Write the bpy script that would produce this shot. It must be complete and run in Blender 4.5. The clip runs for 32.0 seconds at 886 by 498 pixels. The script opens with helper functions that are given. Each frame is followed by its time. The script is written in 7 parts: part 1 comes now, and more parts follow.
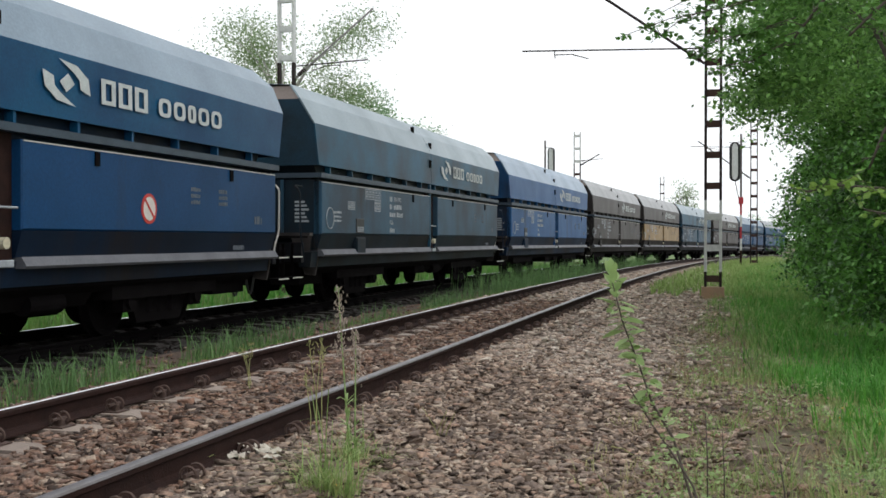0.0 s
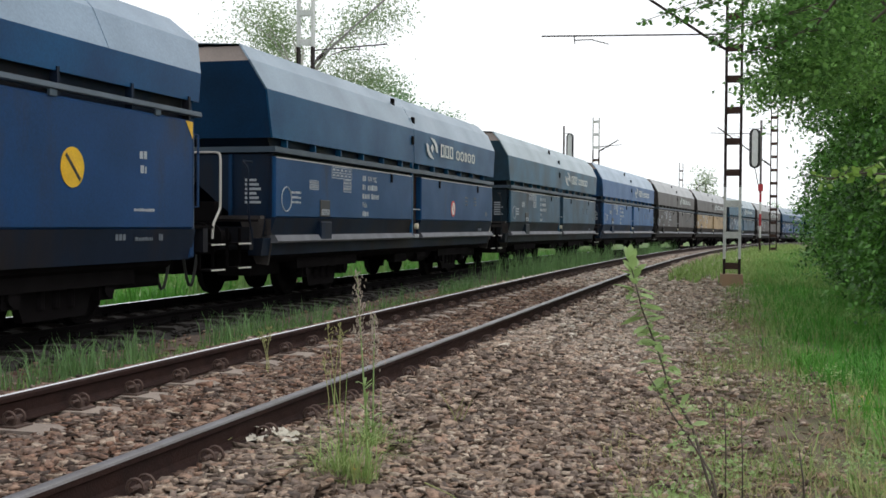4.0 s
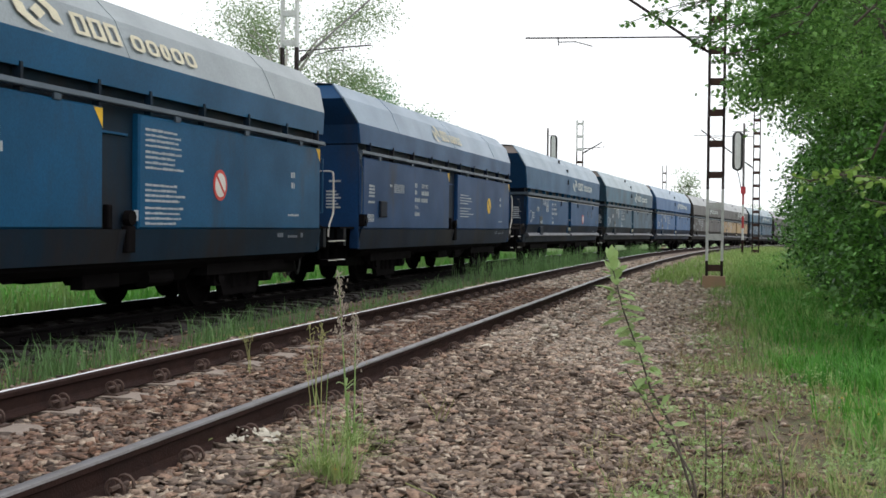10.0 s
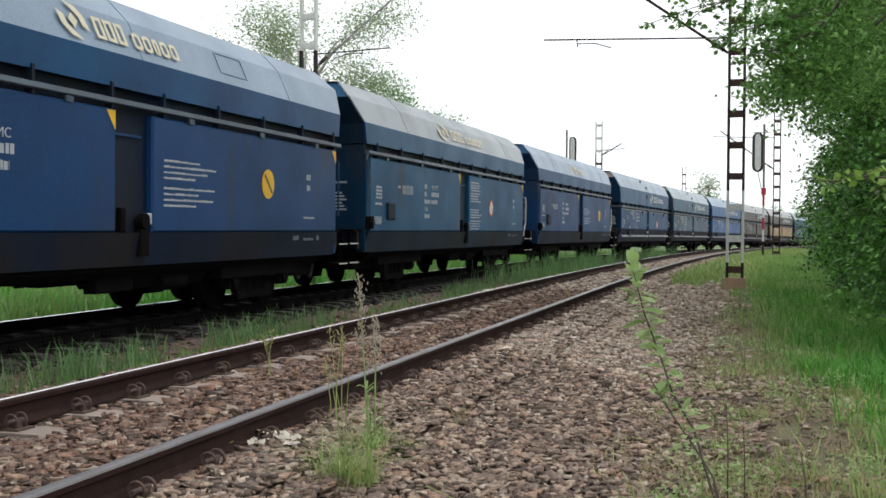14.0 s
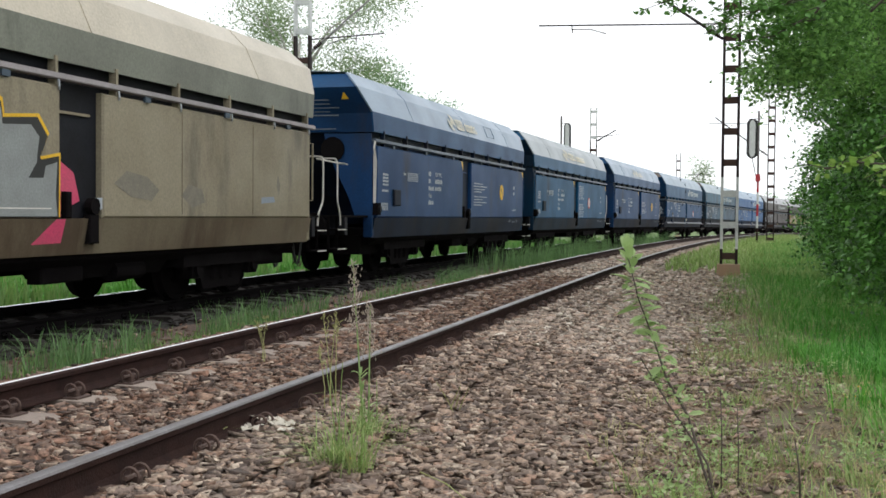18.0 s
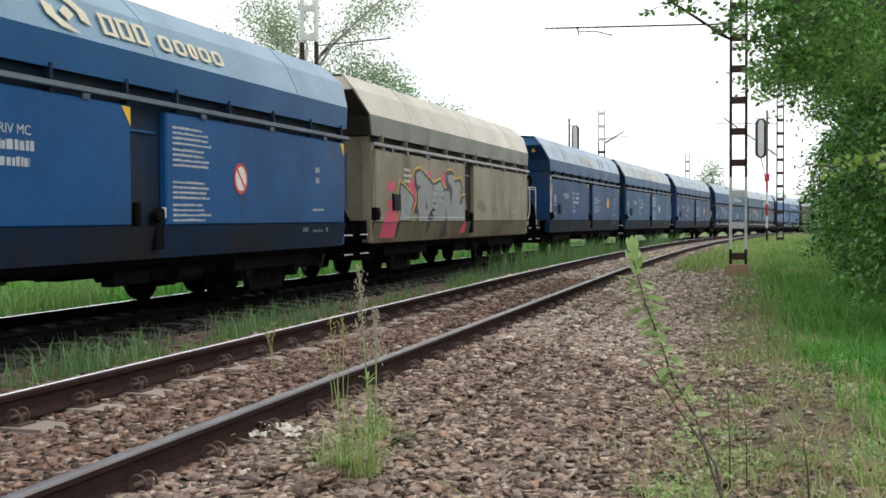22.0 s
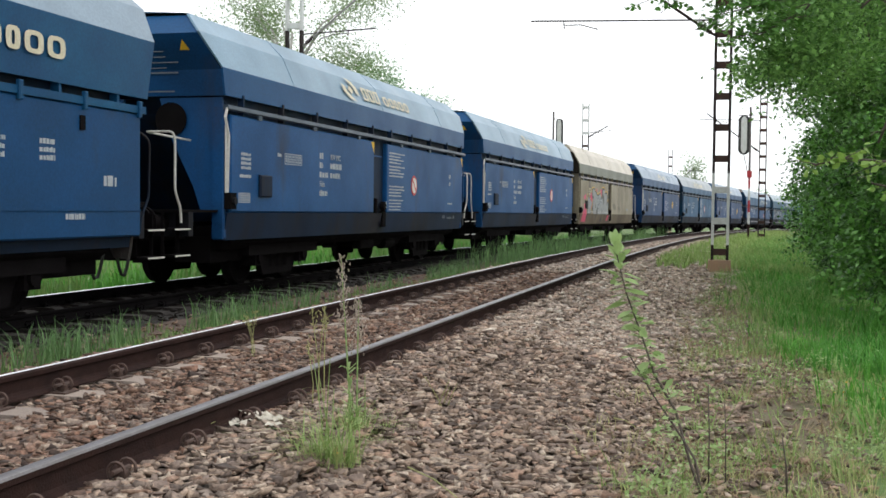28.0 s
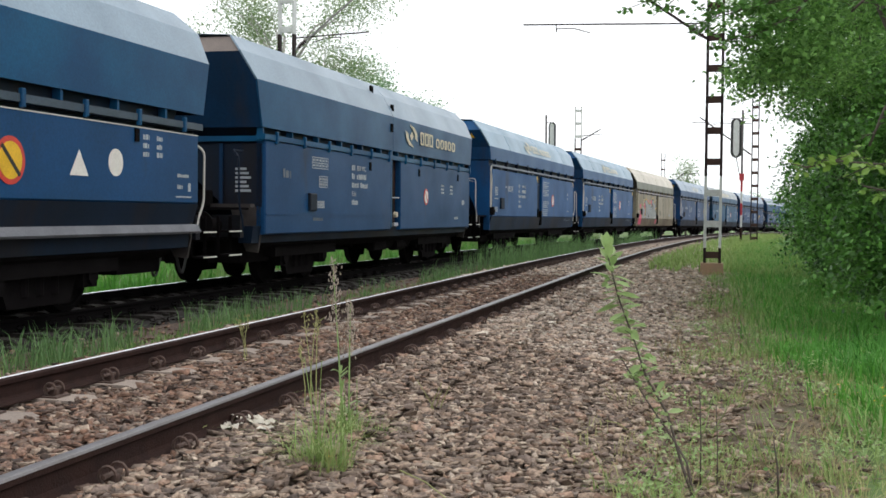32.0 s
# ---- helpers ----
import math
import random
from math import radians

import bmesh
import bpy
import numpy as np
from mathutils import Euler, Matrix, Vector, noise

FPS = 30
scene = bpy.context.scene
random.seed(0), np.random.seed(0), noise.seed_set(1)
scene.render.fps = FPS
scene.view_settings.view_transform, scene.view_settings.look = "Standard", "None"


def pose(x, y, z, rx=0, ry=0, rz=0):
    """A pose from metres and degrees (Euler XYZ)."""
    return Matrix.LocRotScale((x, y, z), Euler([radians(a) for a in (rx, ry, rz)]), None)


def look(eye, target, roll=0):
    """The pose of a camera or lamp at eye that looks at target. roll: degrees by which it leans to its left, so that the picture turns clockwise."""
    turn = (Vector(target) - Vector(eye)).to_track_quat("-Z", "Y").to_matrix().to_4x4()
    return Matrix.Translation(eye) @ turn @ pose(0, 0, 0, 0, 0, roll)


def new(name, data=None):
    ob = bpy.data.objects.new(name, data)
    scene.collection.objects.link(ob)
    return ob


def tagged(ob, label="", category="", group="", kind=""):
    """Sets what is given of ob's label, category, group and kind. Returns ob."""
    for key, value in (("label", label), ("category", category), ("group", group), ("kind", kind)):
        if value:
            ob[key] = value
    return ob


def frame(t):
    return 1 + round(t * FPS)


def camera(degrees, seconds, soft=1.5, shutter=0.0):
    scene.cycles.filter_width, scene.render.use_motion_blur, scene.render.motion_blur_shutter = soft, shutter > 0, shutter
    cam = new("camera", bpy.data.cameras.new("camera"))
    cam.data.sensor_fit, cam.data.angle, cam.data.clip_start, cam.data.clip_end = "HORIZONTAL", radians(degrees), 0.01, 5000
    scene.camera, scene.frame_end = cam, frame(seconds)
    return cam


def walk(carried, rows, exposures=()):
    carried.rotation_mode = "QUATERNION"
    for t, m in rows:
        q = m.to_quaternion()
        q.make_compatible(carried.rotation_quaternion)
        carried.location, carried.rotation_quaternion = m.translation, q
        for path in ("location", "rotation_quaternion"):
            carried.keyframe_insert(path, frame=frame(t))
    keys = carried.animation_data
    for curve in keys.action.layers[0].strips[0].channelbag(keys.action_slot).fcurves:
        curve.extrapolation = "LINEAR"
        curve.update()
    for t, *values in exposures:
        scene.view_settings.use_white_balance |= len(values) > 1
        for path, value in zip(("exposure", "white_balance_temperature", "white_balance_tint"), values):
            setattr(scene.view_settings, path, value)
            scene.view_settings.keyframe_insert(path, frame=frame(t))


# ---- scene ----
cam = camera(42.244, 32.0, soft=1.6)
PATH = [  # seconds, place, then the three angles of pose()
    (0.0, -0.000, -0.011, 0.968, 89.502, -0.045, 14.302),
    (0.5, -0.005, -0.012, 0.969, 89.516, -0.095, 14.302),
    (1.0, -0.001, -0.012, 0.966, 89.465, -0.081, 14.204),
    (1.5, 0.002, -0.008, 0.968, 89.391, -0.079, 14.283),
    (2.0, -0.004, -0.009, 0.967, 89.217, -0.202, 14.387),
    (2.5, -0.010, -0.005, 0.966, 89.012, -0.201, 14.882),
    (3.0, -0.015, -0.004, 0.969, 88.946, -0.464, 15.149),
    (3.5, -0.011, -0.007, 0.969, 88.865, -0.427, 15.217),
    (5.5, -0.007, 0.001, 0.965, 88.605, -0.276, 14.857),
    (6.0, -0.000, -0.008, 0.965, 88.695, -0.152, 14.802),
    (6.5, -0.002, -0.002, 0.966, 88.664, -0.048, 15.028),
    (7.0, 0.002, 0.001, 0.966, 88.676, -0.171, 14.793),
    (7.5, 0.001, -0.011, 0.967, 88.726, -0.584, 14.551),
    (8.0, -0.007, -0.000, 0.965, 88.752, -0.704, 14.338),
    (8.5, -0.003, -0.003, 0.965, 88.820, -0.578, 14.293),
    (9.0, -0.002, -0.004, 0.966, 88.791, -0.688, 14.287),
    (9.5, 0.003, -0.004, 0.963, 88.879, -0.567, 14.308),
    (10.0, 0.002, -0.004, 0.963, 88.840, -0.593, 14.387),
    (10.5, 0.004, -0.005, 0.966, 88.914, -0.366, 14.364),
    (11.0, 0.006, -0.007, 0.964, 88.863, -0.449, 14.352),
    (11.5, 0.003, -0.010, 0.965, 89.061, -0.636, 14.378),
    (12.0, 0.002, -0.008, 0.963, 89.230, -0.555, 14.377),
    (12.5, -0.002, -0.004, 0.963, 89.247, -0.431, 14.485),
    (13.0, 0.002, -0.003, 0.963, 89.210, -0.187, 14.699),
    (13.5, -0.004, -0.003, 0.965, 89.117, -0.463, 14.957),
    (14.0, -0.004, -0.002, 0.966, 88.941, -0.440, 15.333),
    (14.5, -0.010, -0.000, 0.963, 88.761, -0.535, 15.519),
    (16.5, 0.005, 0.000, 0.964, 88.576, -0.203, 14.596),
    (17.0, 0.002, 0.005, 0.964, 88.455, -0.297, 15.088),
    (17.5, -0.007, 0.009, 0.964, 88.172, -0.208, 15.513),
    (18.0, -0.007, 0.010, 0.964, 88.255, -0.499, 15.054),
    (18.5, 0.002, 0.002, 0.962, 88.401, -0.665, 14.627),
    (19.0, 0.007, -0.002, 0.966, 88.575, -0.700, 14.336),
    (19.5, 0.002, -0.001, 0.967, 88.610, -0.722, 14.333),
    (20.0, 0.001, -0.001, 0.966, 88.619, -0.697, 14.367),
    (20.5, 0.010, -0.005, 0.966, 88.656, -0.418, 14.655),
    (21.0, 0.013, 0.001, 0.964, 88.713, 0.050, 15.111),
    (21.5, 0.018, 0.005, 0.964, 88.622, 0.214, 15.261),
    (22.0, 0.018, 0.012, 0.965, 88.453, 0.266, 15.525),
    (22.5, 0.016, 0.016, 0.963, 88.206, 0.201, 15.747),
    (23.0, 0.007, 0.018, 0.960, 87.870, -0.028, 15.968),
    (23.5, -0.004, 0.023, 0.960, 87.351, -0.009, 15.998),
    (24.0, 0.000, 0.028, 0.959, 87.291, 0.066, 15.930),
    (24.5, 0.007, 0.030, 0.958, 87.442, -0.002, 15.401),
    (25.0, 0.012, 0.025, 0.960, 87.644, -0.651, 14.755),
    (25.5, 0.009, 0.020, 0.964, 87.892, -0.677, 14.536),
    (27.5, 0.007, 0.017, 0.959, 88.014, -0.839, 14.655),
    (28.0, 0.011, 0.019, 0.962, 88.033, -0.631, 14.670),
    (28.5, 0.014, 0.018, 0.963, 88.139, -0.536, 14.759),
    (29.0, 0.018, 0.020, 0.960, 88.157, -0.508, 14.767),
    (29.5, 0.016, 0.021, 0.962, 88.137, -0.509, 14.828),
    (30.0, 0.020, 0.022, 0.962, 88.103, -0.593, 14.760),
    (30.5, 0.013, 0.026, 0.961, 88.091, -0.737, 14.671),
    (31.0, 0.013, 0.021, 0.961, 88.064, -0.786, 14.489),
    (31.5, 0.014, 0.023, 0.961, 88.013, -0.777, 14.351),
    (32.0, 0.019, 0.018, 0.960, 88.213, -0.535, 14.326),
]
walk(cam, [(t, pose(x, y, z, a, b, c)) for t, x, y, z, a, b, c in PATH], exposures=((0.0, 0.05), (8.0, 0.14), (13.0, 0.15), (17.0, 0.28), (20.0, 0.26), (25.0, 0.42), (28.0, 0.38), (32.0, 0.3)))

# ---- light ----
world = bpy.data.worlds.new("overcast_sky")
scene.world = world
world.use_nodes = True
_wn = world.node_tree
_sky = _wn.nodes.new("ShaderNodeTexSky")
_sky.sky_type = "NISHITA"
_sky.sun_disc = False
_sky.sun_elevation = radians(52)
_sky.sun_rotation = radians(60)
_sky.air_density, _sky.dust_density, _sky.ozone_density = 1.0, 2.0, 1.0
_sat = _wn.nodes.new("ShaderNodeHueSaturation")
_sat.inputs["Saturation"].default_value = 0.22
_bg = _wn.nodes["Background"]
_wn.links.new(_sky.outputs["Color"], _sat.inputs["Color"])
_cloud = _wn.nodes.new("ShaderNodeMix")
_cloud.data_type = "RGBA"
_cloud.inputs["Factor"].default_value = 0.8
_cloud.inputs["B"].default_value = (11.4, 11.7, 12.0, 1)
_wn.links.new(_sat.outputs["Color"], _cloud.inputs["A"])
_wn.links.new(_cloud.outputs["Result"], _bg.inputs["Color"])
_bg.inputs["Strength"].default_value = 0.11
_sun = bpy.data.lights.new("sun", "SUN")
_sun.energy, _sun.angle, _sun.color = 0.6, radians(20), (1.0, 0.96, 0.9)
new("sun", _sun).matrix_world = look((0, 0, 50), (-50 * math.sin(radians(60)) / math.tan(radians(52)), -50 * math.cos(radians(60)) / math.tan(radians(52)), 0))

# ---- materials ----
def material(name, base, second=None, rough=0.6, metal=0.0, scale=6.0, fine=60.0, bump=0.15, mix=0.6, spec=0.5, per_object=0.0, stretch=(1, 1, 1), dirt=None, dirt_scale=1.5, dirt_low=0.52, dirt_high=0.7, island=0.0, trans=0.0):
    """Paint or stone with a broad variation, a fine grain, stains of their own shape and a fine relief."""
    m = bpy.data.materials.new(name)
    m.use_nodes = True
    nt = m.node_tree
    b = nt.nodes["Principled BSDF"]
    link, add = nt.links.new, nt.nodes.new
    co = add("ShaderNodeTexCoord")
    mp = add("ShaderNodeMapping")
    mp.inputs["Scale"].default_value = stretch
    link(co.outputs["Object"], mp.inputs["Vector"])
    n1, n2 = add("ShaderNodeTexNoise"), add("ShaderNodeTexNoise")
    n1.inputs["Scale"].default_value, n1.inputs["Detail"].default_value = scale, 5.0
    n2.inputs["Scale"].default_value, n2.inputs["Detail"].default_value = fine, 3.0
    link(mp.outputs["Vector"], n1.inputs["Vector"])
    link(mp.outputs["Vector"], n2.inputs["Vector"])
    second = second or tuple(c * 0.7 for c in base)
    ramp = add("ShaderNodeMapRange")
    ramp.inputs["From Min"].default_value, ramp.inputs["From Max"].default_value = 0.35, 0.65
    link(n1.outputs["Fac"], ramp.inputs["Value"])
    mx = add("ShaderNodeMix")
    mx.data_type = "RGBA"
    mx.inputs["A"].default_value, mx.inputs["B"].default_value = (*base, 1), (*second, 1)
    fac = ramp.outputs["Result"]
    if per_object or island:
        src = add("ShaderNodeObjectInfo").outputs["Random"] if per_object else add("ShaderNodeNewGeometry").outputs["Random Per Island"]
        ad = add("ShaderNodeMath")
        ad.operation = "MULTIPLY_ADD"
        ad.inputs[1].default_value = per_object or island
        ad.use_clamp = True
        link(src, ad.inputs[0])
        half = add("ShaderNodeMath")
        half.operation = "MULTIPLY"
        half.inputs[1].default_value = 1.0 - (per_object or island)
        link(fac, half.inputs[0])
        link(half.outputs[0], ad.inputs[2])
        fac = ad.outputs[0]
    lim = add("ShaderNodeMath")
    lim.operation = "MULTIPLY"
    lim.inputs[1].default_value = mix if not (per_object or island) else 1.0
    link(fac, lim.inputs[0])
    link(lim.outputs[0], mx.inputs["Factor"])
    colour = mx.outputs["Result"]
    gr = add("ShaderNodeMix")
    gr.data_type, gr.blend_type = "RGBA", "MULTIPLY"
    gr.inputs["Factor"].default_value = 0.35
    link(colour, gr.inputs["A"])
    link(n2.outputs["Color"], gr.inputs["B"])
    bc = add("ShaderNodeBrightContrast")
    bc.inputs["Bright"].default_value = 0.0
    g2 = add("ShaderNodeMapRange")
    g2.inputs["From Min"].default_value, g2.inputs["From Max"].default_value = 0.3, 0.7
    g2.inputs["To Min"].default_value, g2.inputs["To Max"].default_value = 0.7, 1.25
    link(n2.outputs["Fac"], g2.inputs["Value"])
    link(g2.outputs["Result"], gr.inputs["B"])
    colour = gr.outputs["Result"]
    gr.inputs["Factor"].default_value = 0.5
    nt.nodes.remove(bc)
    if dirt:
        n3 = add("ShaderNodeTexNoise")
        n3.inputs["Scale"].default_value, n3.inputs["Detail"].default_value, n3.inputs["Roughness"].default_value = dirt_scale, 7.0, 0.65
        mp3 = add("ShaderNodeMapping")
        mp3.inputs["Scale"].default_value = (1.0, 1.0, 0.28)
        link(co.outputs["Object"], mp3.inputs["Vector"])
        link(mp3.outputs["Vector"], n3.inputs["Vector"])
        r3 = add("ShaderNodeMapRange")
        r3.inputs["From Min"].default_value, r3.inputs["From Max"].default_value = dirt_low, dirt_high
        r3.inputs["To Max"].default_value = 0.8
        link(n3.outputs["Fac"], r3.inputs["Value"])
        dm = add("ShaderNodeMix")
        dm.data_type = "RGBA"
        link(r3.outputs["Result"], dm.inputs["Factor"])
        link(colour, dm.inputs["A"])
        dm.inputs["B"].default_value = (*dirt, 1)
        colour = dm.outputs["Result"]
    link(colour, b.inputs["Base Color"])
    b.inputs["Metallic"].default_value = metal
    b.inputs["Specular IOR Level"].default_value = spec
    rr = add("ShaderNodeMapRange")
    rr.inputs["To Min"].default_value, rr.inputs["To Max"].default_value = max(rough - 0.12, 0.05), min(rough + 0.12, 1.0)
    link(n1.outputs["Fac"], rr.inputs["Value"])
    link(rr.outputs["Result"], b.inputs["Roughness"])
    if bump:
        bp = add("ShaderNodeBump")
        bp.inputs["Strength"].default_value, bp.inputs["Distance"].default_value = bump, 0.01
        link(n2.outputs["Fac"], bp.inputs["Height"])
        link(bp.outputs["Normal"], b.inputs["Normal"])
    if trans:
        out = nt.nodes["Material Output"]
        tr = add("ShaderNodeBsdfTranslucent")
        link(colour, tr.inputs["Color"])
        ms = add("ShaderNodeMixShader")
        ms.inputs["Fac"].default_value = trans
        link(b.outputs["BSDF"], ms.inputs[1])
        link(tr.outputs["BSDF"], ms.inputs[2])
        link(ms.outputs["Shader"], out.inputs["Surface"])
    return m


def paint(name, base, second, dirt=(0.032, 0.028, 0.028), rough=0.48, low=0.56, high=0.8):
    return material(name, base, second, rough=rough, spec=0.2, scale=0.9, fine=35.0, bump=0.05, mix=0.8, dirt=dirt, dirt_scale=1.1, dirt_low=low, dirt_high=high)


RUST = material("rusty_steel", (0.032, 0.015, 0.012), (0.015, 0.009, 0.009), rough=0.8, spec=0.15, scale=9, fine=90, bump=0.4)
# Near-white and barely metallic: the sky's glint on the polished head is painted in.
RAIL_TOP = material("polished_glint_rail_head", (0.93, 0.93, 0.95), (0.85, 0.85, 0.88), rough=0.42, metal=0.15, scale=4, fine=40, bump=0.03, stretch=(1, 0.1, 1))
RAIL_MIRROR = material("train_polished_rail_head", (0.93, 0.93, 0.94), (0.85, 0.85, 0.86), rough=0.2, metal=1.0, scale=4, fine=40, bump=0.02, stretch=(1, 0.1, 1))
RAIL_DULL = material("dull_rail_head", (0.2, 0.19, 0.2), (0.13, 0.115, 0.11), rough=0.42, metal=0.75, scale=5, fine=70, bump=0.12)
CONCRETE = material("weathered_concrete", (0.32, 0.26, 0.215), (0.22, 0.175, 0.15), rough=0.9, scale=8, fine=120, bump=0.5, per_object=0.5)
def stone_material(name, tints, rough=0.9):
    """Broken stone: each piece takes one of several tints, mottled by a fine grain."""
    s = material(name, tints[0], tints[-1], rough=rough, scale=30, fine=140, bump=0.5)
    nt = s.node_tree
    b = nt.nodes["Principled BSDF"]
    geo, ramp, noi, mul = nt.nodes.new("ShaderNodeNewGeometry"), nt.nodes.new("ShaderNodeValToRGB"), nt.nodes.new("ShaderNodeTexNoise"), nt.nodes.new("ShaderNodeMix")
    ramp.color_ramp.interpolation = "CONSTANT"
    while len(ramp.color_ramp.elements) < len(tints):
        ramp.color_ramp.elements.new(0.5)
    for i, c in enumerate(tints):
        ramp.color_ramp.elements[i].position = i / len(tints)
        ramp.color_ramp.elements[i].color = (*c, 1)
    co = nt.nodes.new("ShaderNodeTexCoord")
    noi.inputs["Scale"].default_value, noi.inputs["Detail"].default_value = 55, 4
    rng_ = nt.nodes.new("ShaderNodeMapRange")
    rng_.inputs["From Min"].default_value, rng_.inputs["From Max"].default_value = 0.3, 0.7
    rng_.inputs["To Min"].default_value, rng_.inputs["To Max"].default_value = 0.55, 1.35
    mul.data_type, mul.blend_type = "RGBA", "MULTIPLY"
    mul.inputs["Factor"].default_value = 1.0
    nt.links.new(geo.outputs["Random Per Island"], ramp.inputs["Fac"])
    nt.links.new(co.outputs["Object"], noi.inputs["Vector"])
    nt.links.new(noi.outputs["Fac"], rng_.inputs["Value"])
    nt.links.new(ramp.outputs["Color"], mul.inputs["A"])
    nt.links.new(rng_.outputs["Result"], mul.inputs["B"])
    nt.links.new(mul.outputs["Result"], b.inputs["Base Color"])
    return s


STONE = stone_material("crushed_ballast", [(0.33, 0.238, 0.178), (0.17, 0.12, 0.092), (0.4, 0.3, 0.226), (0.26, 0.192, 0.15), (0.095, 0.068, 0.054), (0.34, 0.222, 0.16), (0.21, 0.155, 0.126), (0.46, 0.37, 0.29), (0.25, 0.192, 0.152)])
RUSTY_STONE = stone_material("rust_dusted_ballast", [(0.23, 0.138, 0.098), (0.12, 0.07, 0.05), (0.31, 0.2, 0.14), (0.19, 0.125, 0.095), (0.06, 0.039, 0.03), (0.25, 0.14, 0.095), (0.15, 0.098, 0.072), (0.4, 0.31, 0.24), (0.19, 0.14, 0.112)])
# Paler tints for the stretches further along the line.
PALE_STONE = stone_material("pale_far_ballast", [(0.48, 0.365, 0.28), (0.3, 0.225, 0.18), (0.56, 0.45, 0.36), (0.41, 0.322, 0.262), (0.2, 0.152, 0.122), (0.49, 0.355, 0.27), (0.37, 0.3, 0.245), (0.64, 0.56, 0.47), (0.42, 0.352, 0.29)])
BEDDING = material("pale_ballast_bed", (0.24, 0.175, 0.135), (0.1, 0.07, 0.055), rough=0.95, scale=26, fine=110, bump=1.0, mix=0.9)
SOIL = material("ballast_bed", (0.16, 0.11, 0.085), (0.07, 0.048, 0.038), rough=0.95, scale=26, fine=110, bump=1.0, mix=0.9)
# Near black: the train's shade on its bed and stones is in these colours.
SHADED_BED = material("train_shaded_bed", (0.022, 0.017, 0.014), (0.012, 0.01, 0.009), rough=0.9, scale=20, fine=90, bump=0.8, mix=0.9)
SHADED_STONE = material("train_shaded_ballast", (0.022, 0.016, 0.013), (0.012, 0.009, 0.008), rough=0.9, scale=14, fine=90, bump=0.4, island=0.8)
PINK = material("pink_spray_paint", (0.62, 0.06, 0.15), (0.5, 0.08, 0.14), rough=0.55, scale=5, fine=40, bump=0.0)
SPRAY_GREY = material("grey_spray_paint", (0.26, 0.28, 0.28), (0.2, 0.21, 0.21), rough=0.5, scale=3, fine=40, bump=0.0)
EARTH = material("grassy_soil", (0.17, 0.125, 0.085), (0.09, 0.085, 0.045), rough=0.95, scale=5, fine=70, bump=1.0, mix=0.9)
TURF = material("meadow_turf", (0.12, 0.18, 0.055), (0.07, 0.125, 0.035), rough=0.95, scale=3, fine=50, bump=1.0, mix=0.9)
GRASS = material("grass", (0.17, 0.31, 0.065), (0.36, 0.46, 0.17), rough=0.6, scale=1.2, fine=8, bump=0.0, island=0.5, spec=0.3, trans=0.35)
GRASS_LUSH = material("lush_grass", (0.035, 0.175, 0.018), (0.165, 0.44, 0.07), rough=0.6, scale=1.2, fine=8, bump=0.0, island=0.6, spec=0.3, trans=0.35)
GRASS_MID = material("mid_green_grass", (0.1, 0.215, 0.05), (0.25, 0.37, 0.115), rough=0.6, scale=1.2, fine=8, bump=0.0, island=0.6, spec=0.3, trans=0.35)
GRASS_TUFT = material("tuft_grass", (0.075, 0.17, 0.055), (0.21, 0.36, 0.14), rough=0.6, scale=1.2, fine=8, bump=0.0, island=0.6, spec=0.3, trans=0.35)
GRASS_PALE = material("pale_green_grass", (0.22, 0.36, 0.095), (0.39, 0.48, 0.2), rough=0.6, scale=1.2, fine=8, bump=0.0, island=0.6, spec=0.3, trans=0.35)
DEAD_STEM = material("dead_brown_stems", (0.24, 0.17, 0.1), (0.36, 0.28, 0.17), rough=0.8, scale=1.2, fine=8, bump=0.0, island=0.7, spec=0.2, trans=0.15)
GRASS_DRY = material("dry_grass", (0.5, 0.45, 0.23), (0.34, 0.4, 0.15), rough=0.7, scale=1.2, fine=8, bump=0.0, island=0.7, spec=0.2, trans=0.3)
LEAF = material("leaf", (0.008, 0.045, 0.008), (0.17, 0.4, 0.075), rough=0.4, scale=0.6, fine=5, bump=0.0, island=0.85, spec=0.35, trans=0.26)
# Lighter than LEAF: sky light on the tree crowns is in this colour.
LEAF_MID = material("mid_green_leaf", (0.015, 0.08, 0.012), (0.31, 0.57, 0.15), rough=0.45, scale=0.6, fine=5, bump=0.0, island=0.7, spec=0.35, trans=0.38)
LEAF_FRESH = material("fresh_leaf", (0.15, 0.29, 0.05), (0.29, 0.43, 0.1), rough=0.5, scale=2, fine=9, bump=0.0, island=0.6, spec=0.4, trans=0.35)
LEAF_LIGHT = material("young_leaf", (0.24, 0.38, 0.11), (0.45, 0.57, 0.28), rough=0.5, scale=2, fine=9, bump=0.0, island=0.6, spec=0.4, trans=0.4)
# Both leaf colours below are paled for the haze before the trees beyond the train.
LEAF_BIRCH = material("hazed_birch_leaf", (0.16, 0.25, 0.11), (0.33, 0.43, 0.23), rough=0.55, scale=0.6, fine=5, bump=0.0, island=0.7, spec=0.35, trans=0.5)
LEAF_HAZE = material("hazed_green_leaf", (0.11, 0.24, 0.1), (0.28, 0.45, 0.22), rough=0.55, scale=0.6, fine=5, bump=0.0, island=0.7, spec=0.35, trans=0.45)
BARK = material("bark", (0.10, 0.08, 0.065), (0.05, 0.042, 0.036), rough=0.9, scale=7, fine=50, bump=0.7, stretch=(1, 1, 0.25))
BARK_BIRCH = material("birch_bark", (0.55, 0.53, 0.5), (0.12, 0.11, 0.1), rough=0.8, scale=5, fine=40, bump=0.3, stretch=(0.4, 0.4, 2.5))
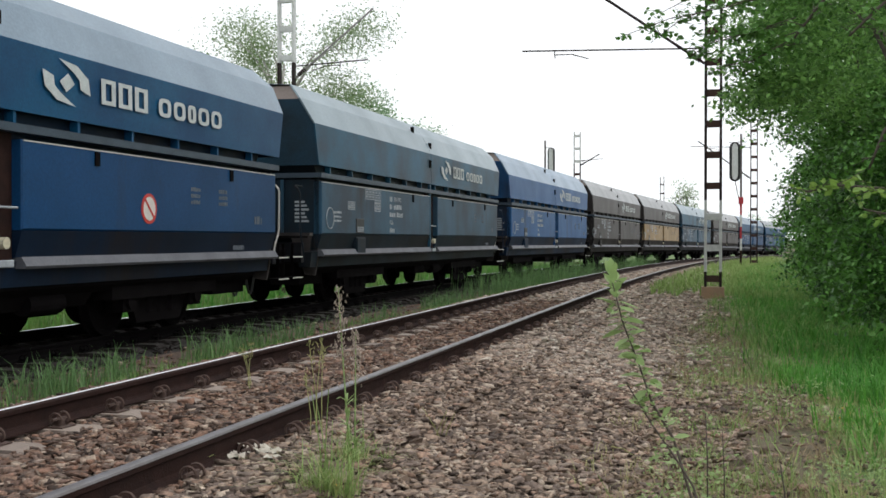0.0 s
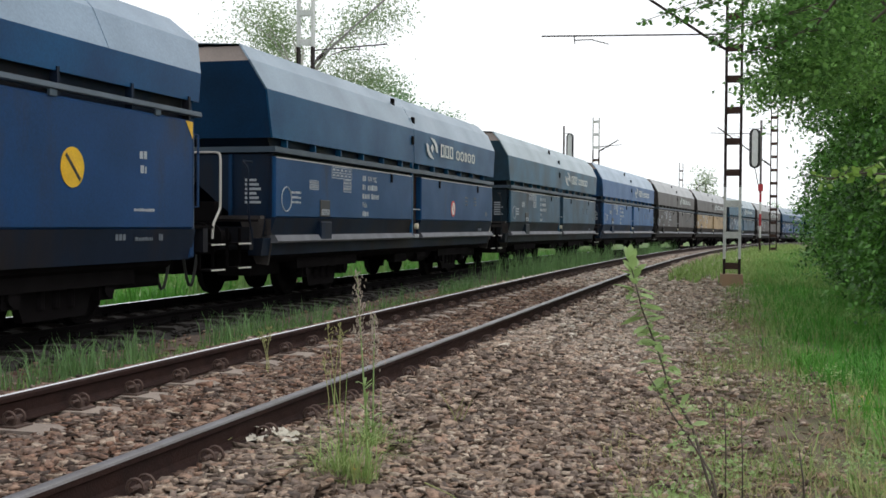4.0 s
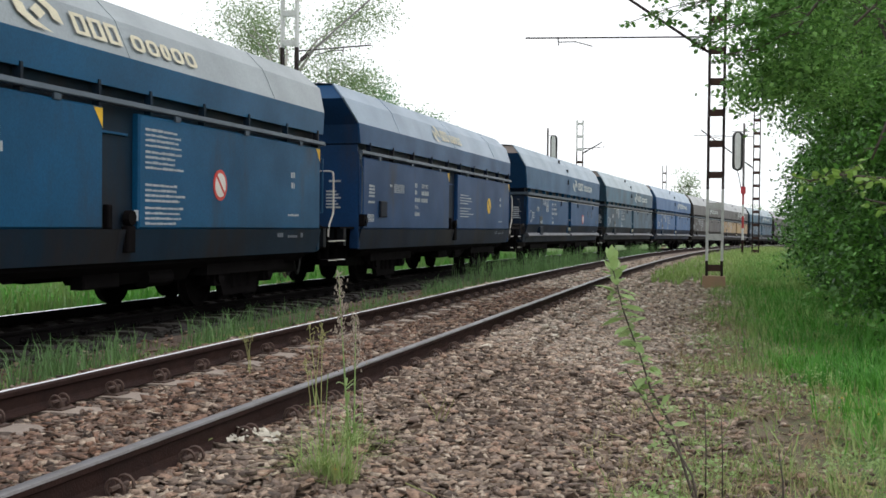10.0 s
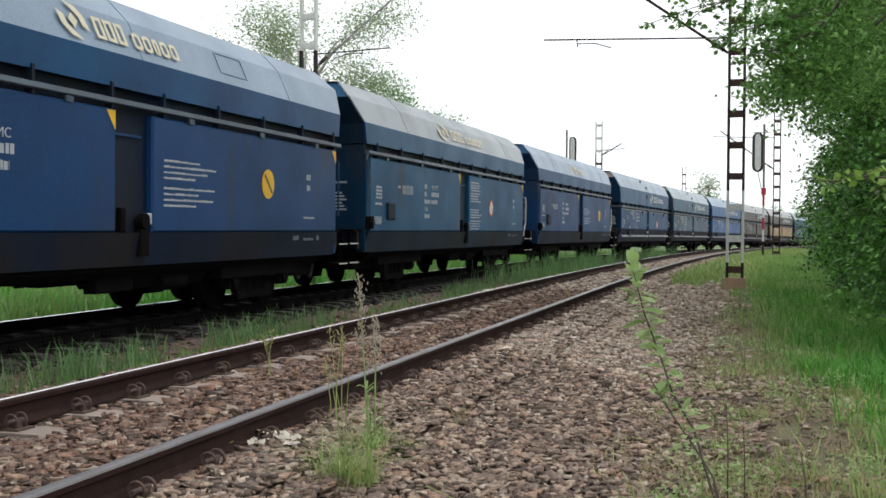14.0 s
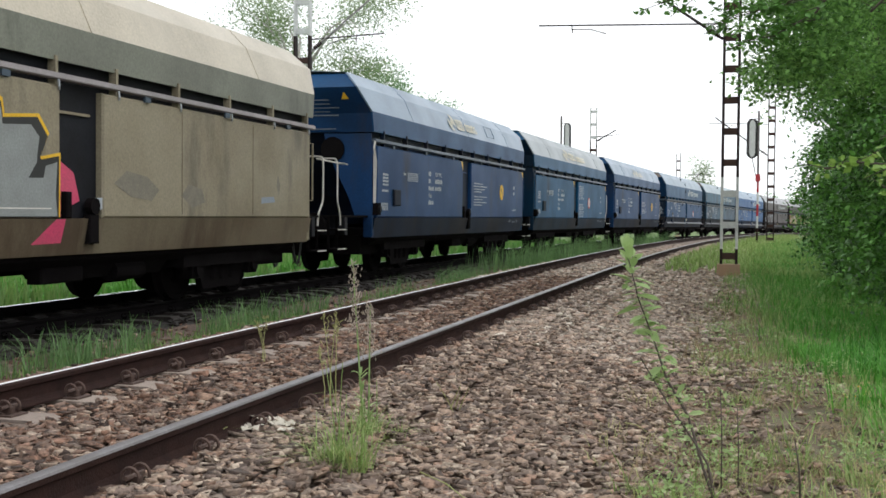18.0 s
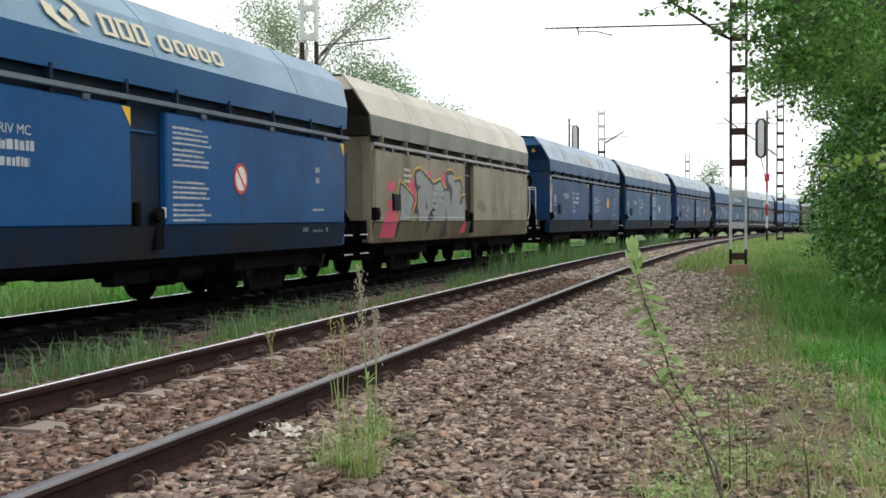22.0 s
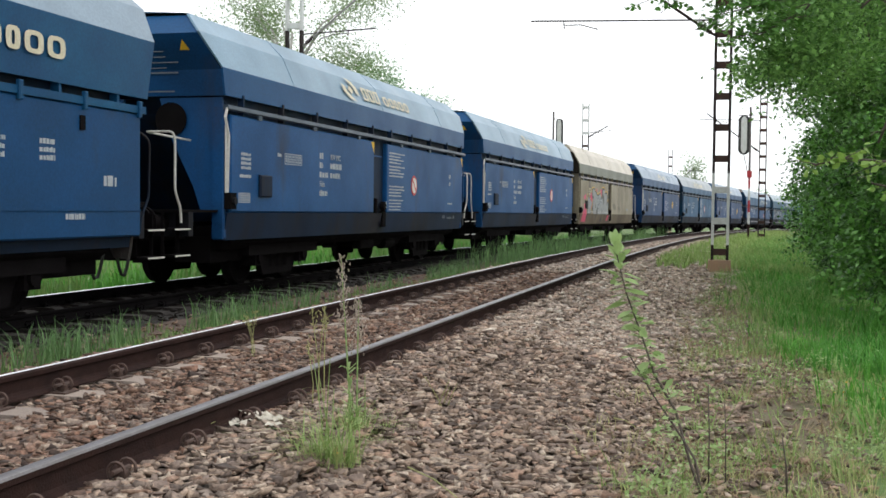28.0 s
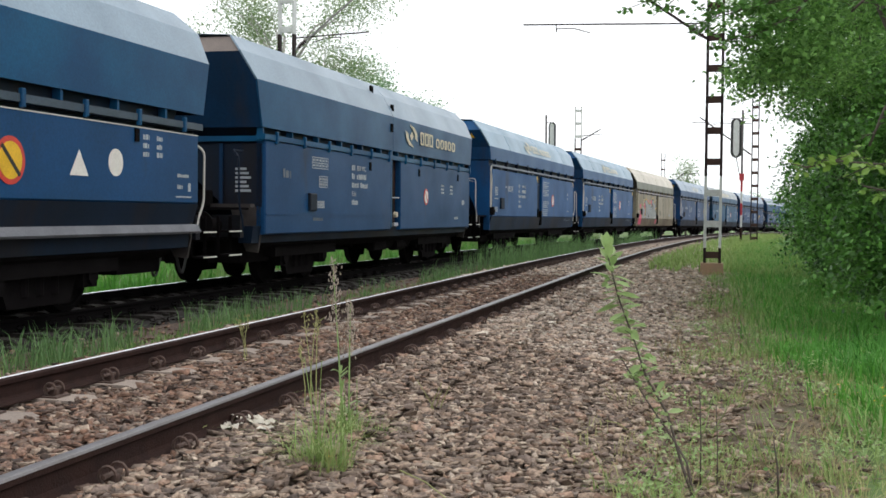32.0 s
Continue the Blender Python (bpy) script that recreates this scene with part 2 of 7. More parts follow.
DARK_STEEL = material("dark_lattice_steel", (0.03, 0.02, 0.019), (0.018, 0.014, 0.014), rough=0.7, scale=5, fine=50, bump=0.2, spec=0.15)
BATTEN = material("brown_lattice_batten", (0.075, 0.042, 0.034), (0.04, 0.026, 0.022), rough=0.75, scale=5, fine=50, bump=0.2, spec=0.15)
WHITE_STEEL = material("pale_painted_steel", (0.62, 0.63, 0.62), (0.48, 0.48, 0.46), rough=0.6, scale=5, fine=50, bump=0.1)
RED_STEEL = material("red_painted_steel", (0.45, 0.03, 0.04), (0.3, 0.02, 0.03), rough=0.5, scale=5, fine=50, bump=0.1)
PALE_TUBE = material("weathered_pale_tube", (0.3, 0.28, 0.28), (0.2, 0.18, 0.18), rough=0.6, scale=5, fine=50, bump=0.1)
GALV = material("galvanised_wire", (0.17, 0.15, 0.15), (0.1, 0.09, 0.09), rough=0.5, metal=0.4, scale=5, fine=50, bump=0.0)
# Grime taken near black: the shade under the wagons sits in this colour.
UNDER = material("grimy_shaded_underframe", (0.0085, 0.0075, 0.008), (0.006, 0.005, 0.0055), rough=0.9, scale=3, fine=40, bump=0.3, spec=0.03)
# Dark for the shade low on the wagons and in their recesses.
SKIRT = material("shade_dark_paint", (0.014, 0.015, 0.02), (0.01, 0.009, 0.01), rough=0.6, scale=2, fine=40, bump=0.15, spec=0.12)
RUBBER = material("black_rubber", (0.02, 0.02, 0.02), (0.03, 0.03, 0.03), rough=0.7, scale=5, fine=50, bump=0.1)
HAND = material("pale_handrail", (0.62, 0.60, 0.56), (0.5, 0.47, 0.43), rough=0.5, scale=5, fine=60, bump=0.1)
LEDGE_GREY = material("dusty_grey_ledge", (0.12, 0.125, 0.145), (0.07, 0.072, 0.085), rough=0.6, scale=2, fine=40, bump=0.1)
GRIME = material("grimy_brown_steel", (0.045, 0.036, 0.034), (0.014, 0.012, 0.012), rough=0.8, scale=4, fine=50, bump=0.3, dirt=(0.14, 0.13, 0.12), dirt_scale=3.0, dirt_low=0.6, dirt_high=0.75)
CREAM_GUTTER = material("dusty_mauve_gutter", (0.24, 0.215, 0.22), (0.15, 0.135, 0.14), rough=0.5, scale=2, fine=40, bump=0.1)
RAILING = material("grey_gutter", (0.046, 0.07, 0.1), (0.03, 0.046, 0.066), rough=0.5, scale=2, fine=40, bump=0.1)
LETTER = material("white_lettering", (0.42, 0.45, 0.48), (0.26, 0.29, 0.33), rough=0.6, scale=6, fine=60, bump=0.0)
LETTER_DIM = material("faded_lettering", (0.12, 0.14, 0.17), (0.07, 0.09, 0.12), rough=0.6, scale=6, fine=60, bump=0.0)
PALE_LETTER = material("pale_grey_lettering", (0.56, 0.6, 0.6), (0.42, 0.46, 0.47), rough=0.6, scale=6, fine=60, bump=0.0)
CREAM_LETTER = material("cream_lettering", (0.62, 0.57, 0.42), (0.5, 0.46, 0.35), rough=0.6, scale=6, fine=60, bump=0.0)
YELLOW = material("yellow_plate", (0.75, 0.45, 0.02), (0.6, 0.36, 0.02), rough=0.5, scale=6, fine=60, bump=0.0)
SIGN_RED = material("red_sign", (0.6, 0.05, 0.04), (0.45, 0.05, 0.04), rough=0.5, scale=6, fine=60, bump=0.0)
SEED = material("pale_seed_heads", (0.5, 0.42, 0.36), (0.38, 0.33, 0.24), rough=0.8, scale=8, fine=40, bump=0.0, trans=0.2)
PAPER = material("grubby_paper", (0.6, 0.56, 0.48), (0.42, 0.38, 0.3), rough=0.8, scale=12, fine=60, bump=0.1)
SIGN_WHITE = material("white_sign", (0.75, 0.72, 0.68), (0.62, 0.58, 0.54), rough=0.5, scale=6, fine=60, bump=0.0)
# Brown dust, made paler for the sky's light on the end's top slope.
SKYLIT_SLOPE = material("dusty_skylit_end_slope", (0.2, 0.16, 0.14), (0.12, 0.1, 0.09), rough=0.6, scale=2, fine=40, bump=0.1)
BLACK = material("black_paint", (0.015, 0.015, 0.017), (0.03, 0.03, 0.03), rough=0.5, scale=6, fine=60, bump=0.0)
CLIP_RUST = material("rusty_fastening", (0.085, 0.048, 0.036), (0.045, 0.03, 0.025), rough=0.7, scale=20, fine=90, bump=0.3)
BLOCK = material("brown_stained_concrete", (0.4, 0.25, 0.15), (0.3, 0.22, 0.16), rough=0.9, scale=3, fine=50, bump=0.5)

# ---- building blocks ----
class Shape:
    """Vertices and faces gathered into one mesh."""

    def __init__(self):
        self.v, self.f = [], []

    def add(self, verts, faces):
        k = len(self.v)
        self.v += [tuple(p) for p in verts]
        self.f += [tuple(i + k for i in q) for q in faces]
        return self

    def box(self, x0, x1, y0, y1, z0, z1):
        p = [(x, y, z) for z in (z0, z1) for x, y in ((x0, y0), (x1, y0), (x1, y1), (x0, y1))]
        return self.add(p, [(3, 2, 1, 0), (4, 5, 6, 7), (0, 1, 5, 4), (1, 2, 6, 5), (2, 3, 7, 6), (3, 0, 4, 7)])

    def plate(self, x0, x1, y0, y1, z0, z1, c=0.02):
        """A box whose edges along the face towards x1 are chamfered by c."""
        s = 1 if x1 > x0 else -1
        p = [(x0, y0, z0), (x0, y1, z0), (x0, y1, z1), (x0, y0, z1)]
        p += [(x1 - s * c, y0, z0), (x1 - s * c, y1, z0), (x1 - s * c, y1, z1), (x1 - s * c, y0, z1)]
        p += [(x1, y0 + c, z0 + c), (x1, y1 - c, z0 + c), (x1, y1 - c, z1 - c), (x1, y0 + c, z1 - c)]
        f = [(0, 3, 2, 1), (8, 9, 10, 11)]
        for i in range(4):
            j = (i + 1) % 4
            f += [(i, j, j + 4, i + 4), (i + 4, j + 4, j + 8, i + 8)]
        if s < 0:
            f = [q[::-1] for q in f]
        return self.add(p, f)

    def prism(self, profile, y0, y1, inset=None, close=True):
        """A profile of (x, z) drawn out along y; inset gives each corner its own shortening at both ends."""
        n = len(profile)
        inset = inset or [0.0] * n
        p = [(x, y0 + d, z) for (x, z), d in zip(profile, inset)] + [(x, y1 - d, z) for (x, z), d in zip(profile, inset)]
        f = [(i, (i + 1) % n, (i + 1) % n + n, i + n) for i in range(n if close else n - 1)]
        if close:
            f += [tuple(range(n))[::-1], tuple(range(n, 2 * n))]
        return self.add(p, f)

    def rod(self, a, b, r, n=8, r2=None):
        a, b = Vector(a), Vector(b)
        d = (b - a).normalized()
        u = d.orthogonal().normalized()
        w = d.cross(u)
        r2 = r if r2 is None else r2
        ring = [(math.cos(2 * math.pi * i / n), math.sin(2 * math.pi * i / n)) for i in range(n)]
        p = [a + u * (c * r) + w * (s * r) for c, s in ring] + [b + u * (c * r2) + w * (s * r2) for c, s in ring]
        f = [(i, (i + 1) % n, (i + 1) % n + n, i + n) for i in range(n)] + [tuple(range(n))[::-1], tuple(range(n, 2 * n))]
        return self.add(p, f)

    def tube(self, pts, r, n=6):
        return self.taper(pts, [r] * len(pts), n)

    def taper(self, pts, radii, n=6):
        """One unbroken tube along the points, with a radius at each."""
        pts = [Vector(q) for q in pts]
        k, m = len(self.v), len(pts)
        u = None
        for i, q in enumerate(pts):
            d = (pts[min(i + 1, m - 1)] - pts[max(i - 1, 0)]).normalized()
            u = d.orthogonal().normalized() if u is None else (u - d * u.dot(d)).normalized()
            w = d.cross(u)
            for j in range(n):
                a = 2 * math.pi * j / n
                self.v.append(tuple(q + (u * math.cos(a) + w * math.sin(a)) * radii[i]))
        self.f += [(k + i * n + j, k + i * n + (j + 1) % n, k + (i + 1) * n + (j + 1) % n, k + (i + 1) * n + j) for i in range(m - 1) for j in range(n)]
        self.f += [tuple(k + j for j in range(n))[::-1], tuple(k + (m - 1) * n + j for j in range(n))]
        return self

    def disc(self, x, y, z, r, n=20, thick=0.01, axis="x"):
        d = {"x": (thick, 0, 0), "y": (0, thick, 0), "z": (0, 0, thick)}[axis]
        return self.rod((x, y, z), (x + d[0], y + d[1], z + d[2]), r, n)

    def lathe(self, profile, n=24):
        """Rings of (x, radius) round the x axis."""
        k = len(self.v)
        for x, r in profile:
            self.v += [(x, r * math.cos(2 * math.pi * i / n), r * math.sin(2 * math.pi * i / n)) for i in range(n)]
        for j in range(len(profile) - 1):
            self.f += [(k + j * n + i, k + j * n + (i + 1) % n, k + (j + 1) * n + (i + 1) % n, k + (j + 1) * n + i) for i in range(n)]
        self.f += [tuple(k + i for i in range(n))[::-1], tuple(k + (len(profile) - 1) * n + i for i in range(n))]
        return self

    def ring(self, c, r, t, n=12, m=6, axis="y"):
        """A torus with centre c."""
        k = len(self.v)
        for i in range(n):
            a = 2 * math.pi * i / n
            for j in range(m):
                b = 2 * math.pi * j / m
                q, h = r + t * math.cos(b), t * math.sin(b)
                d = {"y": (q * math.cos(a), h, q * math.sin(a)), "x": (h, q * math.cos(a), q * math.sin(a)), "z": (q * math.cos(a), q * math.sin(a), h)}[axis]
                self.v.append((c[0] + d[0], c[1] + d[1], c[2] + d[2]))
        self.f += [(k + i * m + j, k + ((i + 1) % n) * m + j, k + ((i + 1) % n) * m + (j + 1) % m, k + i * m + (j + 1) % m) for i in range(n) for j in range(m)]
        return self

    def mesh(self, name, mat, smooth=False):
        me = bpy.data.meshes.new(name)
        me.from_pydata(self.v, [], self.f)
        for m in mat if isinstance(mat, (list, tuple)) else [mat]:
            me.materials.append(m)
        bm = bmesh.new()
        bm.from_mesh(me)
        bmesh.ops.recalc_face_normals(bm, faces=bm.faces)
        bm.to_mesh(me)
        bm.free()
        if smooth:
            me.polygons.foreach_set("use_smooth", [True] * len(me.polygons))
        return me


def part(name, shape, mat, parent, label="", smooth=False):
    me = shape if isinstance(shape, bpy.types.Mesh) else shape.mesh(name, mat, smooth)
    ob = new(name, me)
    ob.parent = parent
    return tagged(ob, label)


def thing(name, label, category, m=None, group="", kind=""):
    ob = tagged(new(name), label, category, group, kind)
    if m is not None:
        ob.matrix_basis = m
    return ob


def cloud(name, verts, faces, mat, parent=None, smooth=False):
    """One mesh from arrays."""
    me = bpy.data.meshes.new(name)
    me.from_pydata([], [], [])
    verts = np.asarray(verts, np.float32)
    faces = np.asarray(faces, np.int32)
    me.vertices.add(len(verts))
    me.vertices.foreach_set("co", verts.ravel())
    k = faces.shape[1]
    me.loops.add(faces.size)
    me.loops.foreach_set("vertex_index", faces.ravel())
    me.polygons.add(len(faces))
    me.polygons.foreach_set("loop_start", np.arange(0, faces.size, k, dtype=np.int32))
    me.materials.append(mat)
    me.update(calc_edges=True)
    me.validate()
    if smooth:
        me.polygons.foreach_set("use_smooth", np.ones(len(faces), bool))
    ob = new(name, me)
    ob.parent = parent
    return ob


# ---- the line of the tracks ----
BEND, RADIUS = 17.86, 625.0


def at(s, lat, z=0.0):
    """A place s metres along the line, lat metres to its right, z above the near rails."""
    dip = -0.00006 * min(max(s - 20, 0), 130) ** 2
    if s <= BEND:
        return Vector((lat, s, z + dip))
    a = (s - BEND) / RADIUS
    return Vector((RADIUS * (1 - math.cos(a)) + lat * math.cos(a), BEND + RADIUS * math.sin(a) - lat * math.sin(a), z + dip))


def heading(s):
    return -math.degrees(max(s - BEND, 0) / RADIUS)


NEAR, FAR, FAR_Z = -3.268, -8.884, -0.319


def ground_z(lat):
    """The height of the bare ground across the line."""
    pts = [(-400, -1.0), (-60, -0.95), (-13, -0.85), (-11.0, -0.62), (-10.6, -0.53), (-7.15, -0.53), (-6.7, -0.6), (-6.1, -0.56), (-5.5, -0.42), (-4.9, -0.25), (-4.4, -0.235), (-2.1, -0.235), (-1.6, -0.25), (-0.7, -0.42), (0.6, -0.42), (3, -0.5), (10, -0.6), (400, -0.6)]
    return float(np.interp(lat, [q[0] for q in pts], [q[1] for q in pts]))


# ---- ground ----
def ground_sheet():
    lats = [-400, -150, -60, -30, -18, -13, -11.5, -11, -10.6, -9, -8, -7.15, -6.7, -6.4, -6.1, -5.8, -5.5, -5.2, -4.9, -4.4, -3.8, -3.2, -2.6, -2.1, -1.6, -1.3, -1.0, -0.7, -0.3, 0.1, 0.6, 1.2, 2, 3, 5, 10, 30, 100, 400]
    ss = [-300, -80, -30, -10, -4] + list(np.arange(0, 40, 0.5)) + list(np.arange(40, 140, 4)) + [160, 190, 230]
    v, f = [], []
    for s in ss:
        for l in lats:
            # far to the side of a bend the sheet keeps its own straight rows
            p = at(s, max(min(l, 60), -60))
            q = Vector((p.x + (l - max(min(l, 60), -60)), p.y, p.z * (1 if abs(l) < 60 else 0.5)))
            g = ground_z(l) + 0.03 * noise.noise(Vector((l * 1.7, s * 1.3, 0))) * (1 if -15 < l < 5 else 3)
            v.append((q.x, q.y, q.z + g))
    n = len(lats)
    for i in range(len(ss) - 1):
        for j in range(n - 1):
            f.append((i * n + j, i * n + j + 1, (i + 1) * n + j + 1, (i + 1) * n + j))
    # carried on flat to the horizon
    k = len(v)
    z0 = v[-1][2]
    for j in range(n):
        x, y, z = v[(len(ss) - 1) * n + j]
        v.append((x * 1.0 + (x - 20) * 8, 3000, z - 1.0))
    for j in range(n - 1):
        f.append(((len(ss) - 1) * n + j, (len(ss) - 1) * n + j + 1, k + j + 1, k + j))
    sh = Shape()
    sh.v, sh.f = v, f
    me = sh.mesh("ground", [EARTH, SOIL, SHADED_BED, BEDDING, TURF], True)
    for poly in me.polygons:
        s_i, j = divmod(poly.index, n - 1)
        mid = (lats[j] + lats[min(j + 1, n - 1)]) / 2
        if poly.index < (len(ss) - 1) * (n - 1):
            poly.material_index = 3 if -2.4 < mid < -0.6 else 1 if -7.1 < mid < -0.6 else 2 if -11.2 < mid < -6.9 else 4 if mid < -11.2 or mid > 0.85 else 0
    return tagged(new("ground", me), "brown ballast beds and grassy soil beside two railway tracks", "ground", kind="structure")


ground_sheet()


# ---- tracks ----
RAIL_PROFILE = [(-0.062, -0.155), (0.062, -0.155), (0.062, -0.145), (0.016, -0.128), (0.0085, -0.115), (0.0085, -0.05), (0.032, -0.036), (0.035, -0.012), (0.029, -0.003), (0.016, 0.0), (-0.016, 0.0), (-0.029, -0.003), (-0.035, -0.012), (-0.032, -0.036), (-0.0085, -0.05), (-0.0085, -0.115), (-0.016, -0.128), (-0.062, -0.145)]


def rail_mesh(lat, z, top_mat, side_mat=None):
    ss = list(np.arange(-40, 18, 6.0)) + list(np.arange(18, 200, 3.0))
    n = len(RAIL_PROFILE)
    sh = Shape()
    for s in ss:
        sh.v += [tuple(at(s, lat + x, z + h)) for x, h in RAIL_PROFILE]
    for i in range(len(ss) - 1):
        sh.f += [(i * n + j, i * n + (j + 1) % n, (i + 1) * n + (j + 1) % n, (i + 1) * n + j) for j in range(n)]
    sh.f += [tuple(range(n))]
    me = sh.mesh("rail", [side_mat or RUST, top_mat])
    for poly in me.polygons:
        if len(poly.vertices) == 4 and poly.center.z > at(0, 0, z - 0.012).z - 5 and all(RAIL_PROFILE[i % n][1] > (-0.001 if top_mat is RAIL_TOP else -0.013) for i in poly.vertices):
            poly.material_index = 1
    return me


def track(name, centre, z, tops, label, near_from, near_to, stuff=None):
    stuff = stuff or CONCRETE
    tr = thing(name, label, "railway track", kind="structure")
    for side, top in zip((-0.75, 0.75), tops):
        part("rail", rail_mesh(centre + side, z, top, UNDER if stuff is SHADED_STONE else RUST), None, tr)
    # concrete sleepers, proud in the middle of the bed only where the stones leave them bare
    sl = Shape().prism([(-1.3, -0.24), (1.3, -0.24), (1.3, -0.04), (1.24, 0.0), (0.45, 0.0), (0.3, -0.05), (-0.3, -0.05), (-0.45, 0.0), (-1.24, 0.0), (-1.3, -0.04)], -0.12, 0.12).mesh("sleeper", stuff)
    clip = Shape()
    clip.box(-0.17, 0.17, -0.075, 0.075, 0.0, 0.014)
    for sgn in (-1, 1):
        for dy in (-0.042, 0.042):
            clip.ring((sgn * 0.105, dy, 0.05), 0.04, 0.0075, 12, 5, "y")
        clip.rod((sgn * 0.1, -0.07, 0.05), (sgn * 0.1, 0.07, 0.05), 0.011, 6)
        clip.box(sgn * 0.1 - 0.028, sgn * 0.1 + 0.028, -0.02, 0.02, 0.012, 0.05)
    clip_me, clip_dark = clip.mesh("fastening", CLIP_RUST), clip.mesh("fastening", UNDER)
    rest = Shape()
    for s in np.arange(0.39 - 63 * 0.63, 150, 0.63):
        m = Matrix.Translation(at(s, centre, z - 0.157)) @ pose(0, 0, 0, 0, 0, heading(s))
        if near_from <= s <= near_to:
            ob = new("sleeper", sl)
            ob.parent, ob.matrix_basis = tr, m
            for side in (-0.75, 0.75):
                c = new("fastening", clip_me if stuff is CONCRETE else clip_dark)
                c.parent, c.matrix_basis = tr, m @ pose(side, 0, -0.004)
        elif s < 90:
            rest.add([m @ v.co for v in sl.vertices], [tuple(p.vertices) for p in sl.polygons])
    if rest.v:
        tagged(part("sleepers_beyond", rest, stuff, tr), "weathered concrete sleepers", kind="stuff")
    return tr


track("track_near", NEAR, 0.0, (RAIL_TOP, RAIL_DULL), "curved track with rusty rails on concrete sleepers", 2.5, 34)
# Rail sides, clips and sleepers here take the train's shade as near-black colour.
track("track_far", FAR, FAR_Z, (RAIL_MIRROR, UNDER), "curved track under the train with rusty rails", 8, 26, SHADED_STONE)

# ---- wagons ----
BROWN_SOOT = paint("brown_soot_over_cream", (0.06, 0.047, 0.032), (0.025, 0.02, 0.016), dirt=(0.012, 0.01, 0.009), low=0.45, high=0.7)
CREAM_SKIRT = paint("grimy_cream_skirt_paint", (0.17, 0.145, 0.1), (0.115, 0.085, 0.055), dirt=(0.06, 0.04, 0.027), low=0.46, high=0.66)
HW = 1.42


def curve_pose(s, lat, z):
    """The pose of a thing 8.8 m between its pivots, centred s metres along the line."""
    a, b = at(s - 4.4, lat, z), at(s + 4.4, lat, z)
    c, d = (a + b) / 2, b - a
    return Matrix.Translation(c) @ pose(0, 0, 0, math.degrees(math.asin(d.z / d.length)), 0, -math.degrees(math.atan2(d.x, d.y)))


def wheelset_shape():
    sh = Shape()
    for sgn in (-1, 1):
        x = sgn * 0.75
        sh.lathe([(x - sgn * 0.095, 0.2), (x - sgn * 0.09, 0.49), (x - sgn * 0.062, 0.49), (x - sgn * 0.05, 0.462), (x + sgn * 0.045, 0.455), (x + sgn * 0.05, 0.40), (x + sgn * 0.02, 0.38), (x - sgn * 0.0, 0.2), (x + sgn * 0.06, 0.13)], 28)
    sh.rod((-1.0, 0, 0), (1.0, 0, 0), 0.085, 10)
    return sh


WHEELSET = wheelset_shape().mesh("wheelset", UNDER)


def bogie_shape():
    sh = Shape()
    for sgn in (-1, 1):
        x = sgn * 1.0
        prof = [(-1.25, 0.42), (-1.25, 0.62), (-0.7, 0.68), (-0.45, 0.72), (0.45, 0.72), (0.7, 0.68), (1.25, 0.62), (1.25, 0.42), (0.75, 0.42), (0.62, 0.15), (-0.62, 0.15), (-0.75, 0.42)]
        k = len(sh.v)
        sh.v += [(x - 0.05, y, z) for y, z in prof] + [(x + 0.05, y, z) for y, z in prof]
        n = len(prof)
        sh.f += [(k + i, k + (i + 1) % n, k + (i + 1) % n + n, k + i + n) for i in range(n)] + [tuple(k + i for i in range(n)), tuple(k + n + i for i in range(n))[::-1]]
        for y in (-0.95, 0.95):
            sh.box(x - 0.13, x + 0.13, y - 0.16, y + 0.16, 0.32, 0.6)
            sh.rod((x + sgn * 0.13, y, 0.46), (x + sgn * 0.18, y, 0.46), 0.11, 12)
        for y in (-0.3, 0, 0.3):
            sh.rod((x + sgn * 0.02, y, 0.28), (x + sgn * 0.02, y, 0.66), 0.075, 10)
    sh.box(-1.0, 1.0, -0.25, 0.25, 0.45, 0.72)
    sh.box(-0.95, 0.95, -1.2, -1.08, 0.5, 0.6)
    sh.box(-0.95, 0.95, 1.08, 1.2, 0.5, 0.6)
    return sh


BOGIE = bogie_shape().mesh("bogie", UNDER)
WHEELSETS = []


def running_gear(w):
    for y in (-4.45, 4.45):
        b = part("bogie", BOGIE, None, w, "grimy two-axle bogie")
        b.matrix_basis = pose(0, y, 0)
        for dy in (-0.95, 0.95):
            ws = part("wheelset", WHEELSET, None, b, "dark steel wheelset")
            ws.matrix_basis = pose(0, dy, 0.46)
            WHEELSETS.append((ws, dy))


